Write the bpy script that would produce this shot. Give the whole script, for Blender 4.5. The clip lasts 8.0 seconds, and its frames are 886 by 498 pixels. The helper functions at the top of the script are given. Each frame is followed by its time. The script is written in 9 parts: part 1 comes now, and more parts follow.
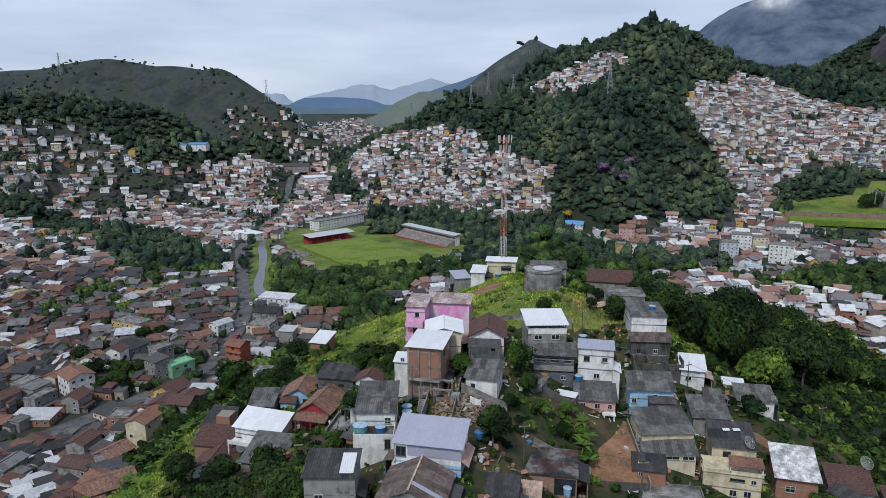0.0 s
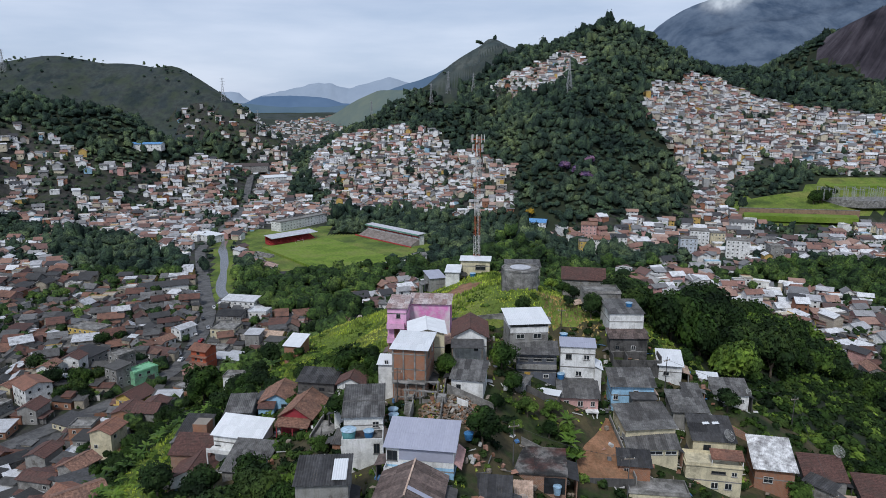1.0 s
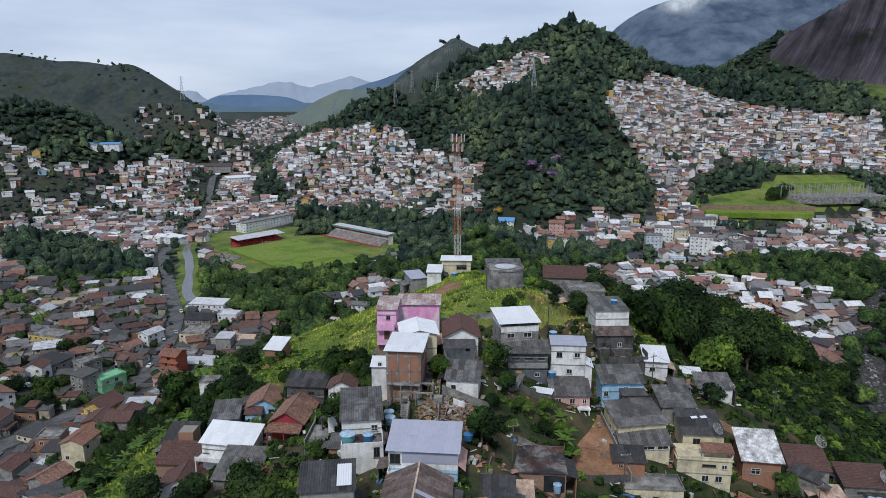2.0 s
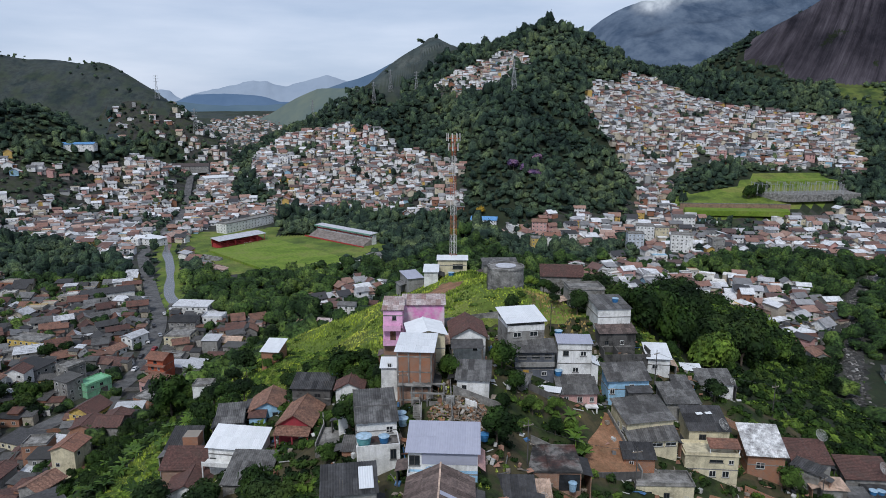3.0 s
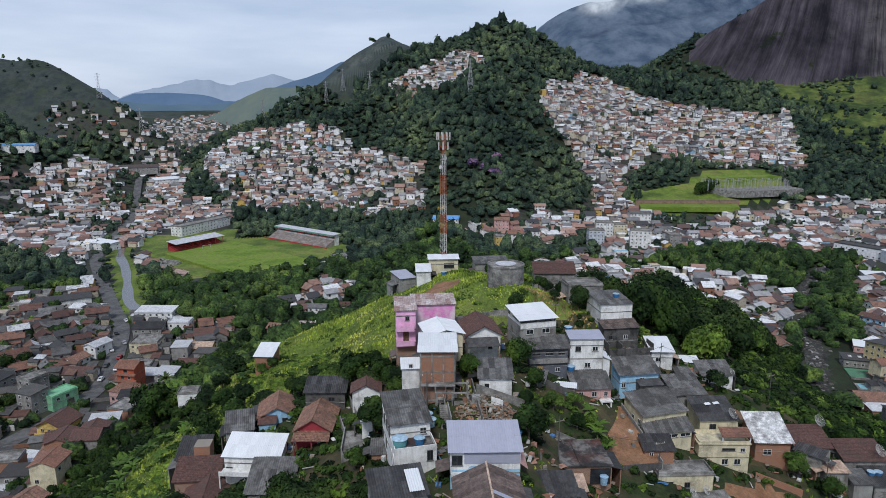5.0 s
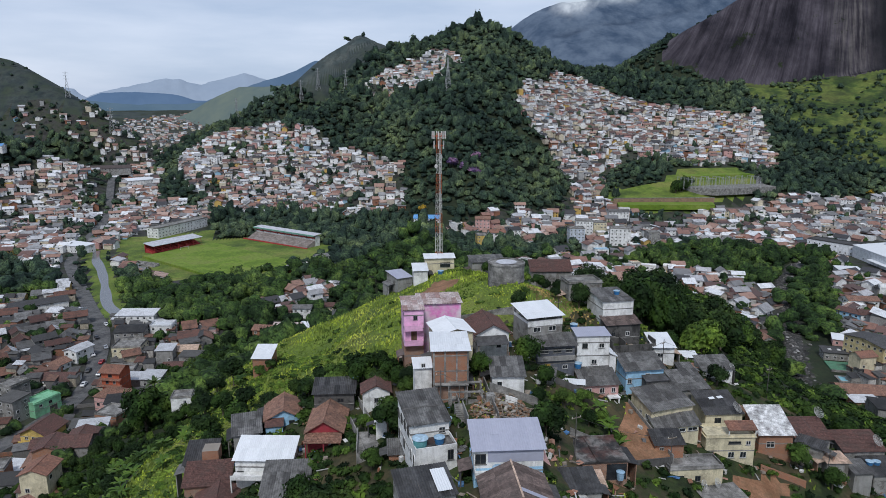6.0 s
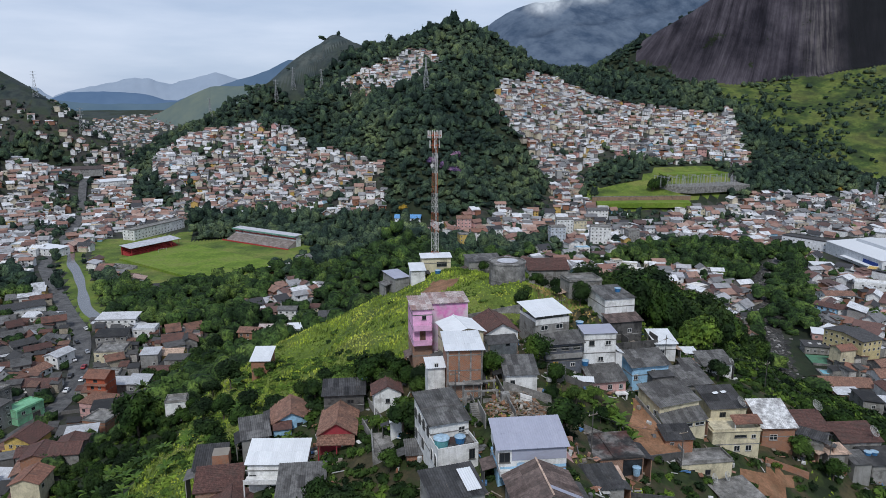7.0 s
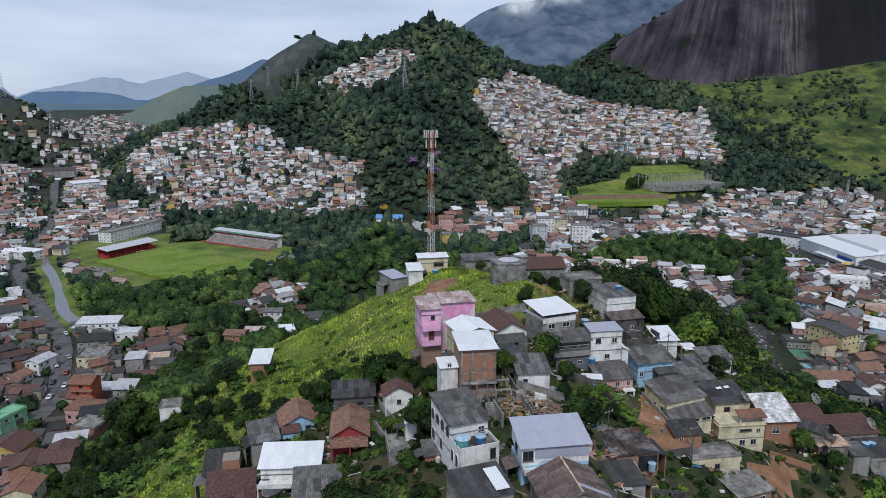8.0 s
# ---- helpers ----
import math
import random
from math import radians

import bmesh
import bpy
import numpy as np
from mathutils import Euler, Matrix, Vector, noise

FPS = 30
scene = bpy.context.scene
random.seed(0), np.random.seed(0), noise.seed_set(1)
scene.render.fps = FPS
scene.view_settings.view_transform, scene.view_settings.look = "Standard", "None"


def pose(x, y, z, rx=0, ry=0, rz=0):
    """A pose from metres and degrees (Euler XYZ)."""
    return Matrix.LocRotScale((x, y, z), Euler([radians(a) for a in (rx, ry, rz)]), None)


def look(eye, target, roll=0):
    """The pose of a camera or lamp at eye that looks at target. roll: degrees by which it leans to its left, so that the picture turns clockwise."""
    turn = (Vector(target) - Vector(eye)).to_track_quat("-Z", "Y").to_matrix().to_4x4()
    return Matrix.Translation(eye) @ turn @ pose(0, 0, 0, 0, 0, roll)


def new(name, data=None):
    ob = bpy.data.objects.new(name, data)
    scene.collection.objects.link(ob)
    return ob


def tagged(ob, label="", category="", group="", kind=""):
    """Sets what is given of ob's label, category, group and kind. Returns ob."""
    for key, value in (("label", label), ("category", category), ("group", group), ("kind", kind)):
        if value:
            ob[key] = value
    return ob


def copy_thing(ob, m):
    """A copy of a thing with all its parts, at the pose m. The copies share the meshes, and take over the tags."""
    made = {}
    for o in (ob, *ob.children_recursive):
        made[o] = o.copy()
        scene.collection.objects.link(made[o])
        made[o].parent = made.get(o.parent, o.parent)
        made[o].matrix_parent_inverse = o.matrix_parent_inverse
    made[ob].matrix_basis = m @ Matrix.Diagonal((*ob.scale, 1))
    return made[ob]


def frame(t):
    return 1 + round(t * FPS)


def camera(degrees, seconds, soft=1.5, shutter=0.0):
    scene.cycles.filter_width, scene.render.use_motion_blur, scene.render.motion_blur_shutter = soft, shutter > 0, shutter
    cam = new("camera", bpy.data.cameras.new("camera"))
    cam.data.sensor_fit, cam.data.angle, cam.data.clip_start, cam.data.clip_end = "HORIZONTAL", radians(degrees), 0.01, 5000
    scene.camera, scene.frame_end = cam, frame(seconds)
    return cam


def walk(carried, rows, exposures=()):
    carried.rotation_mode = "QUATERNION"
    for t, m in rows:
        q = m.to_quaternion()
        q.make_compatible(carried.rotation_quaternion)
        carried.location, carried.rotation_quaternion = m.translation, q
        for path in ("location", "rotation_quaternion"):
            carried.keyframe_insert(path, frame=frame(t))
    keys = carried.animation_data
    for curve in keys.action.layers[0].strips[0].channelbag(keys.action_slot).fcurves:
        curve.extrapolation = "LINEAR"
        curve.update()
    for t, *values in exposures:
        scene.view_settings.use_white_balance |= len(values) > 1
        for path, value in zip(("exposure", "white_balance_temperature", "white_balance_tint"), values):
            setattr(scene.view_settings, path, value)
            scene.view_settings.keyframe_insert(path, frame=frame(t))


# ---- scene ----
cam = camera(68.3, 8.0, 0.7)
METRES, EYE, TILT, LEAN, TURN = 47.0, 106.0, -12.0, 0.0, 0.0
ROWS = [
    (0.0, 0.0, 0.0, 0.0, 0.0, 0.0, -0.0),
    (0.5, -0.0418, 0.0109, 0.0033, -1.76, -0.05, 0.36),
    (1.0, -0.0882, 0.0213, 0.0065, -3.52, -0.12, 0.71),
    (1.5, -0.1416, 0.0325, 0.0095, -5.35, -0.18, 1.09),
    (3.0, -0.3169, 0.0691, 0.0177, -8.78, -0.36, 1.79),
    (3.5, -0.379, 0.0824, 0.02, -9.87, -0.41, 2.03),
    (4.0, -0.4424, 0.0972, 0.0222, -10.99, -0.47, 2.27),
    (4.5, -0.5065, 0.1131, 0.0239, -12.1, -0.52, 2.49),
    (6.0, -0.7033, 0.17, 0.0302, -15.5, -0.74, 3.22),
    (6.5, -0.771, 0.1916, 0.0337, -16.65, -0.84, 3.47),
    (7.0, -0.8353, 0.2138, 0.0374, -17.76, -0.91, 3.7),
    (7.5, -0.8991, 0.2371, 0.0418, -18.87, -0.99, 3.94),
    (8.0, -0.9621, 0.2624, 0.0463, -19.96, -1.08, 4.17),
]
walk(cam, [(t, pose(0, 0, EYE, TILT, LEAN, TURN) @ pose(METRES * x, METRES * y, METRES * z, 90 + pitch, roll, yaw)) for t, x, y, z, yaw, pitch, roll in ROWS])

# ---- sky and sun: overcast, high soft sun behind the camera's shoulder ----
SUN_EL, SUN_AZ = 52.0, 205.0
world = bpy.data.worlds.new("overcast_sky")
scene.world = world
world.use_nodes = True
wn, wl = world.node_tree.nodes, world.node_tree.links
wn.clear()
w_out = wn.new("ShaderNodeOutputWorld")
w_bg = wn.new("ShaderNodeBackground")
w_sky = wn.new("ShaderNodeTexSky")
w_sky.sky_type = "NISHITA"
w_sky.sun_disc = False
w_sky.sun_elevation, w_sky.sun_rotation = radians(SUN_EL), radians(SUN_AZ)
w_co = wn.new("ShaderNodeTexCoord")
w_map = wn.new("ShaderNodeMapping")
w_map.inputs["Scale"].default_value = (1.6, 1.6, 9.0)
w_noise = wn.new("ShaderNodeTexNoise")
w_noise.inputs["Scale"].default_value = 1.7
w_noise.inputs["Detail"].default_value = 7.0
w_noise.inputs["Roughness"].default_value = 0.52
w_ramp = wn.new("ShaderNodeValToRGB")
w_ramp.color_ramp.elements[0].position, w_ramp.color_ramp.elements[0].color = 0.34, (5.6, 6.95, 9.5, 1)
w_ramp.color_ramp.elements[1].position, w_ramp.color_ramp.elements[1].color = 0.66, (8.4, 9.45, 11.7, 1)
w_mix = wn.new("ShaderNodeMixRGB")
w_mix.inputs[0].default_value = 0.82
wl.new(w_co.outputs["Generated"], w_map.inputs["Vector"])
wl.new(w_map.outputs[0], w_noise.inputs["Vector"])
wl.new(w_noise.outputs["Fac"], w_ramp.inputs[0])
wl.new(w_sky.outputs[0], w_mix.inputs[1])
wl.new(w_ramp.outputs[0], w_mix.inputs[2])
w_sep = wn.new("ShaderNodeSeparateXYZ")
wl.new(w_co.outputs["Generated"], w_sep.inputs[0])
w_zenith = wn.new("ShaderNodeValToRGB")  # sky dimmed overhead, out of view, to lower the fill light
w_zenith.color_ramp.elements[0].position, w_zenith.color_ramp.elements[0].color = 0.22, (1, 1, 1, 1)
w_zenith.color_ramp.elements[1].position, w_zenith.color_ramp.elements[1].color = 0.8, (0.62, 0.64, 0.68, 1)
wl.new(w_sep.outputs[2], w_zenith.inputs[0])
w_mul = wn.new("ShaderNodeMixRGB")
w_mul.blend_type = "MULTIPLY"
w_mul.inputs[0].default_value = 1.0
wl.new(w_mix.outputs[0], w_mul.inputs[1])
wl.new(w_zenith.outputs[0], w_mul.inputs[2])
wl.new(w_mul.outputs[0], w_bg.inputs["Color"])
w_bg.inputs["Strength"].default_value = 0.0455
wl.new(w_bg.outputs[0], w_out.inputs["Surface"])
sun = new("sun", bpy.data.lights.new("sun", "SUN"))
sun.data.energy, sun.data.angle, sun.data.color = 1.2, radians(10), (0.98, 0.98, 0.98)
sun_way = Vector((math.sin(radians(SUN_AZ)) * math.cos(radians(SUN_EL)), math.cos(radians(SUN_AZ)) * math.cos(radians(SUN_EL)), math.sin(radians(SUN_EL))))
sun.matrix_world = look(sun_way * 900, (0, 0, 0))
scene.view_settings.exposure = 0.9


# ---- materials ----
def nodes_of(name):
    m = bpy.data.materials.new(name)
    m.use_nodes = True
    t = m.node_tree
    return m, t.nodes, t.links, t.nodes["Principled BSDF"]


def ramp_node(n, stops, constant=False):
    r = n.new("ShaderNodeValToRGB")
    e = r.color_ramp.elements
    while len(e) < len(stops):
        e.new(0.5)
    for k, (p, c) in enumerate(stops):
        e[k].position, e[k].color = p, (*c, 1)
    if constant:
        r.color_ramp.interpolation = "CONSTANT"
    return r


def noise_node(n, l, where, scale, detail=4.0, rough=0.6, stretch=None):
    if stretch:
        mp = n.new("ShaderNodeMapping")
        mp.inputs["Scale"].default_value = stretch
        l.new(where, mp.inputs["Vector"])
        where = mp.outputs[0]
    t = n.new("ShaderNodeTexNoise")
    t.inputs["Scale"].default_value, t.inputs["Detail"].default_value, t.inputs["Roughness"].default_value = scale, detail, rough
    l.new(where, t.inputs["Vector"])
    return t.outputs["Fac"]


def mixed(n, l, kind, fac, a, b):
    m = n.new("ShaderNodeMixRGB")
    m.blend_type = kind
    for k, v in enumerate((fac, a, b)):
        if isinstance(v, (int, float)):
            m.inputs[k].default_value = v
        elif isinstance(v, tuple):
            m.inputs[k].default_value = (*v, 1)
        else:
            l.new(v, m.inputs[k])
    return m.outputs[0]


def surface(name, stops, coarse=0.15, fine=2.5, rough=0.85, bump=0.2, bump_scale=4.0, metal=0.0, vary="", stain=0.45, stain_colour=(0.12, 0.11, 0.1),
            stain_scale=0.5, stretch=None, grain=0.35, wave=0.0, spec=0.3):
    """A weathered surface. stops: its colours, by noise or (vary) by each object's or island's own chance."""
    m, n, l, b = nodes_of(name)
    geo = n.new("ShaderNodeNewGeometry")
    where = geo.outputs["Position"]
    if vary:
        src = geo.outputs["Random Per Island"] if vary == "island" else n.new("ShaderNodeObjectInfo").outputs["Random"]
        ramp = ramp_node(n, stops, True)
        l.new(src, ramp.inputs[0])
    else:
        ramp = ramp_node(n, [(0.5 + (p - 0.5) * 0.6, c) for p, c in stops])
        l.new(noise_node(n, l, where, coarse, 5.0, 0.62, stretch), ramp.inputs[0])
    colour = ramp.outputs[0]
    # fine grain
    g = ramp_node(n, [(0.33, (1 - grain,) * 3), (0.67, (1 + grain * 0.6,) * 3)])
    l.new(noise_node(n, l, where, fine, 6.0, 0.7), g.inputs[0])
    colour = mixed(n, l, "MULTIPLY", 1.0, colour, g.outputs[0])
    if stain:
        s = ramp_node(n, [(0.47, (0, 0, 0)), (0.63, (stain,) * 3)])
        l.new(noise_node(n, l, where, stain_scale, 7.0, 0.65), s.inputs[0])
        colour = mixed(n, l, "MIX", s.outputs[0], colour, stain_colour)
    l.new(colour, b.inputs["Base Color"])
    b.inputs["Roughness"].default_value, b.inputs["Metallic"].default_value = rough, metal
    b.inputs["Specular IOR Level"].default_value = spec
    if bump:
        bp = n.new("ShaderNodeBump")
        bp.inputs["Strength"].default_value, bp.inputs["Distance"].default_value = bump, 0.15
        l.new(noise_node(n, l, where, bump_scale, 5.0, 0.7), bp.inputs["Height"])
        l.new(bp.outputs[0], b.inputs["Normal"])
    return m


WHITE, CREAM, GREY, BRICK, SAND = (0.8, 0.8, 0.79), (0.6, 0.53, 0.4), (0.36, 0.36, 0.35), (0.3, 0.135, 0.08), (0.48, 0.42, 0.34)
PINK, YELLOW, BLUE, GREEN, CONCRETE = (0.58, 0.33, 0.3), (0.6, 0.4, 0.12), (0.3, 0.48, 0.6), (0.2, 0.42, 0.26), (0.27, 0.26, 0.25)
far_wall = surface("far_wall_paint", [(0, WHITE), (0.42, CREAM), (0.52, GREY), (0.57, BRICK), (0.62, SAND), (0.7, (0.8, 0.78, 0.74)), (0.82, PINK), (0.88, YELLOW), (0.91, BLUE),
                                      (0.93, CONCRETE)], vary="island", stain=0.32, stain_scale=0.35, bump=0)
far_roof = surface("far_roof_cover", [(0, (0.27, 0.15, 0.12)), (0.1, (0.36, 0.225, 0.18)), (0.2, (0.17, 0.1, 0.088)), (0.3, (0.3, 0.18, 0.14)), (0.37, (0.12, 0.08, 0.075)), (0.44, (0.2, 0.2, 0.205)),
                                      (0.56, (0.33, 0.33, 0.34)), (0.64, (0.06, 0.06, 0.066)), (0.72, (0.7, 0.71, 0.73)), (0.85, (0.46, 0.46, 0.48)), (0.94, (0.44, 0.31, 0.26))],
                   vary="island", stain=0.35, stain_scale=0.3, stain_colour=(0.06, 0.055, 0.05), bump=0)
low_town_wall = surface("low_town_wall_paint", [(0, (0.62, 0.61, 0.58)), (0.22, (0.42, 0.37, 0.29)), (0.42, (0.24, 0.235, 0.225)), (0.62, BRICK), (0.72, CONCRETE), (0.9, (0.42, 0.26, 0.23)), (0.95, (0.5, 0.34, 0.12))], vary="island", stain=0.6,
                        stain_scale=0.4, stain_colour=(0.07, 0.065, 0.06), bump=0)
low_town_roof = surface("low_town_roof_cover", [(0, (0.15, 0.075, 0.058)), (0.16, (0.21, 0.11, 0.08)), (0.28, (0.09, 0.048, 0.042)), (0.42, (0.06, 0.06, 0.062)), (0.58, (0.11, 0.108, 0.107)), (0.74, (0.18, 0.178, 0.178)), (0.87, (0.55, 0.56, 0.58))],
                        vary="island", stain=0.6, stain_scale=0.4, stain_colour=(0.035, 0.033, 0.03), bump=0)
dark_opening = surface("dark_window", [(0.3, (0.02, 0.022, 0.026)), (0.7, (0.05, 0.055, 0.06))], stain=0, rough=0.25, bump=0)
town_ground = surface("town_ground", [(0.3, (0.022, 0.022, 0.021)), (0.5, (0.05, 0.048, 0.044)), (0.7, (0.02, 0.03, 0.012))], coarse=0.09, stain=0.5, stain_colour=(0.05, 0.07, 0.025), stain_scale=0.06)
forest_floor = surface("forest_floor", [(0.3, (0.012, 0.02, 0.01)), (0.7, (0.026, 0.04, 0.017))], coarse=0.04, stain=0.3, stain_colour=(0.05, 0.04, 0.02))
# distance haze is painted into this grass as a bluish tint
meadow = surface("hazed_hill_grass", [(0.3, (0.018, 0.03, 0.031)), (0.5, (0.046, 0.057, 0.051)), (0.7, (0.026, 0.038, 0.04))], coarse=0.02, fine=0.12, stain=0.55, stain_colour=(0.035, 0.05, 0.02), stain_scale=0.03, bump=0.5, bump_scale=0.4)
bright_meadow = surface("lush_grass", [(0.28, (0.065, 0.105, 0.018)), (0.5, (0.14, 0.2, 0.03)), (0.7, (0.19, 0.21, 0.05))], coarse=0.035, fine=0.6, stain=0.5, stain_colour=(0.035, 0.055, 0.015), stain_scale=0.06, bump=0.6, bump_scale=0.8)
yard_ground = surface("yard_ground", [(0.3, (0.016, 0.026, 0.009)), (0.45, (0.035, 0.052, 0.014)), (0.55, (0.05, 0.04, 0.025)), (0.72, (0.12, 0.075, 0.048))], coarse=0.12, fine=1.2, stain=0.5, stain_colour=(0.05, 0.07, 0.02), stain_scale=0.12, bump=0.5)
slope_grass = surface("pasture_grass", [(0.25, (0.018, 0.034, 0.01)), (0.42, (0.05, 0.085, 0.018)), (0.55, (0.125, 0.16, 0.034)), (0.72, (0.095, 0.11, 0.03))], coarse=0.022, fine=0.4, stain=0.75, stain_colour=(0.024, 0.036, 0.014),
                      stain_scale=0.05, bump=0.8, bump_scale=0.3, grain=0.5)
# grey-blue in these colours stands in for haze over the distant slopes
hazed_pasture = surface("hazed_pasture", [(0.3, (0.038, 0.054, 0.054)), (0.45, (0.062, 0.078, 0.073)), (0.58, (0.088, 0.1, 0.09)), (0.72, (0.05, 0.066, 0.065))], coarse=0.012, fine=0.08, stain=0.7, stain_colour=(0.034, 0.05, 0.05), stain_scale=0.02,
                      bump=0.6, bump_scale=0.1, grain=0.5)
red_soil = surface("red_soil", [(0.3, (0.2, 0.1, 0.052)), (0.7, (0.33, 0.175, 0.1))], coarse=0.3, stain=0.35, stain_colour=(0.12, 0.09, 0.05), bump=0.4)


def rock_material():
    """Dark granite with water streaks running down the face."""
    m, n, l, b = nodes_of("streaked_granite")
    pos = n.new("ShaderNodeNewGeometry").outputs["Position"]
    dot = n.new("ShaderNodeVectorMath")
    dot.operation = "DOT_PRODUCT"
    dot.inputs[1].default_value = (0.856, -0.517, 0.0)
    l.new(pos, dot.inputs[0])
    sep = n.new("ShaderNodeSeparateXYZ")
    l.new(pos, sep.inputs[0])
    # the streaks follow the dome: they lean on its flank and run straight down further in
    lean = n.new("ShaderNodeMapRange")
    for k, v in enumerate((40, 330, 0.8, 0.03)):
        lean.inputs[k + 1].default_value = v
    off = n.new("ShaderNodeMath")
    off.operation = "ADD"
    off.inputs[1].default_value = -15.3
    l.new(dot.outputs["Value"], off.inputs[0])
    l.new(off.outputs[0], lean.inputs[0])
    drop = n.new("ShaderNodeMath")
    drop.operation = "MULTIPLY"
    l.new(lean.outputs[0], drop.inputs[0])
    l.new(sep.outputs[2], drop.inputs[1])
    across = n.new("ShaderNodeMath")
    across.operation = "SUBTRACT"
    l.new(dot.outputs["Value"], across.inputs[0])
    l.new(drop.outputs[0], across.inputs[1])
    com = n.new("ShaderNodeCombineXYZ")
    l.new(across.outputs[0], com.inputs[0])
    l.new(sep.outputs[2], com.inputs[1])
    where = com.outputs[0]
    r = ramp_node(n, [(0.36, (0.025, 0.023, 0.029)), (0.5, (0.056, 0.051, 0.061)), (0.64, (0.1, 0.092, 0.104))])
    l.new(noise_node(n, l, where, 1.0, 8.0, 0.72, (0.05, 0.006, 1)), r.inputs[0])
    s = ramp_node(n, [(0.55, (0, 0, 0)), (0.7, (0.5, 0.5, 0.5))])
    l.new(noise_node(n, l, where, 1.0, 7.0, 0.7, (0.3, 0.014, 1)), s.inputs[0])
    c = mixed(n, l, "MIX", s.outputs[0], r.outputs[0], (0.125, 0.112, 0.135))
    pale = n.new("ShaderNodeMapRange")  # one band where water has washed the face pale
    pale.interpolation_type = "SMOOTHSTEP"
    for k, v in enumerate((255, 300, 0.0, 1.0)):
        pale.inputs[k + 1].default_value = v
    fade = n.new("ShaderNodeMapRange")
    fade.interpolation_type = "SMOOTHSTEP"
    for k, v in enumerate((315, 350, 1.0, 0.0)):
        fade.inputs[k + 1].default_value = v
    l.new(off.outputs[0], pale.inputs[0])
    l.new(off.outputs[0], fade.inputs[0])
    band = n.new("ShaderNodeMath")
    band.operation = "MULTIPLY"
    l.new(pale.outputs[0], band.inputs[0])
    l.new(fade.outputs[0], band.inputs[1])
    q = ramp_node(n, [(0.42, (0, 0, 0)), (0.6, (0.9, 0.9, 0.9))])
    l.new(noise_node(n, l, where, 1.0, 7.0, 0.7, (0.14, 0.012, 1)), q.inputs[0])
    c = mixed(n, l, "MIX", mixed(n, l, "MULTIPLY", 1.0, band.outputs[0], q.outputs[0]), c, (0.16, 0.15, 0.14))
    g = ramp_node(n, [(0.6, (0, 0, 0)), (0.64, (1, 1, 1))])
    l.new(noise_node(n, l, pos, 0.03, 8.0, 0.75), g.inputs[0])
    c = mixed(n, l, "MIX", g.outputs[0], c, (0.03, 0.042, 0.02))
    k = ramp_node(n, [(0.36, (0.35, 0.35, 0.4)), (0.62, (1.15, 1.1, 1.12))])
    l.new(noise_node(n, l, pos, 0.012, 5.0, 0.65), k.inputs[0])
    c = mixed(n, l, "MULTIPLY", 1.0, c, k.outputs[0])
    dark = n.new("ShaderNodeMapRange")  # the face further east darkens to near black
    for k, v in enumerate((318, 352, 0.0, 0.88)):
        dark.inputs[k + 1].default_value = v
    l.new(off.outputs[0], dark.inputs[0])
    c = mixed(n, l, "MIX", dark.outputs[0], c, (0.012, 0.013, 0.015))
    l.new(c, b.inputs["Base Color"])
    b.inputs["Roughness"].default_value, b.inputs["Specular IOR Level"].default_value = 0.85, 0.12
    bp = n.new("ShaderNodeBump")
    bp.inputs["Strength"].default_value, bp.inputs["Distance"].default_value = 1.0, 5.0
    l.new(noise_node(n, l, where, 1.0, 8.0, 0.75, (0.09, 0.014, 1)), bp.inputs["Height"])
    l.new(bp.outputs[0], b.inputs["Normal"])
    return m


def leaf_material(name, dark, mid, light, patch=0.05, gloss=0.75, each=0.13, soft=0.35, chance=0.42, mottle=0.0):
    """Foliage: hue by patches of the wood, brightness leaf by leaf."""
    m, n, l, b = nodes_of(name)
    geo = n.new("ShaderNodeNewGeometry")
    r = ramp_node(n, [(0.3, dark), (0.5, mid), (0.7, light)])
    l.new(noise_node(n, l, geo.outputs["Position"], patch, 3.0, 0.7), r.inputs[0])
    v = ramp_node(n, [(0.0, (1 - chance,) * 3), (1.0, (1 + chance, 1 + chance, 1 + 0.8 * chance))])
    l.new(geo.outputs["Random Per Island"], v.inputs[0])
    c = mixed(n, l, "MULTIPLY", 1.0, r.outputs[0], v.outputs[0])
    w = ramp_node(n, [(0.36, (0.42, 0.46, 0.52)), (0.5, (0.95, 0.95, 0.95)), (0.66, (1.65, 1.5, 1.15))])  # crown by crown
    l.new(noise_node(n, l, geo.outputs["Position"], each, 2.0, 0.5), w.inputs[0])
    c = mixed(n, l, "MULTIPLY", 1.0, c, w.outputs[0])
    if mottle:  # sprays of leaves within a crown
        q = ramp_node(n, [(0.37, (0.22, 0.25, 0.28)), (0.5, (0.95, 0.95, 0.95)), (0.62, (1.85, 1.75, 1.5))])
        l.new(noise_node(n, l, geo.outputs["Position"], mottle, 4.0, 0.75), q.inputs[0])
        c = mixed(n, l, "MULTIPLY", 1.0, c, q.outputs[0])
    l.new(c, b.inputs["Base Color"])
    b.inputs["Roughness"].default_value, b.inputs["Specular IOR Level"].default_value = gloss, 0.12
    turn = n.new("ShaderNodeMix")  # many fine leaves on each clump even out its shading
    turn.data_type = "VECTOR"
    turn.inputs[0].default_value, turn.inputs[5].default_value = soft, (0.0, 0.0, 1.0)
    l.new(geo.outputs["Normal"], turn.inputs[4])
    unit = n.new("ShaderNodeVectorMath")
    unit.operation = "NORMALIZE"
    l.new(turn.outputs[1], unit.inputs[0])
    l.new(unit.outputs[0], b.inputs["Normal"])
    return m


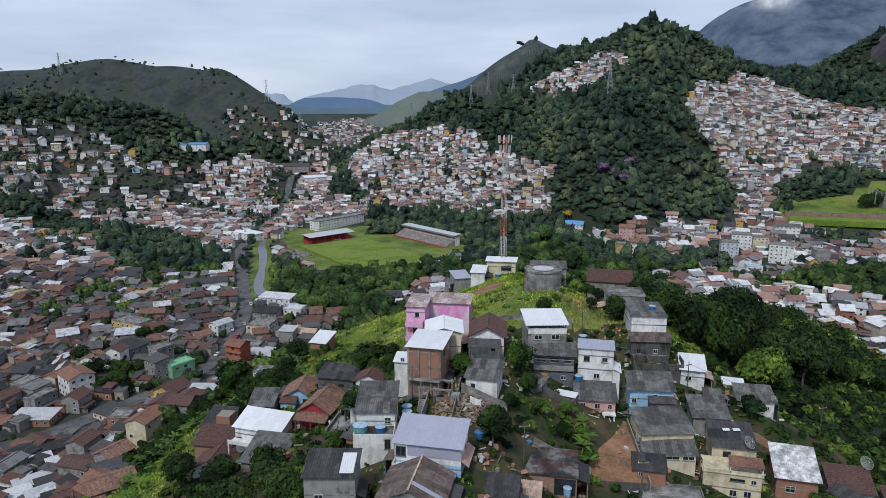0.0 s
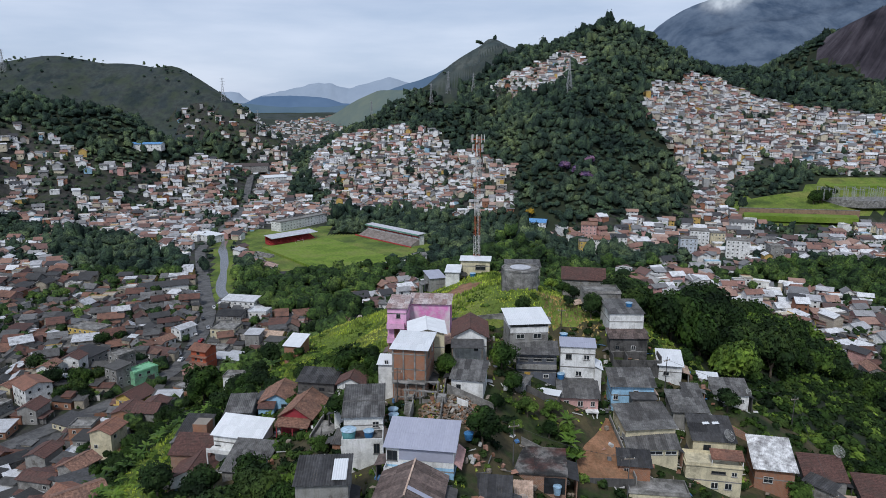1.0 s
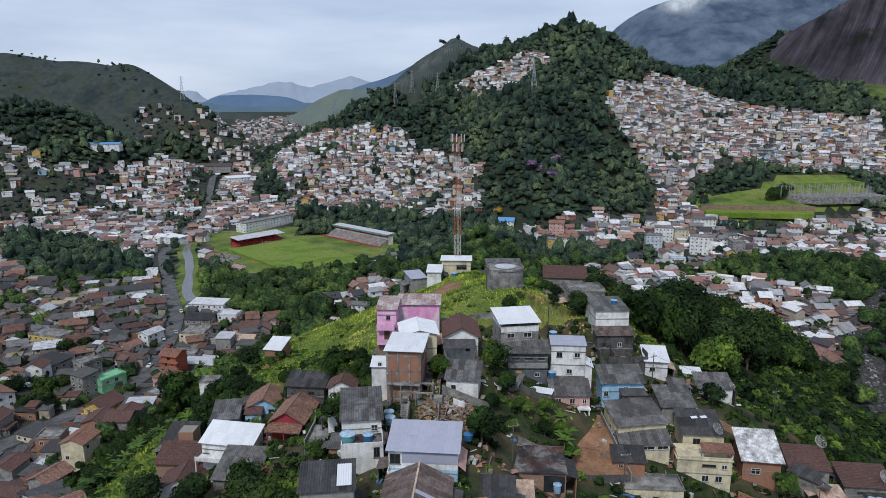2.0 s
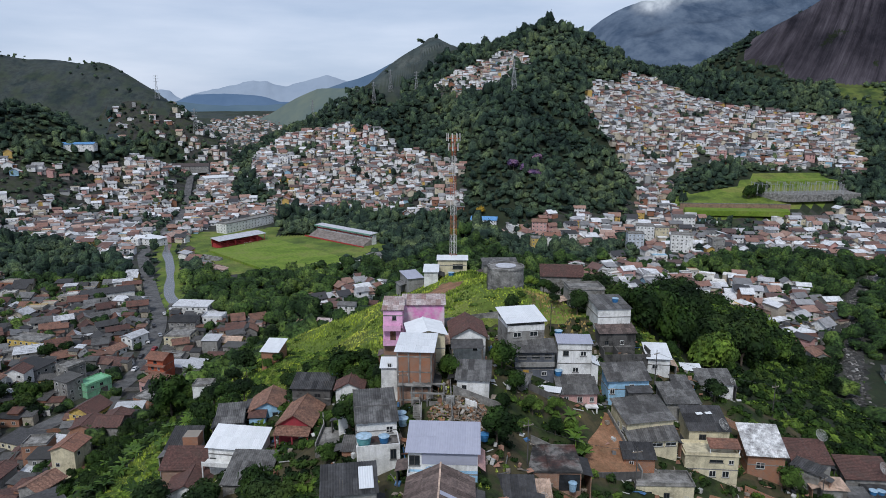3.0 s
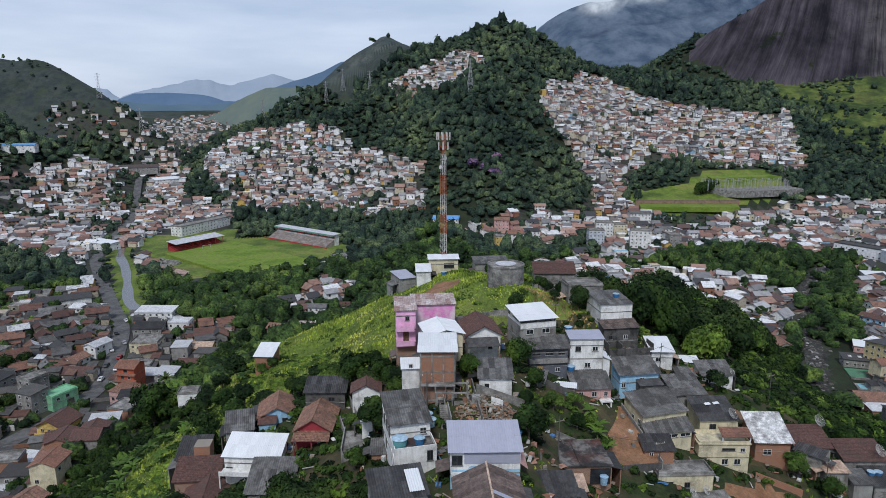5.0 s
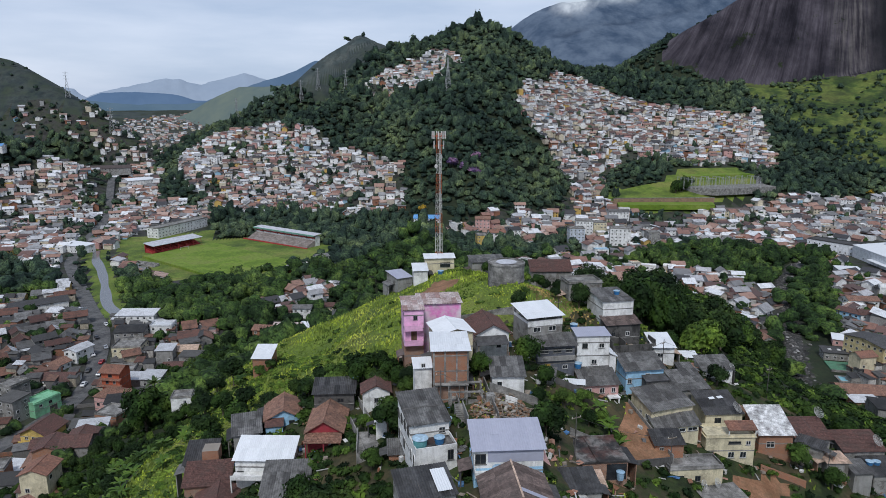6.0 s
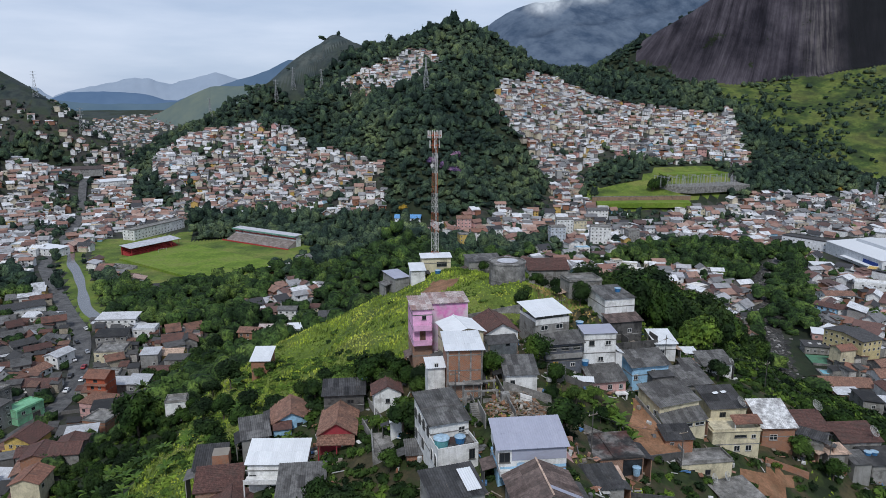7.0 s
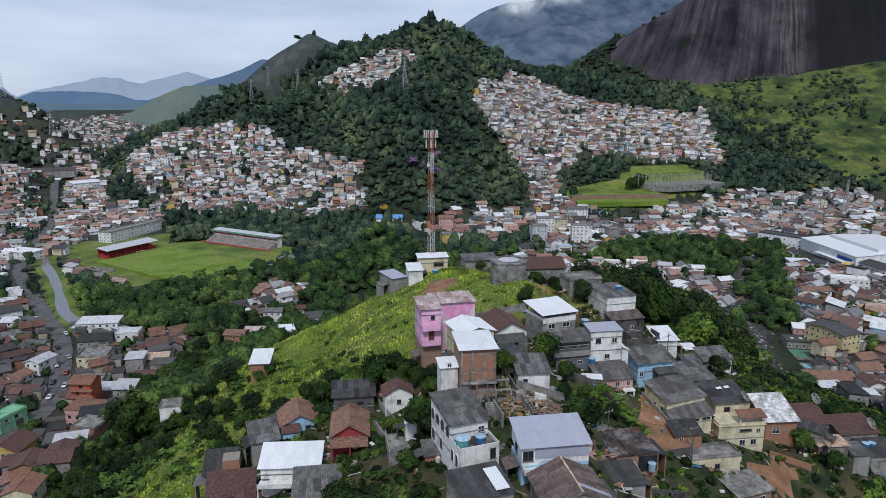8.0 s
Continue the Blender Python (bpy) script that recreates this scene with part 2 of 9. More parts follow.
granite = rock_material()
# mountain forest green carries a painted bluish cast for haze
wood_leaf = leaf_material("hazed_forest_leaves", (0.01, 0.022, 0.019), (0.032, 0.056, 0.041), (0.088, 0.122, 0.07), 0.011, each=0.09, soft=0.12, chance=0.2, mottle=0.8)
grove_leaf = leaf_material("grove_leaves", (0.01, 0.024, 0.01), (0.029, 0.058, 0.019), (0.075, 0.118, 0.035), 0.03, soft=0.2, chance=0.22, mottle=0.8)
near_leaf = leaf_material("tree_leaves", (0.008, 0.021, 0.006), (0.022, 0.048, 0.011), (0.055, 0.094, 0.02), 0.09, soft=0.2)
grass_leaf = leaf_material("tall_grass", (0.085, 0.145, 0.022), (0.22, 0.3, 0.05), (0.36, 0.39, 0.1), 0.06, 0.8, each=0.2, soft=0.6)
bark = surface("bark", [(0.3, (0.06, 0.045, 0.03)), (0.7, (0.14, 0.11, 0.085))], coarse=1.5, stain=0.3)


# ---- the lie of the land ----
def hash_grid(i, j, seed):
    v = np.sin(i * 127.1 + j * 311.7 + seed * 74.7) * 43758.5453
    return v - np.floor(v)


def value_noise(x, y, seed=0):
    i, j = np.floor(x), np.floor(y)
    u, v = x - i, y - j
    u, v = u * u * (3 - 2 * u), v * v * (3 - 2 * v)
    a, b = hash_grid(i, j, seed), hash_grid(i + 1, j, seed)
    c, d = hash_grid(i, j + 1, seed), hash_grid(i + 1, j + 1, seed)
    return (a + (b - a) * u) * (1 - v) + (c + (d - c) * u) * v


def fbm(x, y, scale, octaves=4, seed=0):
    total, amp, norm = 0.0, 1.0, 0.0
    for k in range(octaves):
        total = total + amp * (value_noise(x / scale * 2 ** k + 13.7 * k, y / scale * 2 ** k - 7.1 * k, seed + k) - 0.5)
        norm, amp = norm + amp, amp * 0.5
    return 2 * total / norm


def smooth(a, b, v):
    q = np.clip((v - a) / (b - a), 0, 1)
    return q * q * (3 - 2 * q)


def soft_max(a, b, k):
    q = np.clip(0.5 + 0.5 * (a - b) / k, 0, 1)
    return b + (a - b) * q + k * q * (1 - q)


def along(x, y, spine):
    """Distance to a spine of (x, y, height, width) and its height and width there."""
    best, top, wide = np.full(np.shape(x), 1e9), np.zeros(np.shape(x)), np.ones(np.shape(x))
    for (x0, y0, z0, w0), (x1, y1, z1, w1) in zip(spine, spine[1:]):
        dx, dy = x1 - x0, y1 - y0
        s = np.clip(((x - x0) * dx + (y - y0) * dy) / (dx * dx + dy * dy), 0, 1)
        d = np.hypot(x - x0 - s * dx, y - y0 - s * dy)
        near = d < best
        best, top, wide = np.where(near, d, best), np.where(near, z0 + s * (z1 - z0), top), np.where(near, w0 + s * (w1 - w0), wide)
    return best, top, wide


FLOOR = -10.0
MAIN_MOUNTAIN = [(-230, 1560, 10, 90), (-43, 1400, 92, 140), (37, 1350, 150, 170), (107, 1380, 202, 190), (180, 1400, 252, 200), (233, 1250, 203, 230),
                 (272, 1150, 212, 240), (330, 1065, 236, 280), (393, 1065, 220, 240), (457, 1070, 184, 220), (520, 1090, 160, 200)]
WEST_SPUR = [(233, 1150, 190, 200), (120, 1010, 120, 170), (18, 960, 84, 190), (-75, 955, 72, 170), (-130, 975, 45, 120)]
SOUTH_SPUR = [(330, 1065, 232, 260), (198, 800, 116, 190), (178, 700, 68, 150), (178, 600, 22, 90), (176, 530, -6, 60)]
WEST_HILL = [(-1700, 1350, 165, 260), (-1100, 1400, 180, 230), (-848, 1400, 190, 220), (-681, 1400, 214, 230), (-590, 1400, 200, 220), (-445, 1350, 188, 200),
             (-376, 1300, 150, 170), (-311, 1250, 112, 150), (-239, 1200, 60, 120), (-180, 1150, 12, 90)]
WEST_WOOD = [(-1000, 760, 150, 170), (-560, 850, 124, 190), (-495, 900, 120, 190), (-369, 900, 96, 170), (-270, 900, 40, 120)]
FORE_RIDGE = [(-60, -900, 20, 1), (-20, -200, 40, 1), (-4, 40, 53, 1), (0, 80, 55.5, 1), (3, 105, 57.5, 1), (12, 135, 60, 1), (21, 157, 63, 1), (22, 190, 58.5, 1),
              (24, 215, 44, 1), (28, 260, 16, 1), (32, 300, -14, 1)]
EAST_SHOULDER = [(25, 160, 62, 1), (44, 140, 57.5, 1), (56, 128, 49.5, 1), (68, 122, 44, 1), (95, 110, 31, 1)]
EAST_TERRACE = [(28, 103, 46, 1), (40, 103, 43.5, 1), (50, 105, 41, 1), (64, 107, 38.3, 1), (86, 104, 33, 1)]
WOOD_SPUR = [(50, 158, 54, 1), (77, 176, 46, 1), (95, 195, 39, 1), (112, 212, 33, 1), (130, 222, 26, 1), (148, 232, 15, 1), (165, 241, 2, 1), (182, 250, -12, 1)]
KNOLL = [(45, 395, 6, 60), (75, 470, 10, 70), (95, 520, 6, 60)]


def hill(x, y, spine, power=1.5):
    d, top, wide = along(x, y, spine)
    return FLOOR - 25 + (top - FLOOR + 25) * np.exp(-(d / wide) ** power)


def land(x, y):
    """The ground's height."""
    x, y = np.asarray(x, float), np.asarray(y, float)
    z = FLOOR + 1.5 * fbm(x, y, 120, 3, 3)
    # the valley's head and sides
    z = z + 0.088 * np.clip(np.minimum(y, 2450) - 1130, 0, None) - 90 * smooth(2450, 2900, y)
    ramp = 0.34 * np.clip(np.minimum(y, 1060) - 545, 0, None) * smooth(200, 430, x) + 0.2 * np.clip(x - 680, 0, 900) * smooth(430, 620, y)
    z = z + ramp * (1 - 0.75 * smooth(1060, 1500, y))
    bumps = 9 * fbm(x, y, 170, 5, 11)
    for spine in (MAIN_MOUNTAIN, WEST_SPUR, SOUTH_SPUR, WEST_HILL, WEST_WOOD):
        h = hill(x, y, spine)
        h = h + bumps * smooth(5, 80, h - FLOOR)
        z = soft_max(h, z, 14)
    z = soft_max(hill(x, y, KNOLL), z, 4)
    # the bare rock dome
    s, a = (x - 640) * 0.517 + (y - 1030) * 0.856, (x - 640) * 0.856 - (y - 1030) * 0.517
    z = z + 0.15 * np.clip(a - 215, 0, 420) * smooth(-280, -10, s) * (s < 60)
    crest = 205 + 0.62 * np.clip(a + 25 * fbm(x, y, 90, 3, 5), -300, 900)
    ribs = 7 * fbm(a, s * 0.15, 26, 3, 21)
    rock = 152 + 1.75 * s + ribs
    rock = -soft_max(-rock, -crest + 0.0 * s, 30)
    z = np.where((s > -60) & (a > -220), soft_max(rock, z, 6), z)
    # the near ridge with its straight flanks
    d, top, _ = along(x, y, FORE_RIDGE)
    flank = top - 0.43 * (np.sqrt(d * d + 36) - 6) + 1.2 * fbm(x, y, 22, 3, 9) * smooth(8, 30, d)
    flank = flank - 0.3 * np.clip(d - 72, 0, None) * (x < 0)
    d2, top2, _ = along(x, y, EAST_SHOULDER)
    flank = soft_max(flank, top2 - 0.5 * (np.sqrt(d2 * d2 + 36) - 6), 3)
    flank = flank - 0.17 * np.clip(112 - y, 0, 40) * smooth(4, 18, x) * (1 - smooth(70, 110, x))
    d3, top3, _ = along(x, y, EAST_TERRACE)
    flank = soft_max(flank, top3 - 0.55 * (np.sqrt(d3 * d3 + 16) - 4), 2)
    d4, top4, _ = along(x, y, WOOD_SPUR)
    flank = soft_max(flank, top4 - 0.58 * (np.sqrt(d4 * d4 + 64) - 8), 4)
    flank = flank - 7.5 * np.exp(-(((x + 56) / 15) ** 2 + ((y - 183) / 24) ** 2))  # hollows in the west flank
    flank = flank - 3.5 * np.exp(-(((x + 19) / 10) ** 2 + ((y - 176) / 15) ** 2))
    z = soft_max(flank, z, 8)
    return z + 3.6 * np.exp(-(((x - 25.5) / 7) ** 2 + ((y - 147.5) / 4.5) ** 2))  # the mound before the water tank


def inside(x, y, poly):
    x, y = np.asarray(x, float), np.asarray(y, float)
    odd = np.zeros(np.shape(x), bool)
    for (x0, y0), (x1, y1) in zip(poly, poly[1:] + poly[:1]):
        if y0 != y1:
            odd ^= ((y0 > y) != (y1 > y)) & (x < (x1 - x0) * (y - y0) / (y1 - y0) + x0)
    return odd


# ---- building kit ----
def mesh_np(name, verts, tris, mats, index=None, smooth_shade=None):
    """A mesh of triangles from arrays."""
    me = bpy.data.meshes.new(name)
    verts, tris = np.asarray(verts, np.float32), np.asarray(tris, np.int32)
    me.vertices.add(len(verts))
    me.vertices.foreach_set("co", verts.ravel())
    me.loops.add(tris.size)
    me.loops.foreach_set("vertex_index", tris.ravel())
    me.polygons.add(len(tris))
    me.polygons.foreach_set("loop_start", np.arange(0, tris.size, 3, dtype=np.int32))
    me.polygons.foreach_set("loop_total", np.full(len(tris), 3, np.int32))
    for m in mats:
        me.materials.append(m)
    if index is not None:
        me.polygons.foreach_set("material_index", np.asarray(index, np.int32))
    if smooth_shade is not None:
        me.polygons.foreach_set("use_smooth", np.full(len(tris), smooth_shade))
    me.update(calc_edges=True)
    return me


def mesh_py(name, verts, faces, mats, index=None):
    me = bpy.data.meshes.new(name)
    me.from_pydata([tuple(v) for v in verts], [], faces)
    for m in mats:
        me.materials.append(m)
    if index is not None:
        me.polygons.foreach_set("material_index", index)
    me.update()
    return me


def under(ob, parent):
    ob.parent = parent
    return ob


def part_of(parent, name, verts, faces, mat, label=""):
    """One mesh object under a thing or a part."""
    ob = new(name, mesh_py(name, verts, faces, [mat]))
    ob.parent = parent
    return tagged(ob, label) if label else ob


def box(x0, y0, z0, x1, y1, z1):
    v = [(x0, y0, z0), (x1, y0, z0), (x1, y1, z0), (x0, y1, z0), (x0, y0, z1), (x1, y0, z1), (x1, y1, z1), (x0, y1, z1)]
    return v, [(0, 3, 2, 1), (4, 5, 6, 7), (0, 1, 5, 4), (1, 2, 6, 5), (2, 3, 7, 6), (3, 0, 4, 7)]


def join(*pieces):
    vs, fs = [], []
    for v, f in pieces:
        k = len(vs)
        vs += list(v)
        fs += [tuple(i + k for i in q) for q in f]
    return vs, fs


def slab(corners, thick):
    """A sheet with thickness below its corners (four or three points)."""
    n = len(corners)
    v = list(corners) + [(x, y, z - thick) for x, y, z in corners]
    return v, [tuple(range(n)), tuple(range(2 * n - 1, n - 1, -1))] + [(k, k + n, (k + 1) % n + n, (k + 1) % n) for k in range(n)]


def tube(p, q, r0, r1, sides=8, caps=True):
    p, q = Vector(p), Vector(q)
    a = (q - p).normalized()
    u = a.orthogonal().normalized()
    w = a.cross(u)
    v, f = [], []
    for c, r in ((p, r0), (q, r1)):
        v += [tuple(c + (u * math.cos(2 * math.pi * k / sides) + w * math.sin(2 * math.pi * k / sides)) * r) for k in range(sides)]
    f = [(k, (k + 1) % sides, (k + 1) % sides + sides, k + sides) for k in range(sides)]
    if caps:
        f += [tuple(range(sides - 1, -1, -1)), tuple(range(sides, 2 * sides))]
    return v, f


def lathe(profile, sides=16):
    """Rings of (radius, height) joined, closed at both ends."""
    v, f = [], []
    for r, z in profile:
        v += [(r * math.cos(2 * math.pi * k / sides), r * math.sin(2 * math.pi * k / sides), z) for k in range(sides)]
    for j in range(len(profile) - 1):
        f += [(j * sides + k, j * sides + (k + 1) % sides, (j + 1) * sides + (k + 1) % sides, (j + 1) * sides + k) for k in range(sides)]
    f += [tuple(range(sides - 1, -1, -1)), tuple(range((len(profile) - 1) * sides, len(profile) * sides))]
    return v, f


def placed(piece, m):
    return [tuple(m @ Vector(v)) for v in piece[0]], piece[1]


def house_body(w, d, h, rise, foot):
    """Walls of a house, with gables where its roof rises: the ridge runs along x."""
    if rise <= 0:
        return box(-w / 2, -d / 2, -foot, w / 2, d / 2, h)
    v = [(-w / 2, -d / 2, -foot), (w / 2, -d / 2, -foot), (w / 2, d / 2, -foot), (-w / 2, d / 2, -foot), (-w / 2, -d / 2, h), (w / 2, -d / 2, h), (w / 2, d / 2, h), (-w / 2, d / 2, h),
         (-w / 2, 0, h + rise), (w / 2, 0, h + rise)]
    return v, [(0, 3, 2, 1), (0, 1, 5, 4), (1, 2, 6, 9, 5), (2, 3, 7, 6), (3, 0, 4, 8, 7), (4, 5, 9, 8), (6, 7, 8, 9)]


def gable_roof(w, d, h, rise, over=0.5, thick=0.12, lift=0.03):
    e = rise / (d / 2) * over
    a, b, top = w / 2 + over, d / 2 + over, h + rise + thick + lift
    return join(slab([(-a, -b, h - e + thick + lift), (a, -b, h - e + thick + lift), (a, 0, top), (-a, 0, top)], thick),
                slab([(-a, 0, top), (a, 0, top), (a, b, h - e + thick + lift), (-a, b, h - e + thick + lift)], thick))


def shed_roof(w, d, h, rise, over=0.4, thick=0.1):
    """One slope, low at -y."""
    a, b, e = w / 2 + over, d / 2 + over, rise / d * over
    return slab([(-a, -b, h - e + thick + 0.03), (a, -b, h - e + thick + 0.03), (a, b, h + rise + e + thick + 0.03), (-a, b, h + rise + e + thick + 0.03)], thick)


def flat_roof(w, d, h, curb=0.5):
    t = 0.15
    return join(box(-w / 2 - 0.2, -d / 2 - 0.2, h + 0.004, w / 2 + 0.2, d / 2 + 0.2, h + 0.16), box(-w / 2, -d / 2, h + 0.16, w / 2, -d / 2 + t, h + 0.16 + curb), box(-w / 2, d / 2 - t, h + 0.16, w / 2, d / 2, h + 0.16 + curb),
                box(-w / 2, -d / 2 + t, h + 0.16, -w / 2 + t, d / 2 - t, h + 0.16 + curb), box(w / 2 - t, -d / 2 + t, h + 0.16, w / 2, d / 2 - t, h + 0.16 + curb))


def triangles(faces):
    return [(f[0], f[k], f[k + 1]) for f in faces for k in range(1, len(f) - 1)]


def wall_spots(w, d, storeys, step, rng, skip=0.15, each=2.7):
    """Where windows sit: (middle of the pane, outward turn in degrees) on the walls."""
    out = []
    for s in range(storeys):
        z = 1.45 + s * each
        for length, off, turn in ((w, d / 2, 180), (d, w / 2, -90), (w, d / 2, 0), (d, w / 2, 90)):
            n = max(1, int(length / step))
            for k in range(n):
                if rng.random() > skip:
                    u = (k + 0.5) / n * length - length / 2
                    p = {180: (u, -off), 0: (u, off), -90: (off, u), 90: (-off, u)}[turn]
                    out.append((p[0], p[1], z, turn))
    return out


# ---- what covers the land ----
WEST_TOWN = [(-560, 740), (-520, 800), (-470, 850), (-420, 830), (-360, 800), (-294, 850), (-270, 1000), (-230, 1100), (-180, 1050), (-142, 832), (-140, 679), (-155, 570), (-178, 560), (-239, 600), (-330, 640), (-380, 600), (-440, 560), (-520, 600)]
LOW_WEST_TOWN = [(-460, 520), (-312, 490), (-249, 452), (-190, 480), (-140, 430), (-93, 390), (-60, 350), (-62, 300), (-68, 262), (-78, 225), (-88, 186), (-80, 130), (-170, 120), (-460, 300)]
SLOPE_TOWN = [(-126, 846), (-125, 950), (-60, 955), (10, 955), (45, 930), (91, 798), (124, 700), (107, 632), (69, 643), (4, 704), (-42, 714), (-101, 785)]
HAMLET = [(125, 1030), (160, 1095), (215, 1100), (265, 1001), (240, 900), (189, 873), (165, 960)]
EAST_TOWN = [(294, 832), (346, 915), (401, 941), (476, 1033), (479, 976), (513, 908), (602, 863), (699, 847), (640, 760), (601, 692), (566, 659), (542, 676), (380, 696), (307, 633), (316, 759)]
EAST_FRONT = [(106, 601), (154, 576), (233, 600), (316, 680), (345, 644), (320, 587), (435, 572), (519, 600), (640, 560), (537, 500), (399, 440), (270, 460), (252, 480), (240, 532), (180, 502), (145, 512), (122, 575)]
RIVER_HAMLET = [(200, 440), (248, 414), (275, 384), (290, 353), (222, 275), (185, 243), (192, 285), (222, 345), (185, 392)]
EAST_BANK = [(345, 385), (461, 440), (640, 500), (640, 300), (330, 134), (200, 125), (215, 196), (267, 263), (300, 330)]
SMALL_WEST = [(-423, 1230), (-353, 1245), (-268, 1193), (-366, 1170)]
FAR_VALLEY = [(-301, 1196), (-371, 2020), (-149, 2292), (-103, 2037), (-185, 1687), (-180, 1200), (-200, 1120), (-270, 1150)]
STRIP = [(-44, 392), (-9, 468), (3, 480), (14, 430), (0, 383), (-22, 366)]
TOWNS = [WEST_TOWN, LOW_WEST_TOWN, SLOPE_TOWN, HAMLET, EAST_TOWN, EAST_FRONT, RIVER_HAMLET, EAST_BANK, SMALL_WEST, FAR_VALLEY, STRIP]
GREEN_SLOPE = [(725, 900), (760, 962), (1025, 800), (1250, 640), (900, 480), (740, 560), (712, 607), (690, 655), (706, 755)]
STADIUM_WOOD = [(-140, 530), (-105, 392), (-72, 358), (-30, 407), (-3, 452), (-14, 476), (-42, 460), (-70, 443), (-92, 452), (-118, 490)]
MID_WOOD = [(-342, 629), (-297, 646), (-228, 571), (-176, 516), (-158, 453), (-189, 467), (-196, 434), (-241, 464), (-299, 547)]
WEST_EDGE_WOOD = [(-545, 674), (-432, 686), (-362, 662), (-328, 586), (-406, 639), (-507, 621)]
KNOLL_WOOD = [(-9, 524), (26, 655), (71, 648), (103, 628), (99, 550), (124, 508), (114, 472), (30, 428), (7, 421), (-5, 467)]
EAST_WOOD = [(210, 425), (278, 465), (327, 480), (367, 451), (400, 411), (300, 309), (150, 150), (60, 120), (262, 316), (285, 390), (246, 410)]
ROW_WOOD = [(89, 460), (143, 532), (180, 502), (245, 535), (221, 481), (164, 460), (90, 447)]
SPUR_WOOD = [(58, 150), (70, 190), (98, 226), (125, 248), (160, 274), (182, 266), (176, 236), (150, 205), (120, 178), (84, 140)]
WOODS = [SPUR_WOOD, STADIUM_WOOD, MID_WOOD, WEST_EDGE_WOOD, KNOLL_WOOD, EAST_WOOD, ROW_WOOD]
STADIUM = [(-140, 548), (-160, 640), (-70, 660), (0, 600), (30, 545), (0, 490), (-40, 462), (-90, 455)]
PLAYING_FIELD = [(318, 592), (327, 612), (420, 588), (398, 642), (445, 678), (526, 676), (526, 606), (440, 598), (424, 583), (415, 569)]
FIELD_BANK = [(322, 614), (422, 588), (402, 640), (350, 652), (318, 634)]
FORE_YARDS = [(-70, 20), (-75, 90), (-62, 150), (-52, 215), (-15, 222), (45, 222), (66, 200), (62, 150), (88, 125), (100, 20)]
HILL_YARDS = [(-52, 100), (-44, 136), (-30, 140), (-8, 136), (12, 134), (50, 146), (74, 130), (98, 112), (98, 40), (-62, 40)]
TRODDEN = [(4, 160), (6, 170), (13, 178), (17, 172), (13, 161)]
SOIL_SLOPE = [(46, 96), (53, 97), (61, 96.5), (59, 92.5), (48, 91.5)]
RIVER = [(-113, 398), (-124, 421), (-131, 454), (-138, 486), (-147, 522), (-157, 552), (-164, 590)]
CANAL = [(-136, 690), (-139, 730), (-143, 775)]
ROAD = [(-150, 214), (-132, 240), (-114, 270), (-109, 284), (-106.5, 300), (-110, 327), (-112.5, 351), (-118, 378), (-127, 402), (-147, 464), (-161, 506), (-174, 547), (-182, 640), (-190, 760), (-215, 960)]
CREEK = [(150, 170), (178, 205), (200, 235), (221, 258), (245, 287), (270, 320), (300, 352), (360, 400)]


def cover(x, y):
    """0 wood, 1 town, 2 hill grass, 3 lush grass, 4 rock, 5 kept clear, 6 yards, 7 bare soil, 8 paved, 9 far pasture."""
    x, y = np.asarray(x, float), np.asarray(y, float)
    c = np.zeros(np.shape(x), int)
    z = land(x, y)
    ragged_x, ragged_y = x + 16 * fbm(x, y, 60, 3, 31), y + 16 * fbm(x, y, 60, 3, 37)
    d, top, _ = along(x, y, WEST_HILL)
    c[(d < 330) & (x < -190) & (y > 1000) & (z > 60 + 40 * fbm(x, y, 150, 3, 41))] = 2
    c[np.hypot(x - 150, (y - 1385) * 0.8) < 105] = 2
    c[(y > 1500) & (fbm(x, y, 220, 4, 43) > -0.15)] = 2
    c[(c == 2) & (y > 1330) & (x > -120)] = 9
    c[inside(ragged_x, ragged_y, GREEN_SLOPE)] = 3
    s, a = (x - 640) * 0.517 + (y - 1030) * 0.856, (x - 640) * 0.856 - (y - 1030) * 0.517
    edge = 14 * fbm(x, y, 50, 3, 47)
    c[(s > -6 + edge + 32 * smooth(100, 0, a)) & (a > 10 + 0.24 * s + edge) & (s < 420)] = 4
    c[(z < 1) & (y > 110) & (y < 1180) & (x < -85)] = 1
    c[(z < 4) & (x > 150) & (y > 120) & (y < 660)] = 1
    for poly in TOWNS:
        c[inside(ragged_x, ragged_y, poly)] = 1
    for poly in WOODS:
        c[inside(x + 5 * fbm(x, y, 30, 2, 33), y, poly)] = 0
    c[inside(x, y, STADIUM)] = np.where((y > 612) & (x > -75), 0, 5)[inside(x, y, STADIUM)]
    c[inside(x, y, FIELD_BANK)] = 3
    c[inside(x, y, PLAYING_FIELD)] = 5
    c[inside(x, y, FORE_YARDS)] = 3
    c[inside(x + 3 * fbm(x, y, 12, 2, 35), y, HILL_YARDS)] = 6
    wx, wy = x + 3 * fbm(x, y, 8, 2, 36), y + 3 * fbm(x, y, 8, 2, 38)
    c[inside(wx, wy, TRODDEN) | inside(wx, wy, SOIL_SLOPE)] = 7
    for line, half, code in ((RIVER, 8, 5), (ROAD, 3.6, 8), (CREEK, 6, 8)):
        d, _, _ = along(x, y, [(p, q, 0, 1) for p, q in line])
        c[d < half] = code
    return c


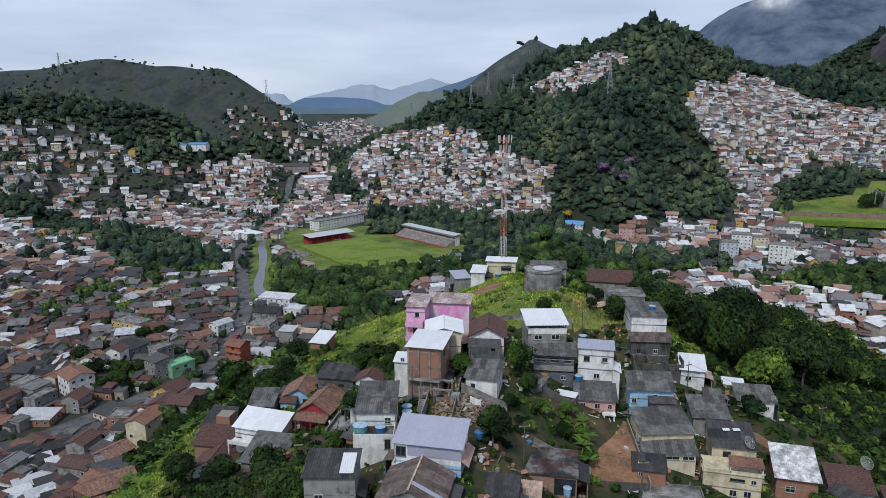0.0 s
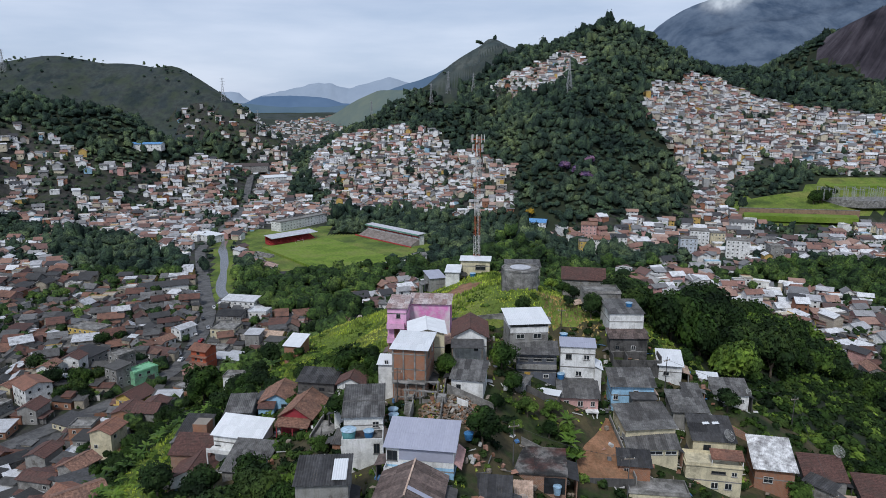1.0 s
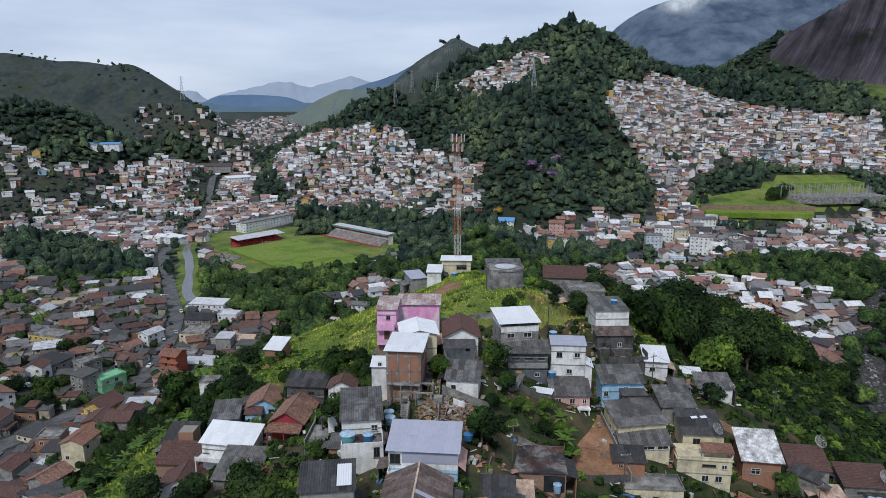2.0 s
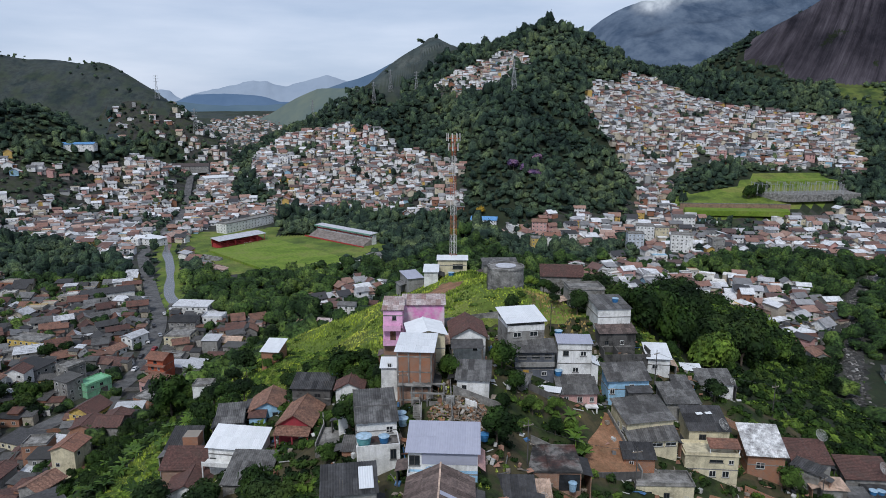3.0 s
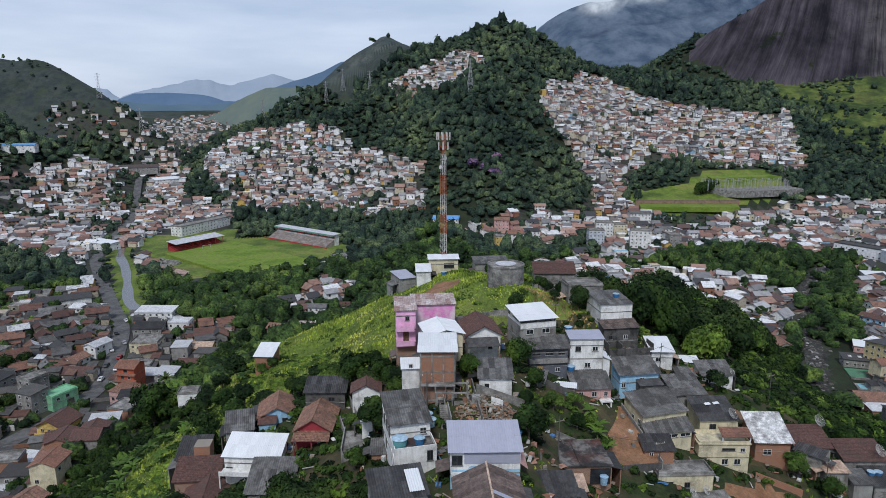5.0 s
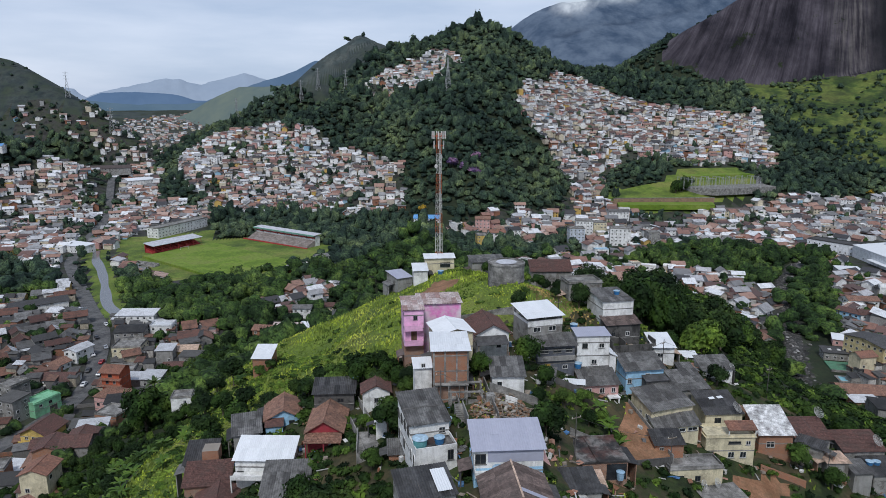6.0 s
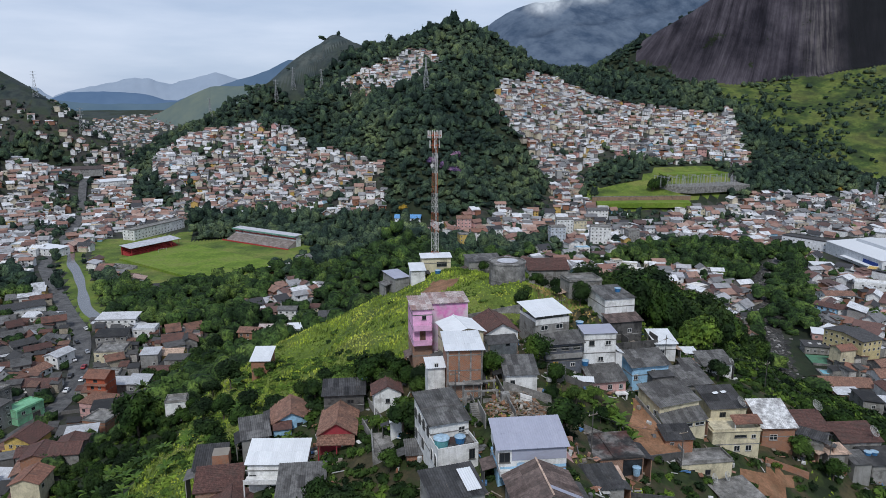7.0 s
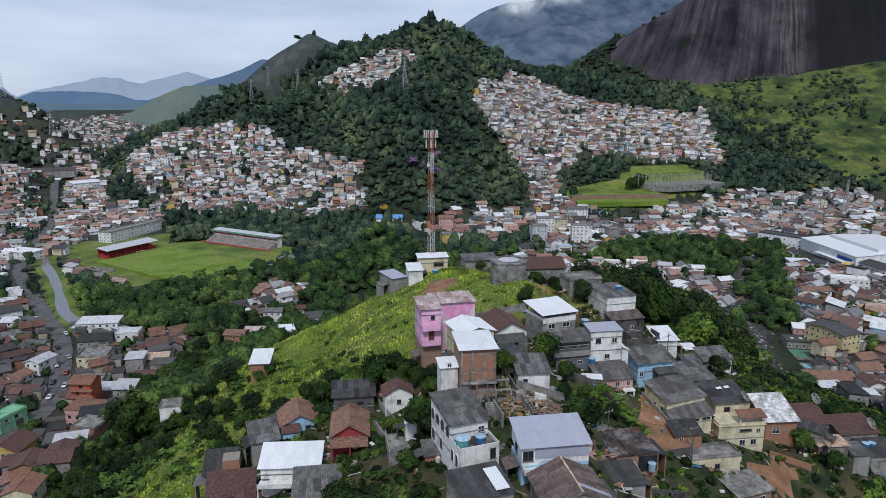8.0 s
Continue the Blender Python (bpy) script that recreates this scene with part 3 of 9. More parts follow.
def build_ground():
    n, k, reach = 350, 5.0, 4700.0
    u = np.sinh(np.linspace(-1, 1, n) * k) / math.sinh(k) * reach
    gx, gy = np.meshgrid(u + 10, u + 160, indexing="ij")
    gz = land(gx, gy)
    s, a = (gx - 640) * 0.517 + (gy - 1030) * 0.856, (gx - 640) * 0.856 - (gy - 1030) * 0.517
    gz = gz - 18 * ((a > 40 + 0.24 * np.clip(s, 0, None)) & (a < 700) & (s > -290) & (s < 240))  # the finer hillside lies over it here
    verts = np.stack([gx, gy, gz], -1).reshape(-1, 3)
    i, j = np.meshgrid(np.arange(n - 1), np.arange(n - 1), indexing="ij")
    a = (i * n + j).ravel()
    tris = np.concatenate([np.stack([a, a + n, a + n + 1], 1), np.stack([a, a + n + 1, a + 1], 1)])
    mid = verts[tris].mean(1)
    kind = cover(mid[:, 0], mid[:, 1])
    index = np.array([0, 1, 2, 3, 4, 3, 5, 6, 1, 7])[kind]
    me = mesh_np("ground", verts, tris, [forest_floor, town_ground, meadow, bright_meadow, granite, yard_ground, red_soil, hazed_pasture], index, True)
    return tagged(new("ground", me), "steep green hills round a town valley, wooded and grassy", "ground", kind="structure")


ground = build_ground()


def build_rock():
    """The bare granite face, finer than the ground behind it."""
    na, ns = 300, 80
    a, rise = np.meshgrid(np.linspace(-12, 760, na), np.linspace(0, 1, ns), indexing="ij")
    foot = -5 + 6 * fbm(a, 0 * a, 70, 4, 69) + 32 * smooth(100, 0, a)
    s = foot + (300 - foot) * rise
    a = a + (18 + 0.24 * s) * smooth(90, 0, a)
    x, y = 640 + 0.856 * a + 0.517 * s, 1030 - 0.517 * a + 0.856 * s
    groove = 2.4 * np.abs(fbm(a, s * 0.12, 16, 3, 63)) + 8 * fbm(a, s * 0.4, 70, 3, 65) + 2.5 * np.abs(fbm(a, s, 30, 3, 66))
    out = (1.5 + groove) * smooth(0.0, 0.12, rise) + 0.2
    v = np.stack([x - 0.517 * out * 0.6, y - 0.856 * out * 0.6, land(x, y) + 0.5 + 0.3 * out], -1).reshape(-1, 3)
    i, j = np.meshgrid(np.arange(na - 1), np.arange(ns - 1), indexing="ij")
    k = (i * ns + j).ravel()
    t = np.concatenate([np.stack([k, k + ns, k + ns + 1], 1), np.stack([k, k + ns + 1, k + 1], 1)])
    tagged(new("rock_face", mesh_np("rock_face", v, t, [granite], None, True)), "huge dark granite dome streaked by water", "rock face", kind="structure")


def build_hillside():
    """The pasture below the rock, finer than the ground round it."""
    na, ns = 140, 62
    a, s = np.meshgrid(np.linspace(-20, 760, na), np.linspace(-345, 72, ns), indexing="ij")
    x, y = 640 + 0.856 * a + 0.517 * s, 1030 - 0.517 * a + 0.856 * s
    lump = 2.6 * fbm(x, y, 34, 4, 67) * smooth(-345, -300, s)
    v = np.stack([x, y, land(x, y) + lump + 0.4], -1).reshape(-1, 3)
    i, j = np.meshgrid(np.arange(na - 1), np.arange(ns - 1), indexing="ij")
    k = (i * ns + j).ravel()
    t = np.concatenate([np.stack([k, k + ns, k + ns + 1], 1), np.stack([k, k + ns + 1, k + 1], 1)])
    mid = v[t].mean(1)
    index = np.array([0, 1, 2, 2, 3, 2, 1, 1, 1, 2])[cover(mid[:, 0], mid[:, 1])]
    tagged(new("hillside", mesh_np("hillside", v, t, [forest_floor, town_ground, slope_grass, granite], index, True)), "green pasture hillside below the rock", "hillside", kind="structure")


build_rock()
build_hillside()


def icosahedron():
    g = (1 + 5 ** 0.5) / 2
    v = np.array([(-1, g, 0), (1, g, 0), (-1, -g, 0), (1, -g, 0), (0, -1, g), (0, 1, g), (0, -1, -g), (0, 1, -g), (g, 0, -1), (g, 0, 1), (-g, 0, -1), (-g, 0, 1)]) / math.hypot(1, g)
    f = np.array([(0, 11, 5), (0, 5, 1), (0, 1, 7), (0, 7, 10), (0, 10, 11), (1, 5, 9), (5, 11, 4), (11, 10, 2), (10, 7, 6), (7, 1, 8), (3, 9, 4), (3, 4, 2), (3, 2, 6), (3, 6, 8), (3, 8, 9),
                  (4, 9, 5), (2, 4, 11), (6, 2, 10), (8, 6, 7), (9, 8, 1)])
    return v, f


def crown(rng, lobes, leaves, size=0.34, tall=0.85, quads=False, core=0.8):
    """A tree crown of unit radius standing on z = 0: lobes with a core each, covered in leaf clumps."""
    iv, jf = icosahedron()
    vs, fs, n = [], [], 0
    spots = []
    for k in range(lobes):
        a, r = 2.4 * k + rng.random(), 0.0 if k == 0 else 0.3 + 0.35 * rng.random()
        rad = (0.62 if k == 0 else 0.34 + 0.22 * rng.random())
        c = np.array([r * math.cos(a), r * math.sin(a), tall * (0.95 if k == 0 else 0.45 + 0.75 * rng.random())])
        spots.append((c, rad))
        v = c + iv * rad * core * (0.8 + 0.4 * rng.random((12, 1))) * np.array([1, 1, tall])
        vs.append(v)
        fs.append(jf + n)
        n += 12
    per = leaves // lobes
    for c, rad in spots:
        way = rng.normal(size=(per, 3))
        way[:, 2] += 0.35
        way /= np.linalg.norm(way, axis=1)[:, None]
        p = c + way * rad * (0.9 + 0.22 * rng.random((per, 1))) * np.array([1, 1, tall])
        side = np.cross(way, rng.normal(size=(per, 3)))
        side /= np.linalg.norm(side, axis=1)[:, None]
        up = np.cross(side, way) + way * rng.normal(size=(per, 1)) * 0.5
        s = size * (0.6 + 0.8 * rng.random((per, 1)))
        if quads:
            v = np.stack([p - side * s * 0.5, p - up * s * 0.55, p + side * s * 0.5, p + up * s * 0.75 - way * s * 0.2], 1)
            f = np.concatenate([np.array([(0, 1, 2)]) + 4 * np.arange(per)[:, None], np.array([(0, 2, 3)]) + 4 * np.arange(per)[:, None]])
            step = 4
        else:
            v = np.stack([p - side * s * 0.6, p + side * s * 0.6 - up * s * 0.2, p + up * s * 0.8 - way * s * 0.15], 1)
            f = np.array([(0, 1, 2)]) + 3 * np.arange(per)[:, None]
            step = 3
        vs.append(v.reshape(-1, 3))
        fs.append(f + n)
        n += step * per
    return np.concatenate(vs), np.concatenate(fs)


def finer(v, f):
    """Each triangle cut into four, on the unit sphere."""
    verts, seen, out = [tuple(p) for p in v], {}, []

    def middle(i, j):
        key = (min(i, j), max(i, j))
        if key not in seen:
            p = (np.array(verts[i]) + np.array(verts[j])) / 2
            seen[key] = len(verts)
            verts.append(tuple(p / np.linalg.norm(p)))
        return seen[key]

    for i, j, k in f:
        a, b, c = middle(i, j), middle(j, k), middle(k, i)
        out += [(i, a, c), (a, j, b), (c, b, k), (a, b, c)]
    return np.array(verts), np.array(out)


def canopy(rng, swells, leaves, size, tall):
    """A rounded forest crown of unit radius on z = 0: a lumpy dome of swelling boughs with sprays of leaves standing out of it."""
    v, f = finer(*icosahedron())
    f = f[v[f].mean(1)[:, 2] > -0.4]
    ways = rng.normal(size=(swells, 3)) + np.array([0, 0, 0.5])
    ways /= np.linalg.norm(ways, axis=1)[:, None]
    power = 0.22 + 0.36 * rng.random(swells)

    def reach(q):
        return 0.54 + (np.clip(q @ ways.T, 0, 1) ** 9 * power).max(1)

    body = v * (reach(v) + 0.07 * rng.normal(size=len(v)))[:, None]
    q = rng.normal(size=(leaves, 3)) + np.array([0, 0, 0.3])
    q /= np.linalg.norm(q, axis=1)[:, None]
    q = q[q[:, 2] > -0.3]
    p = q * (reach(q) * (0.98 + 0.16 * rng.random(len(q))))[:, None]
    side = np.cross(q, rng.normal(size=q.shape))
    side /= np.linalg.norm(side, axis=1)[:, None]
    up = np.cross(side, q) + 0.5 * q * rng.normal(size=(len(q), 1))
    w = size * (0.6 + 0.8 * rng.random((len(q), 1)))
    spray = np.stack([p - side * w * 0.6, p + side * w * 0.6 - up * w * 0.2, p + up * w * 0.8 - q * w * 0.2], 1).reshape(-1, 3)
    verts = np.concatenate([body, spray]) * np.array([1, 1, tall]) + np.array([0, 0, 0.5 * tall])
    return verts, np.concatenate([f, len(body) + np.arange(len(spray)).reshape(-1, 3)])


def spread(things, at, scale, turn):
    """Copies of triangle shapes laid out at places: arrays of points, sizes (x, y, z) and turns."""
    vs, fs, n = [], [], 0
    pick = np.arange(len(at)) % len(things)
    for k, (v, f) in enumerate(things):
        who = np.nonzero(pick == k)[0]
        if not len(who):
            continue
        c, s = np.cos(turn[who])[:, None], np.sin(turn[who])[:, None]
        sv = v[None] * scale[who][:, None]
        x, y = sv[..., 0] * c - sv[..., 1] * s, sv[..., 0] * s + sv[..., 1] * c
        out = np.stack([x, y, sv[..., 2]], -1) + at[who][:, None]
        vs.append(out.reshape(-1, 3))
        fs.append((f[None] + (np.arange(len(who)) * len(v))[:, None, None]).reshape(-1, 3) + n)
        n += len(who) * len(v)
    return np.concatenate(vs), np.concatenate(fs)


def jitter_grid(x0, y0, x1, y1, step, rng):
    gx, gy = np.meshgrid(np.arange(x0, x1, step), np.arange(y0, y1, step))
    p = np.stack([gx.ravel(), gy.ravel()], 1)
    return p + (rng.random(p.shape) - 0.5) * step * 0.85


def in_sight(p, margin=60):
    """The fan of country that the flight overlooks."""
    x, y = p[:, 0], p[:, 1]
    return (x > -0.86 * y - margin) & (x < 1.32 * y + margin) & (y > 60)


# ---- plots kept free for single buildings ----
LANDMARKS = [(-22, 348, 9), (-8, 344, 9), (-34, 338, 8), (8, 352, 8), (-12.7, 369.5, 8), (1.0, 380.0, 8), (-152, 258, 8), (-100, 380, 12), (-98, 354, 11), (-96, 330, 10), (-142, 408, 11), (-84, 357, 8), (-70, 317, 8), (-122, 306, 10), (-66, 190, 8), (-136, 232, 8), (-166, 333, 12), (-161, 425, 14), (-150, 297, 9), (-131, 288, 7), (-127, 273, 7), (-118, 331, 7), (-124, 321, 6), (-72, 304, 6),
             (-108, 662, 38), (8, 479, 9), (142, 507, 12), (156, 512, 10), (170, 513, 10), (258, 493, 14), (225, 503, 12), (120, 594, 20), (475, 395, 52), (440, 620, 48), (370, 608, 36), (-100, 277, 9),
             (-119, 277, 8), (-110, 248, 10), (-92, 266, 10), (-84, 234, 8), (-92, 279, 8), (168, 237, 6), (436, 359, 52), (418, 424, 20), (393, 318, 15), (365, 362, 10), (337, 335, 9), (346, 307, 12), (305, 296, 13),
             (332, 285, 12), (277, 278, 8), (283, 273, 7), (237, 224, 14), (229, 233, 12), (243, 250, 8), (198, 200, 12), (218, 210, 7), (236, 206, 7), (216, 188, 7), (195, 180, 8), (248, 532, 11),
             (264, 535, 9), (262, 495, 12), (288, 486, 9), (310, 535, 9), (307, 573, 11), (159, 553, 9), (-195, 289, 17), (-155, 256, 11), (-126, 233, 10), (-113, 227, 7), (-155, 231, 9)]
# low houses packed at the hill's foot: x, y, yaw, width, depth, wall, roof
FOOT_PLOTS = [(-143, 203, -30, 9, 7, 0, 3), (-136, 197, 40, 11, 5, 1, 5), (-142, 211, -30, 9, 7, 3, 0), (-127, 196, 40, 6, 4, 0, 5), (-131, 214, 35, 9, 8, 2, 6), (-122, 203, 35, 7, 6, 3, 1), (-110, 187, 38, 11, 6, 0, 3),
              (-98, 177, -30, 11, 6, 3, 0), (-89, 160, 35, 9, 7, 2, 6), (-127, 183, 42, 10, 6, 0, 5), (-129, 175, 42, 11, 6, 2, 5), (-113, 169, 42, 11, 7, 0, 5), (-92, 150, 38, 11, 8, 3, 0), (-79, 138, -30, 10, 6, 3, 2),
              (-134, 207, 40, 8, 5, 2, 3), (-150, 206, 30, 9, 6, 0, 6), (-104, 160, 40, 8, 6, 0, 3), (-118, 178, 40, 8, 6, 2, 3), (-72, 128, 38, 9, 7, 3, 1), (-82, 146, 38, 8, 5, 0, 6)]



def near_landmark(x, y):
    hit = np.zeros(np.shape(x), bool)
    for lx, ly, r in LANDMARKS + [(p[0], p[1], 6.5) for p in FOOT_PLOTS]:
        hit |= np.hypot(x - lx, y - ly) < r
    return hit


# ---- woods of the slopes ----
def facing_valley(p):
    """Ground that can be overlooked from above the near hill."""
    x, y = p[:, 0], p[:, 1]
    z, seen = land(x, y) + 14, np.ones(len(p), bool)
    for t in np.linspace(0.3, 0.97, 26):
        seen &= land(-20 + (x + 20) * t, y * t) < 106 + (z - 106) * t
    return seen


def build_woods():
    rng = np.random.default_rng(4)
    shapes = [canopy(rng, 9, 24, 0.2, 0.8) for _ in range(13)]
    tall_shapes = [canopy(rng, 9, 26, 0.2, 1.35) for _ in range(4)]
    fine = [canopy(rng, 10, 84, 0.15, 0.85) for _ in range(10)]
    for name, rows, label in (("near_wood", [(-400, 60, 700, 470, 6.6)], "dense dark green broadleaf wood on the lower slopes"),
                              ("far_wood", [(-900, 470, 1000, 820, 6.6), (-1300, 820, 1400, 1130, 8.0), (-1500, 1130, 1000, 1480, 10.0)], "dense dark green forest on the mountain slopes")):
        pts, steps = [], []
        for x0, y0, x1, y1, step in rows:
            p = jitter_grid(x0, y0, x1, y1, step, rng)
            c = cover(p[:, 0], p[:, 1])
            chance = np.array([1.0, 0.1, 0.006, 0.12, 0.0, 0.0, 0.0, 0.0, 0.06, 0.12])[c]
            chance = np.where((c == 2) & (fbm(p[:, 0], p[:, 1], 60, 3, 57) > 0.1), 0.14, chance)
            chance = np.where((c == 2) & (fbm(p[:, 0], p[:, 1], 110, 3, 51) > 0.5), 0.4, chance)
            chance = np.where((c == 2) & (p[:, 0] > 0), 0.0, chance)
            chance = np.where((p[:, 0] > 20) & (p[:, 0] < 260) & (p[:, 1] > 1320), chance * 0.15, chance)
            chance = np.where(c == 3, np.where(fbm(p[:, 0], p[:, 1], 45, 4, 53) > 0.03, 0.6, 0.04), chance)
            chance = np.where((c == 1) & (fbm(p[:, 0], p[:, 1], 45, 3, 55) > 0.33), 0.75, chance)
            chance = np.where(c == 1, chance + np.where(p[:, 1] < 420, 0.36, 0.16), chance)
            chance = np.where((c == 1) & ((p[:, 1] > 1120) | ((p[:, 0] < -340) & (p[:, 1] > 690))), 0.6, chance)
            chance = np.where((c == 1) & inside(p[:, 0], p[:, 1], EAST_TOWN), chance * 0.5, chance)
            chance = np.where(inside(p[:, 0], p[:, 1], FORE_YARDS) | ((p[:, 1] < np.where(p[:, 0] > 40, 252, 210)) & (c == 0)), 0, chance)
            chance = np.where(near_landmark(p[:, 0], p[:, 1]), 0.0, chance)
            keep = in_sight(p) & facing_valley(p) & (rng.random(len(p)) < chance)
            pts.append(p[keep])
            steps.append(np.full(keep.sum(), step))
        p, st = np.concatenate(pts), np.concatenate(steps)
        r = st * (0.5 + 0.66 * rng.random(len(p)) ** 1.4)
        kind = cover(p[:, 0], p[:, 1])
        r = np.where(kind == 1, r * 0.62, np.where(kind == 2, r * 0.45, np.where(kind == 3, r * 0.75, r)))
        h = r * (0.55 + 0.75 * rng.random(len(p)))
        z = land(p[:, 0], p[:, 1]) - 0.6 + 0.5 * h * rng.random(len(p))
        at = np.stack([p[:, 0], p[:, 1], z], 1)
        v, f = spread(fine if name == "near_wood" else shapes + tall_shapes, at, np.stack([r, r, h], 1), rng.random(len(p)) * 6.28)
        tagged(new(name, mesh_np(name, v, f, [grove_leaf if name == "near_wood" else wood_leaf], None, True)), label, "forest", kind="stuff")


build_woods()


# ---- the crowded houses of the slopes ----
SINGLE_HOUSES = 322.0  # nearer than this to the flight's start each house is a thing of its own


def off_street(x, y):
    d, _, _ = along(x, y, [(a, b, 0, 1) for a, b in ROAD])
    e, _, _ = along(x, y, [(a, b, 0, 1) for a, b in RIVER])
    return np.minimum(d, e - 3)


def build_far_houses():
    rng = np.random.default_rng(9)
    for name, regions, step, storeys_max in (("west_valley_houses", [(-640, 470, -85, 1180, 9.0), (-640, 400, -330, 470, 9.0), (-420, 1120, -100, 2300, 12.5)], 9.4, 2),
                                             ("slope_houses", [(-130, 600, 130, 960, 8.4), (120, 870, 270, 1105, 8.6)], 8.8, 2),
                                             ("east_slope_houses", [(290, 600, 710, 1040, 8.7)], 9.0, 3), ("valley_houses", [(95, 330, 700, 600, 10.2), (150, 120, 420, 330, 10.4), (-50, 360, 30, 485, 9.4)], 9.8, 3),
                                             ("low_town_houses", [(-330, 112, -58, 470, 9.6)], 9.2, 2)):
        vs, fs, idx, n = [], [], [], 0
        for x0, y0, x1, y1, gap in regions:
            p = jitter_grid(x0, y0, x1, y1, gap, rng)
            p = p[(cover(p[:, 0], p[:, 1]) == 1) & in_sight(p)]
            p = p[~near_landmark(p[:, 0], p[:, 1]) & (np.hypot(p[:, 0], p[:, 1]) > SINGLE_HOUSES)]
            p = p[off_street(p[:, 0], p[:, 1]) > 8.5]
            wooded = fbm(p[:, 0], p[:, 1], 45, 3, 55) > 0.33
            p = p[~wooded | (rng.random(len(p)) < 0.2)]
            sparse = (p[:, 1] > 1120) | ((p[:, 0] < -340) & (p[:, 1] > 690))
            p = p[rng.random(len(p)) < np.where(sparse, 0.42, 0.9)]
            zz = land(p[:, 0], p[:, 1])
            turn = 0.8 * fbm(p[:, 0], p[:, 1], 130, 2, 61) + 1.571 * (rng.random(len(p)) < 0.3) + 0.12 * rng.normal(size=len(p))
            for (x, y), z, a in zip(p, zz, turn):
                w, d = step * rng.uniform(0.66, 1.2), step * rng.uniform(0.55, 0.9)
                st = 1 + int(rng.random() < 0.4) + int(storeys_max > 2 and rng.random() < 0.16)
                h = 2.6 * st + rng.uniform(-0.3, 0.4)
                kind = rng.random()
                pieces = []
                if kind < 0.6:
                    rise = d * rng.uniform(0.2, 0.36)
                    pieces += [(house_body(w, d, h, rise, 3), 0), (gable_roof(w, d, h, rise, 0.75, 0.2), 1)]
                elif kind < 0.88:
                    pieces += [(house_body(w, d, h, 0, 3), 0), (shed_roof(w, d, h, d * rng.uniform(0.1, 0.26), 0.6, 0.18), 1)]
                else:
                    pieces += [(house_body(w, d, h, 0, 3), 0), (flat_roof(w, d, h), 0)]
                if rng.random() < 0.55:  # a lower room built on at the front
                    q, deep, low = w * rng.uniform(0.4, 0.8), rng.uniform(1.6, 3.4), h * rng.uniform(0.45, 0.75)
                    off = rng.uniform(-0.5, 0.5) * (w - q)
                    pieces.append((placed(shed_roof(q, deep, low, 0.4, 0.3, 0.16), pose(off, -d / 2 - deep / 2, 0)), 1))
                    pieces.append((placed(box(-q / 2, -deep / 2, -3, q / 2, deep / 2 - 0.02, low), pose(off, -d / 2 - deep / 2, 0)), 0))
                for s in range(st):
                    for k in range(max(1, int(w / 3.4))):
                        if y < 900 and rng.random() < 0.75:
                            u = (k + 0.5) / max(1, int(w / 3.4)) * w - w / 2
                            tall = rng.uniform(0.45, 0.7)
                            pieces.append((box(u - 0.6, -d / 2 - 0.05, 1.4 + 2.6 * s - tall, u + 0.6, -d / 2 + 0.02, 1.4 + 2.6 * s + tall), 2))
                ca, sa = math.cos(a), math.sin(a)
                for (v, f), mi in pieces:
                    t = triangles(f)
                    v = np.array(v)
                    vs.append(np.stack([x + v[:, 0] * ca - v[:, 1] * sa, y + v[:, 0] * sa + v[:, 1] * ca, z + v[:, 2]], 1))
                    fs.append(np.array(t) + n)
                    idx.append(np.full(len(t), mi))
                    n += len(v)
        me = mesh_np(name, np.concatenate(vs), np.concatenate(fs), [low_town_wall, low_town_roof, dark_opening] if name == "low_town_houses" else [far_wall, far_roof, dark_opening], np.concatenate(idx), False)
        tagged(new(name, me), "crowded small plastered houses with tiled and sheet roofs", "houses", kind="stuff")


build_far_houses()


def build_valley_sheds():
    """Sheds, lean-tos and yard walls crowded in between the nearer houses of the valley."""
    rng = np.random.default_rng(19)
    p = np.concatenate([jitter_grid(-330, 112, -58, 400, 7.0, rng), jitter_grid(150, 120, 420, 340, 7.4, rng)])
    c = cover(p[:, 0], p[:, 1])
    road, _, _ = along(p[:, 0], p[:, 1], [(a, b, 0, 1) for a, b in ROAD])
    p = p[(c == 1) & in_sight(p, 10) & (road > 6) & (rng.random(len(p)) < 0.8)]
    vs, fs, idx, n = [], [], [], 0
    for x, y in p:
        z = float(land(x, y))
        a = math.radians(-22 + 40 * float(fbm(np.array([x]), np.array([y]), 120, 2, 61)[0])) + 1.571 * rng.integers(0, 2)
        k = rng.random()
        if k < 0.25:
            w = rng.uniform(4, 9)
            pieces = [(box(-w / 2, -0.1, -2, w / 2, 0.1, rng.uniform(1.4, 2.2)), 0)]
        else:
            w, d, h = rng.uniform(3.2, 6.5), rng.uniform(2.6, 4.6), rng.uniform(2.2, 4.6)
            pieces = [(house_body(w, d, h, 0, 3), 0), (shed_roof(w, d, h, d * rng.uniform(0.08, 0.2), 0.35, 0.12), 1)]
        ca, sa = math.cos(a), math.sin(a)
        for (v, f), mi in pieces:
            t, v = triangles(f), np.array(v)
            vs.append(np.stack([x + v[:, 0] * ca - v[:, 1] * sa, y + v[:, 0] * sa + v[:, 1] * ca, z + v[:, 2]], 1))
            fs.append(np.array(t) + n)
            idx.append(np.full(len(t), mi))
            n += len(v)
    me = mesh_np("valley_sheds", np.concatenate(vs), np.concatenate(fs), [shed_wall, shed_roofing], np.concatenate(idx), False)
    tagged(new("valley_sheds", me), "sheds, lean-tos and yard walls between the valley houses", "sheds", kind="stuff")
    print("sheds", len(p))


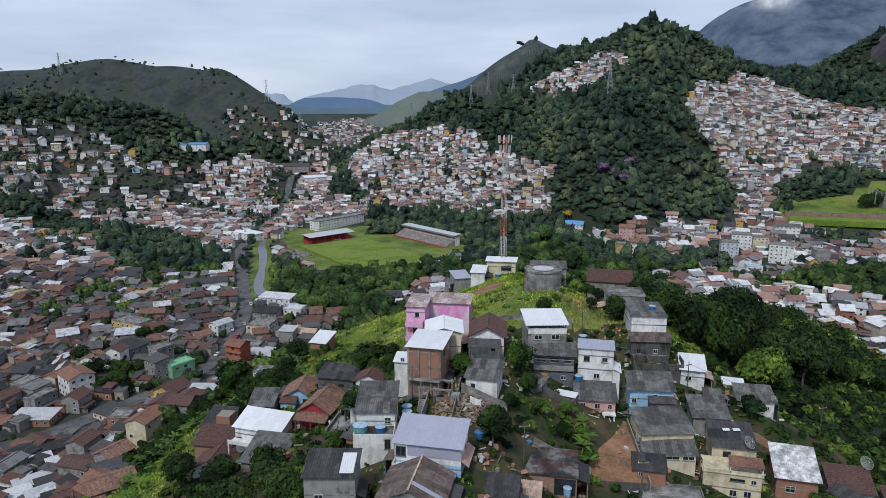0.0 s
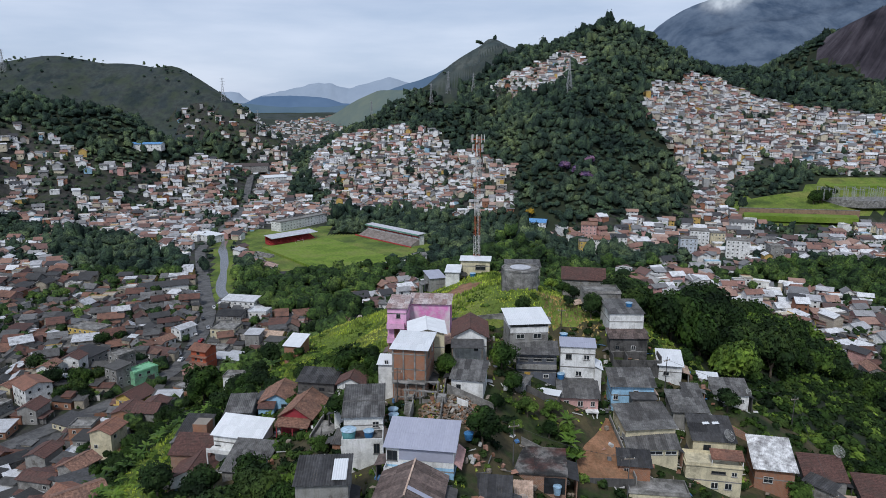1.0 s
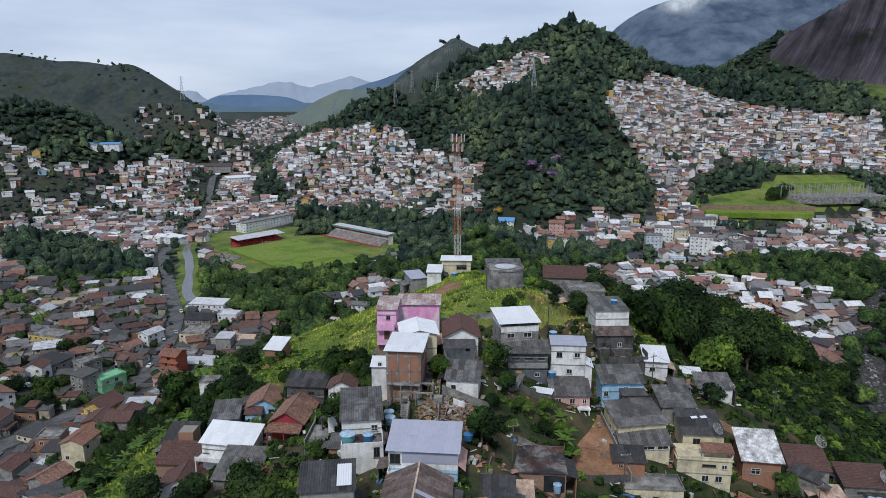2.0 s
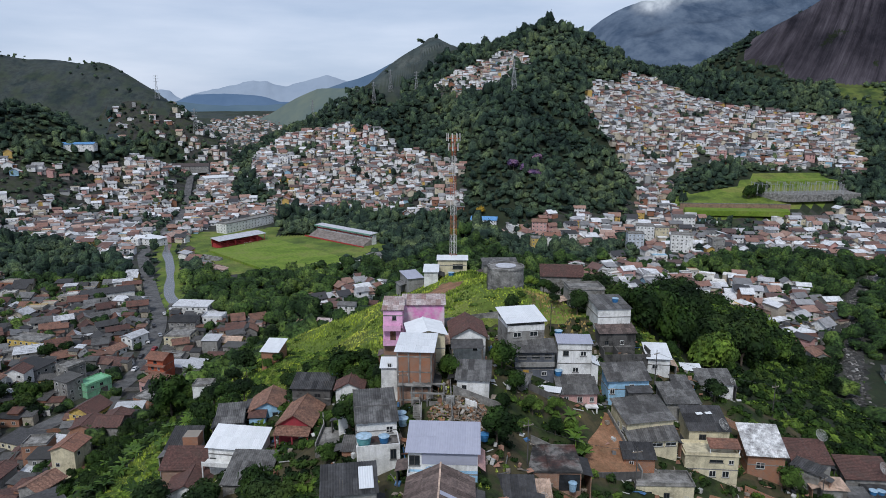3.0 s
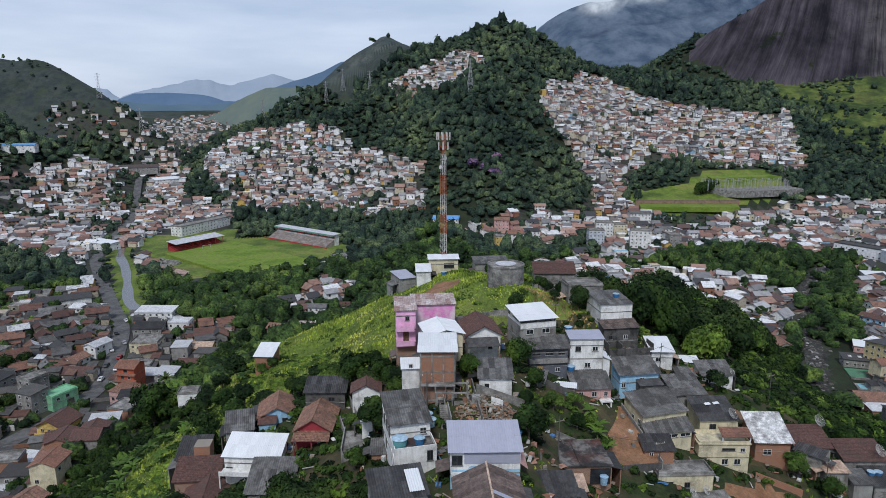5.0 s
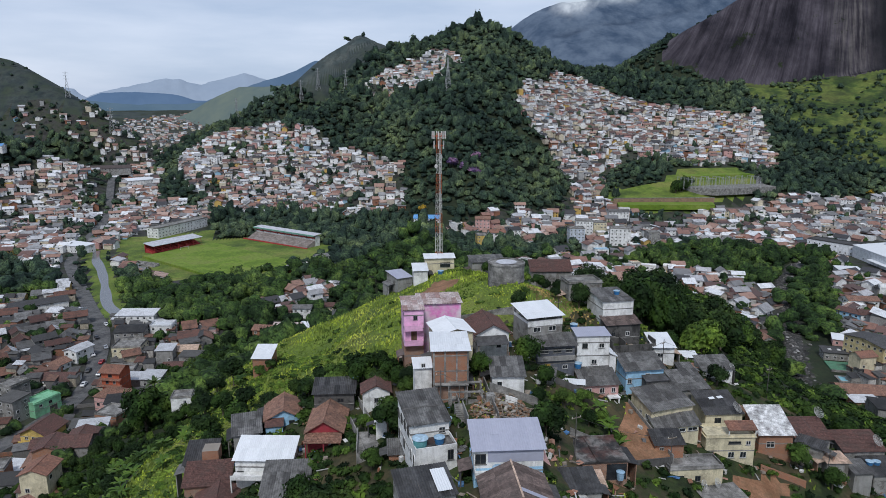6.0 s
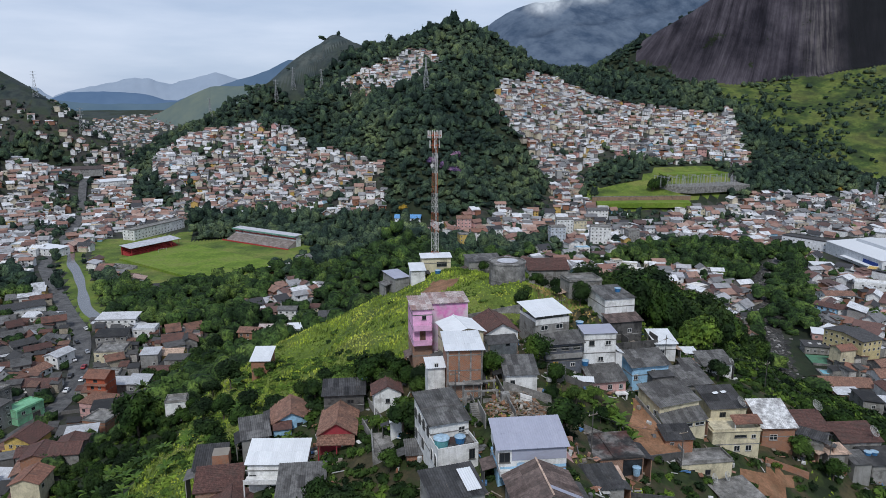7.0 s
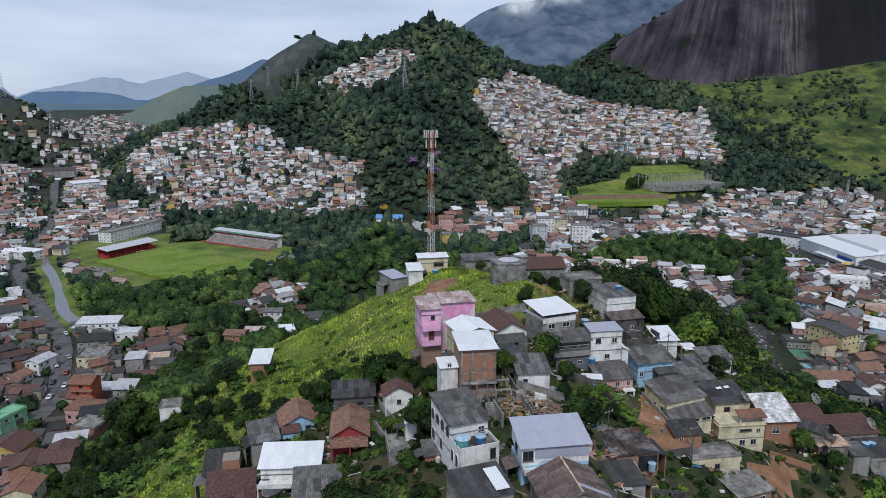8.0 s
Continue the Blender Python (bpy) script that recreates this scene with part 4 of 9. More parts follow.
shed_wall = surface("shed_walls", [(0, (0.3, 0.29, 0.27)), (0.3, (0.55, 0.53, 0.5)), (0.5, (0.28, 0.13, 0.08)), (0.7, (0.16, 0.155, 0.15)), (0.85, (0.4, 0.35, 0.27))], vary="island", stain=0.6, stain_scale=0.5, bump=0)
shed_roofing = surface("shed_roofing", [(0, (0.05, 0.05, 0.052)), (0.3, (0.1, 0.097, 0.094)), (0.5, (0.13, 0.065, 0.05)), (0.7, (0.2, 0.11, 0.08)), (0.8, (0.16, 0.158, 0.155)), (0.93, (0.6, 0.61, 0.63))], vary="island", stain=0.6, stain_scale=0.5,
                       stain_colour=(0.04, 0.037, 0.035), bump=0.2)
build_valley_sheds()


# ---- the hill's houses: materials ----
def brick_material(name, brick, other, mortar, dirt=0.4):
    m, n, l, b = nodes_of(name)
    sep = n.new("ShaderNodeSeparateXYZ")
    pos = n.new("ShaderNodeNewGeometry").outputs["Position"]
    l.new(pos, sep.inputs[0])
    add = n.new("ShaderNodeMath")
    l.new(sep.outputs[0], add.inputs[0])
    l.new(sep.outputs[1], add.inputs[1])
    com = n.new("ShaderNodeCombineXYZ")
    l.new(add.outputs[0], com.inputs[0])
    l.new(sep.outputs[2], com.inputs[1])
    t = n.new("ShaderNodeTexBrick")
    for key, v in (("Color1", (*brick, 1)), ("Color2", (*other, 1)), ("Mortar", (*mortar, 1)), ("Scale", 1.0), ("Mortar Size", 0.014), ("Brick Width", 0.3), ("Row Height", 0.2)):
        t.inputs[key].default_value = v
    l.new(com.outputs[0], t.inputs["Vector"])
    s = ramp_node(n, [(0.45, (0, 0, 0)), (0.75, (dirt,) * 3)])
    l.new(noise_node(n, l, pos, 0.7, 7.0, 0.7), s.inputs[0])
    l.new(mixed(n, l, "MIX", s.outputs[0], t.outputs["Color"], (0.16, 0.13, 0.11)), b.inputs["Base Color"])
    b.inputs["Roughness"].default_value = 0.9
    bp = n.new("ShaderNodeBump")
    bp.inputs["Strength"].default_value, bp.inputs["Distance"].default_value = 0.5, 0.02
    l.new(t.outputs["Fac"], bp.inputs["Height"])
    bp.invert = True
    l.new(bp.outputs[0], b.inputs["Normal"])
    return m


def paint(name, c, stain=0.4, dirt=(0.14, 0.12, 0.1)):
    """Painted plaster: uneven coats, rain streaks, patches of mould."""
    m, n, l, b = nodes_of(name)
    pos = n.new("ShaderNodeNewGeometry").outputs["Position"]
    r = ramp_node(n, [(0.36, tuple(v * 0.78 for v in c)), (0.55, c), (0.68, tuple(min(0.85, v * 1.1) for v in c))])
    l.new(noise_node(n, l, pos, 0.5, 6.0, 0.65), r.inputs[0])
    k = ramp_node(n, [(0.49, (0, 0, 0)), (0.7, (stain,) * 3)])
    l.new(noise_node(n, l, pos, 1.0, 6.0, 0.7, (1.5, 1.5, 0.14)), k.inputs[0])
    p = ramp_node(n, [(0.52, (0, 0, 0)), (0.62, (stain * 1.2,) * 3)])
    l.new(noise_node(n, l, pos, 0.33, 8.0, 0.72), p.inputs[0])
    col = mixed(n, l, "MIX", k.outputs[0], r.outputs[0], dirt)
    col = mixed(n, l, "MIX", p.outputs[0], col, tuple(0.55 * v for v in dirt))
    g = ramp_node(n, [(0.35, (0.86,) * 3), (0.65, (1.06,) * 3)])
    l.new(noise_node(n, l, pos, 7.0, 4.0, 0.7), g.inputs[0])
    col = mixed(n, l, "MULTIPLY", 1.0, col, g.outputs[0])
    l.new(col, b.inputs["Base Color"])
    b.inputs["Roughness"].default_value, b.inputs["Specular IOR Level"].default_value = 0.85, 0.25
    bp = n.new("ShaderNodeBump")
    bp.inputs["Strength"].default_value, bp.inputs["Distance"].default_value = 0.2, 0.1
    l.new(noise_node(n, l, pos, 8.0, 5.0, 0.7), bp.inputs["Height"])
    l.new(bp.outputs[0], b.inputs["Normal"])
    return m


white_wall = paint("white_plaster", (0.8, 0.8, 0.78), 0.32)
cream_wall = paint("cream_plaster", (0.66, 0.59, 0.41), 0.33)
grey_wall = paint("grey_render", (0.3, 0.295, 0.28), 0.6)
dark_wall = paint("sooty_render", (0.12, 0.115, 0.11), 0.6, (0.03, 0.03, 0.03))
slate_wall = paint("slate_grey_paint", (0.13, 0.14, 0.165), 0.4, (0.05, 0.05, 0.05))
blue_wall = paint("light_blue_paint", (0.34, 0.58, 0.78), 0.25)
pink_wall = paint("vivid_pink_paint", (0.84, 0.47, 0.69), 0.15, (0.6, 0.4, 0.5))
pale_pink_wall = surface("faded_pink_paint", [(0.36, (0.76, 0.26, 0.56)), (0.5, (0.72, 0.5, 0.63)), (0.62, (0.7, 0.64, 0.67))], coarse=0.16, stain=0.2, bump=0.1, grain=0.1)
salmon_wall = paint("salmon_paint", (0.6, 0.36, 0.33), 0.3)
red_wall = paint("dark_red_paint", (0.36, 0.045, 0.06), 0.3)
yellow_wall = paint("yellow_paint", (0.64, 0.46, 0.14), 0.3)
green_wall = paint("green_paint", (0.22, 0.5, 0.3), 0.3)
orange_wall = paint("orange_red_paint", (0.5, 0.12, 0.06), 0.3)
concrete = surface("raw_concrete", [(0.3, (0.15, 0.145, 0.135)), (0.55, (0.27, 0.26, 0.245)), (0.75, (0.36, 0.35, 0.33))], coarse=0.5, stain=0.55, stain_colour=(0.05, 0.05, 0.045), stain_scale=0.35, bump=0.3)
black_slab = surface("mouldy_concrete", [(0.34, (0.03, 0.029, 0.029)), (0.5, (0.06, 0.057, 0.055)), (0.66, (0.19, 0.18, 0.17))], coarse=0.4, stain=0.85, stain_colour=(0.13, 0.055, 0.045), stain_scale=0.14, bump=0.3)
raw_brick = brick_material("raw_brick", (0.36, 0.15, 0.075), (0.29, 0.12, 0.065), (0.27, 0.24, 0.2))
old_brick = brick_material("patched_brick", (0.33, 0.17, 0.1), (0.25, 0.13, 0.09), (0.34, 0.3, 0.26), 0.6)


def sheet_material(name, dark, light, rough=0.75, metal=0.0, stain=0.6, stain_colour=(0.04, 0.037, 0.034), mottle=0.42):
    """Roof sheets, each a little different from the next."""
    m, n, l, b = nodes_of(name)
    pos = n.new("ShaderNodeNewGeometry").outputs["Position"]
    r = ramp_node(n, [(0.0, dark), (1.0, light)])
    l.new(n.new("ShaderNodeObjectInfo").outputs["Random"], r.inputs[0])
    g = ramp_node(n, [(0.38, (1 - mottle,) * 3), (0.62, (1 + 0.6 * mottle,) * 3)])
    l.new(noise_node(n, l, pos, 1.4, 7.0, 0.72), g.inputs[0])
    c = mixed(n, l, "MULTIPLY", 1.0, r.outputs[0], g.outputs[0])
    s = ramp_node(n, [(0.47, (0, 0, 0)), (0.65, (stain,) * 3)])
    l.new(noise_node(n, l, pos, 0.4, 7.0, 0.7), s.inputs[0])
    l.new(mixed(n, l, "MIX", s.outputs[0], c, stain_colour), b.inputs["Base Color"])
    b.inputs["Roughness"].default_value, b.inputs["Metallic"].default_value = rough, metal
    b.inputs["Specular IOR Level"].default_value = 0.35
    return m


fibre_roof = sheet_material("grey_fibre_cement", (0.075, 0.073, 0.072), (0.19, 0.187, 0.182))
dark_roof = sheet_material("blackened_fibre_cement", (0.03, 0.03, 0.032), (0.085, 0.084, 0.086))
white_roof = sheet_material("white_sheet_metal", (0.66, 0.68, 0.7), (0.74, 0.76, 0.78), 0.5, 0, 0.06, (0.5, 0.5, 0.5), 0.05)
lilac_roof = sheet_material("grey_lilac_sheet_metal", (0.36, 0.37, 0.45), (0.39, 0.4, 0.48), 0.45, 0, 0.1, (0.3, 0.3, 0.35), 0.06)
rusty_white_roof = sheet_material("peeling_white_sheet", (0.6, 0.6, 0.6), (0.74, 0.74, 0.74), 0.6, 0, 0.85, (0.13, 0.12, 0.12))
brown_roof = sheet_material("brown_stained_sheets", (0.085, 0.062, 0.056), (0.18, 0.135, 0.122))
pink_roof = sheet_material("pinkish_old_sheets", (0.34, 0.22, 0.2), (0.62, 0.56, 0.55), 0.8, 0, 0.6, (0.2, 0.12, 0.1))
tan_roof = sheet_material("tan_sheet", (0.5, 0.36, 0.27), (0.55, 0.4, 0.31), 0.7, 0, 0.3)
blue_roof = sheet_material("blue_sheet_metal", (0.1, 0.27, 0.55), (0.14, 0.34, 0.62), 0.5, 0, 0.1)


def tile_material(name, a, b_, c):
    m, n, l, b = nodes_of(name)
    geo = n.new("ShaderNodeNewGeometry")
    r = ramp_node(n, [(0.4, a), (0.5, b_), (0.6, c)])
    l.new(noise_node(n, l, geo.outputs["Position"], 2.2, 8.0, 0.85), r.inputs[0])
    s = ramp_node(n, [(0.48, (0, 0, 0)), (0.64, (0.6,) * 3)])
    l.new(noise_node(n, l, geo.outputs["Position"], 0.35, 7.0, 0.7), s.inputs[0])
    l.new(mixed(n, l, "MIX", s.outputs[0], r.outputs[0], (0.07, 0.05, 0.042)), b.inputs["Base Color"])
    b.inputs["Roughness"].default_value = 0.85
    return m


clay_tiles = tile_material("weathered_clay_tiles", (0.1, 0.054, 0.04), (0.22, 0.115, 0.08), (0.36, 0.21, 0.15))
dark_tiles = tile_material("dark_clay_tiles", (0.05, 0.026, 0.023), (0.1, 0.048, 0.04), (0.17, 0.088, 0.07))
red_tiles = tile_material("red_clay_tiles", (0.14, 0.068, 0.047), (0.23, 0.108, 0.074), (0.3, 0.155, 0.105))
frame_white = surface("white_frame", [(0.4, (0.6, 0.6, 0.58)), (0.6, (0.7, 0.7, 0.68))], stain=0.2, bump=0)
frame_dark = surface("dark_metal_frame", [(0.4, (0.05, 0.05, 0.05)), (0.6, (0.09, 0.09, 0.085))], stain=0.2, bump=0, rough=0.5)
yellow_door = surface("yellow_wood", [(0.4, (0.5, 0.29, 0.05)), (0.6, (0.58, 0.36, 0.08))], coarse=3, stain=0.3)
brown_door = surface("brown_wood", [(0.4, (0.1, 0.05, 0.03)), (0.6, (0.16, 0.08, 0.045))], coarse=3, stain=0.3)
timber = surface("grey_timber", [(0.4, (0.17, 0.14, 0.11)), (0.6, (0.3, 0.25, 0.2))], coarse=2, stain=0.4)
tank_blue = surface("blue_plastic", [(0.4, (0.035, 0.16, 0.36)), (0.6, (0.05, 0.2, 0.42))], stain=0.15, rough=0.4, bump=0)
tank_teal = surface("faded_teal_plastic", [(0.4, (0.1, 0.33, 0.36)), (0.6, (0.14, 0.4, 0.42))], stain=0.25, rough=0.45, bump=0)
tank_pale = surface("pale_blue_lid", [(0.4, (0.3, 0.46, 0.6)), (0.6, (0.4, 0.55, 0.66))], stain=0.25, rough=0.5, bump=0)
dish_grey = surface("grey_mesh_dish", [(0.4, (0.42, 0.42, 0.41)), (0.6, (0.52, 0.52, 0.5))], stain=0.2, rough=0.5, bump=0)


def glass_material():
    m, n, l, b = nodes_of("window_glass")
    b.inputs["Base Color"].default_value = (0.02, 0.024, 0.028, 1)
    b.inputs["Roughness"].default_value, b.inputs["Specular IOR Level"].default_value = 0.08, 0.6
    return m


glass = glass_material()


# ---- the hill's houses: parts ----
def corrugated(w, length, waves, amp=0.035, thick=0.012):
    """One roof sheet lying along +y from the origin, its ridges along y."""
    n = 2 * waves + 1
    v = []
    for y in (0, length):
        for t in (0, -thick):
            v += [(-w / 2 + w * k / (n - 1), y, (amp if k % 2 else -amp) + t) for k in range(n)]
    f = []
    for k in range(n - 1):
        f += [(k, k + 1, 2 * n + k + 1, 2 * n + k), (n + k + 1, n + k, 3 * n + k, 3 * n + k + 1)]
    f += [tuple(range(n)) + tuple(range(2 * n - 1, n - 1, -1)), tuple(range(3 * n - 1, 2 * n - 1, -1)) + tuple(range(3 * n, 4 * n))]
    return v, f


def frame_from(p, right, up):
    """A pose whose x runs along right, y up the slope, z out of it."""
    r = Vector(right).normalized()
    u = Vector(up).normalized()
    o = r.cross(u).normalized()
    m = Matrix((r, o.cross(r), o)).transposed().to_4x4()
    m.translation = p
    return m


def sheet_slope(parent, low_left, low_right, rise_vec, mat, rng, name="roof_sheet", width=1.08):
    """A slope covered in loose overlapping sheets, in two rows where it is long."""
    a, b, up = Vector(low_left), Vector(low_right), Vector(rise_vec)
    span, run = (b - a).length, up.length
    base = slab([tuple(a), tuple(b), tuple(b + up), tuple(a + up)], 0.05)
    roof = part_of(parent, "roof", base[0], base[1], timber)
    n = max(2, round(span / width))
    rows = 1 if run < 3.4 else (2 if run < 7 else 3)
    length = run / rows + 0.16
    me = mesh_py("roof_sheet", *corrugated(span / n * 1.04, length, 3, 0.025 if mat in (white_roof, lilac_roof) else 0.05), [mat])
    for r in range(rows):
        for k in range(n):
            p = a + (b - a) * ((k + 0.5) / n) + up * (r / rows) - up.normalized() * (0.14 if r == 0 else 0.08)
            m = frame_from(p, b - a, up)
            ob = new(name, me)
            ob.parent = roof
            ob.matrix_basis = m @ pose(0, 0, 0.05 + 0.018 * r + rng.uniform(0, 0.012), rng.uniform(-0.25, 0.25), rng.uniform(-0.3, 0.3), rng.uniform(-0.5, 0.5))
    return roof


def tile_slope(parent, low_left, low_right, rise_vec, mat, rng, name="tile_slope"):
    """Clay tiles: stepped courses of half-round rows."""
    a, b, up = Vector(low_left), Vector(low_right), Vector(rise_vec)
    m = frame_from(a, b - a, up)
    span, run = (b - a).length, up.length
    rows, cols = max(4, round(run / 0.38)), max(6, round(span / 0.13))
    sag = rng.uniform(0.02, 0.07)
    v, f = [], []
    for r in range(rows):
        for lift, y in ((0.075, r / rows * run), (0.03, (r + 1) / rows * run)):
            for c in range(cols + 1):
                s = c / cols
                v.append(tuple(m @ Vector((s * span, y, lift + (0.035 if c % 2 else 0) - sag * math.sin(math.pi * s) * math.sin(math.pi * (y / run)) + rng.uniform(-0.008, 0.008)))))
    w = cols + 1
    for r in range(rows):
        for c in range(cols):
            k = 2 * r * w + c
            f.append((k, k + 1, k + w + 1, k + w))
            if r + 1 < rows:
                f.append((k + w, k + w + 1, k + 2 * w + 1, k + 2 * w))
    base = slab([tuple(a + m.to_3x3() @ Vector((0, 0, 0.02))), tuple(b + m.to_3x3() @ Vector((0, 0, 0.02))), tuple(b + up + m.to_3x3() @ Vector((0, 0, 0.02))), tuple(a + up + m.to_3x3() @ Vector((0, 0, 0.02)))], 0.1)
    vv, ff = join((v, f), base)
    return part_of(parent, name, vv, ff, mat)


def ridge_cap(parent, p, q, mat):
    v, f = tube(p, q, 0.11, 0.11, 6)
    part_of(parent, "ridge_cap", v, f, mat)


FACES = {"f": (180, lambda w, d, u: (u, -d / 2)), "b": (0, lambda w, d, u: (-u, d / 2)), "r": (-90, lambda w, d, u: (w / 2, u)), "l": (90, lambda w, d, u: (-w / 2, -u))}


def face_pose(face, w, d, u, z):
    turn, at = FACES[face]
    p = at(w, d, u)
    return pose(p[0], p[1], z, 0, 0, turn)


def window_on(parent, m, w, h, bars=1, frame=None, name="window"):
    """A window on a wall: its frame stands proud, the pane lies inside; m's +y points out of the wall."""
    t, k = 0.07, 0.055
    bits = [box(-w / 2, -0.05, -h / 2, -w / 2 + t, k, h / 2), box(w / 2 - t, -0.05, -h / 2, w / 2, k, h / 2), box(-w / 2 + t, -0.05, h / 2 - t, w / 2 - t, k, h / 2), box(-w / 2 + t, -0.05, -h / 2, w / 2 - t, k, -h / 2 + t)]
    for j in range(bars):
        x = -w / 2 + w * (j + 1) / (bars + 1)
        bits.append(box(x - 0.03, -0.04, -h / 2 + t, x + 0.03, k - 0.01, h / 2 - t))
    v, f = placed(join(*bits), m)
    fr = part_of(parent, name, v, f, frame or frame_white)
    v, f = placed(box(-w / 2 + 0.03, -0.03, -h / 2 + 0.03, w / 2 - 0.03, 0.02, h / 2 - 0.03), m)
    part_of(fr, "pane", v, f, glass)
    v, f = placed(box(-w / 2 - 0.1, -0.02, -h / 2 - 0.1, w / 2 + 0.1, 0.14, -h / 2 - 0.01), m)
    part_of(fr, "sill", v, f, concrete)
    return fr


def door_on(parent, m, w, h, mat):
    v, f = placed(join(box(-w / 2, -0.03, 0, w / 2, 0.05, h)), m)
    d = part_of(parent, "door", v, f, mat)
    v, f = placed(join(box(-w / 2 - 0.08, -0.03, 0, -w / 2, 0.08, h + 0.08), box(w / 2, -0.03, 0, w / 2 + 0.08, 0.08, h + 0.08), box(-w / 2, -0.03, h, w / 2, 0.08, h + 0.08)), m)
    part_of(d, "door_frame", v, f, timber)
    v, f = placed(box(w / 2 - 0.16, 0.05, h * 0.48, w / 2 - 0.08, 0.1, h * 0.52), m)
    part_of(d, "handle", v, f, frame_dark)


def arch_on(parent, m, w, h):
    """A round-headed opening in a wall: dark panel for its shaded recess, raised rim."""
    def ring(half, top, y):
        pts = [(-half, y, -h / 2), (half, y, -h / 2)]
        return pts + [(half * math.cos(a), y, top - w / 2 + half * math.sin(a)) for a in np.linspace(0, math.pi, 9)]
    inner, outer = ring(w / 2, h / 2, -0.1), ring(w / 2 + 0.12, h / 2, -0.1)
    n = len(inner)
    face = part_of(parent, "arched_opening", *placed((ring(w / 2, h / 2, -0.03) + ring(w / 2, h / 2, 0.12), [tuple(range(n)), tuple(range(2 * n - 1, n - 1, -1))] + [(k, k + n, (k + 1) % n + n, (k + 1) % n) for k in range(n)]), m), frame_dark)
    v = outer + inner + [(x, 0.05, z) for x, y, z in outer] + [(x, 0.05, z) for x, y, z in inner]
    f = []
    for k in range(n):
        q = (k + 1) % n
        f += [(k, q, n + q, n + k), (2 * n + q, 2 * n + k, 3 * n + k, 3 * n + q), (q, k, 2 * n + k, 2 * n + q), (n + k, n + q, 3 * n + q, 3 * n + k)]
    part_of(parent, "arch_rim", *placed((v, f), m), white_wall)
    return face


HOUSES = []


def house(label, x, y, yaw, w, d, base, eave, roof="shed", rise=0.9, wall=None, cover_mat=None, over=0.4, windows=(), doors=(), lower=None, split=0.0, foot=3.0, category="house", bands=True):
    """A house at (x, y), its near side towards -y: base and eave heights in world metres. roof: shed (rises to the back), front (rises to the near
    side), gable_x (ridge along its width), gable_y (gable to the near side), flat, none."""
    rng = random.Random(int(x * 131 + y * 17))
    h = eave - base
    top = new("house")
    top.matrix_basis = pose(x, y, base, 0, 0, yaw)
    HOUSES.append((x, y, yaw, w, d))
    wall, cover_mat = wall or white_wall, cover_mat or fibre_roof
    back = {"shed": rise, "front": -rise}.get(roof, 0)
    z0 = -foot
    if lower:
        v, f = box(-w / 2, -d / 2, -foot, w / 2, d / 2, split)
        part_of(top, "lower_wall", v, f, lower)
        z0 = split
    if roof in ("gable_x", "gable_y"):
        if roof == "gable_x":
            v, f = house_body(w, d, h, rise, -z0)
        else:
            v, f = house_body(d, w, h, rise, -z0)
            v = [(q, -p, z) for p, q, z in v]
    else:
        v, f = box(-w / 2, -d / 2, z0, w / 2, d / 2, h)
        v = [(p, q, z + (back if (q > 0 and z > 0.5 * h) else 0)) for p, q, z in v]
    part_of(top, "wall", v, f, wall)
    if bands and h > 4:
        v, f = join(*[box(-w / 2 - 0.04, -d / 2 - 0.04, z - 0.1, w / 2 + 0.04, d / 2 + 0.04, z + 0.1) for z in np.arange(2.75, h - 0.8, 2.75)])
        part_of(top, "floor_band", v, f, concrete)
    tiled = cover_mat in (clay_tiles, dark_tiles, red_tiles)
    lay = tile_slope if tiled else sheet_slope
    a, b = w / 2 + over, d / 2 + over
    if roof in ("shed", "front"):
        s = back / d
        lo, hi = h - s * over + 0.06, h + back + s * over + 0.06
        if roof == "shed":
            lay(top, (-a, -b, lo), (a, -b, lo), (0, 2 * b, hi - lo), cover_mat, rng)
        else:
            lay(top, (a, b, hi), (-a, b, hi), (0, -2 * b, lo - hi), cover_mat, rng)
    elif roof == "gable_x":
        s = rise / (d / 2)
        lo, hi = h - s * over + 0.06, h + rise + 0.06
        lay(top, (-a, -b, lo), (a, -b, lo), (0, b, hi - lo), cover_mat, rng)
        lay(top, (a, b, lo), (-a, b, lo), (0, -b, hi - lo), cover_mat, rng)
        ridge_cap(top, (-a, 0, hi + 0.08), (a, 0, hi + 0.08), cover_mat)
    elif roof == "gable_y":
        s = rise / (w / 2)
        lo, hi = h - s * over + 0.06, h + rise + 0.06
        lay(top, (-a, b, lo), (-a, -b, lo), (a, 0, hi - lo), cover_mat, rng)
        lay(top, (a, -b, lo), (a, b, lo), (-a, 0, hi - lo), cover_mat, rng)
        ridge_cap(top, (0, -b, hi + 0.08), (0, b, hi + 0.08), cover_mat)
    elif roof == "flat":
        v, f = flat_roof(w, d, h, 0.45)
        part_of(top, "roof_slab", v, f, cover_mat if cover_mat not in (fibre_roof,) else concrete)
    for face, u, z, ww, wh in windows:
        window_on(top, face_pose(face, w, d, u, z), ww, wh, 1, frame_dark if rng.random() < 0.4 else frame_white)
    for face, u, z, ww, wh, mat in doors:
        door_on(top, face_pose(face, w, d, u, z), ww, wh, mat)
    return tagged(top, label, category, "houses on the hill")


def piece_on(top, name, b, mat, label=""):
    return part_of(top, name, b[0], b[1], mat, label)


def house_spot(top, u, v, z):
    """World place of a point in a house's own metres."""
    return top.matrix_basis @ Vector((u, v, z))


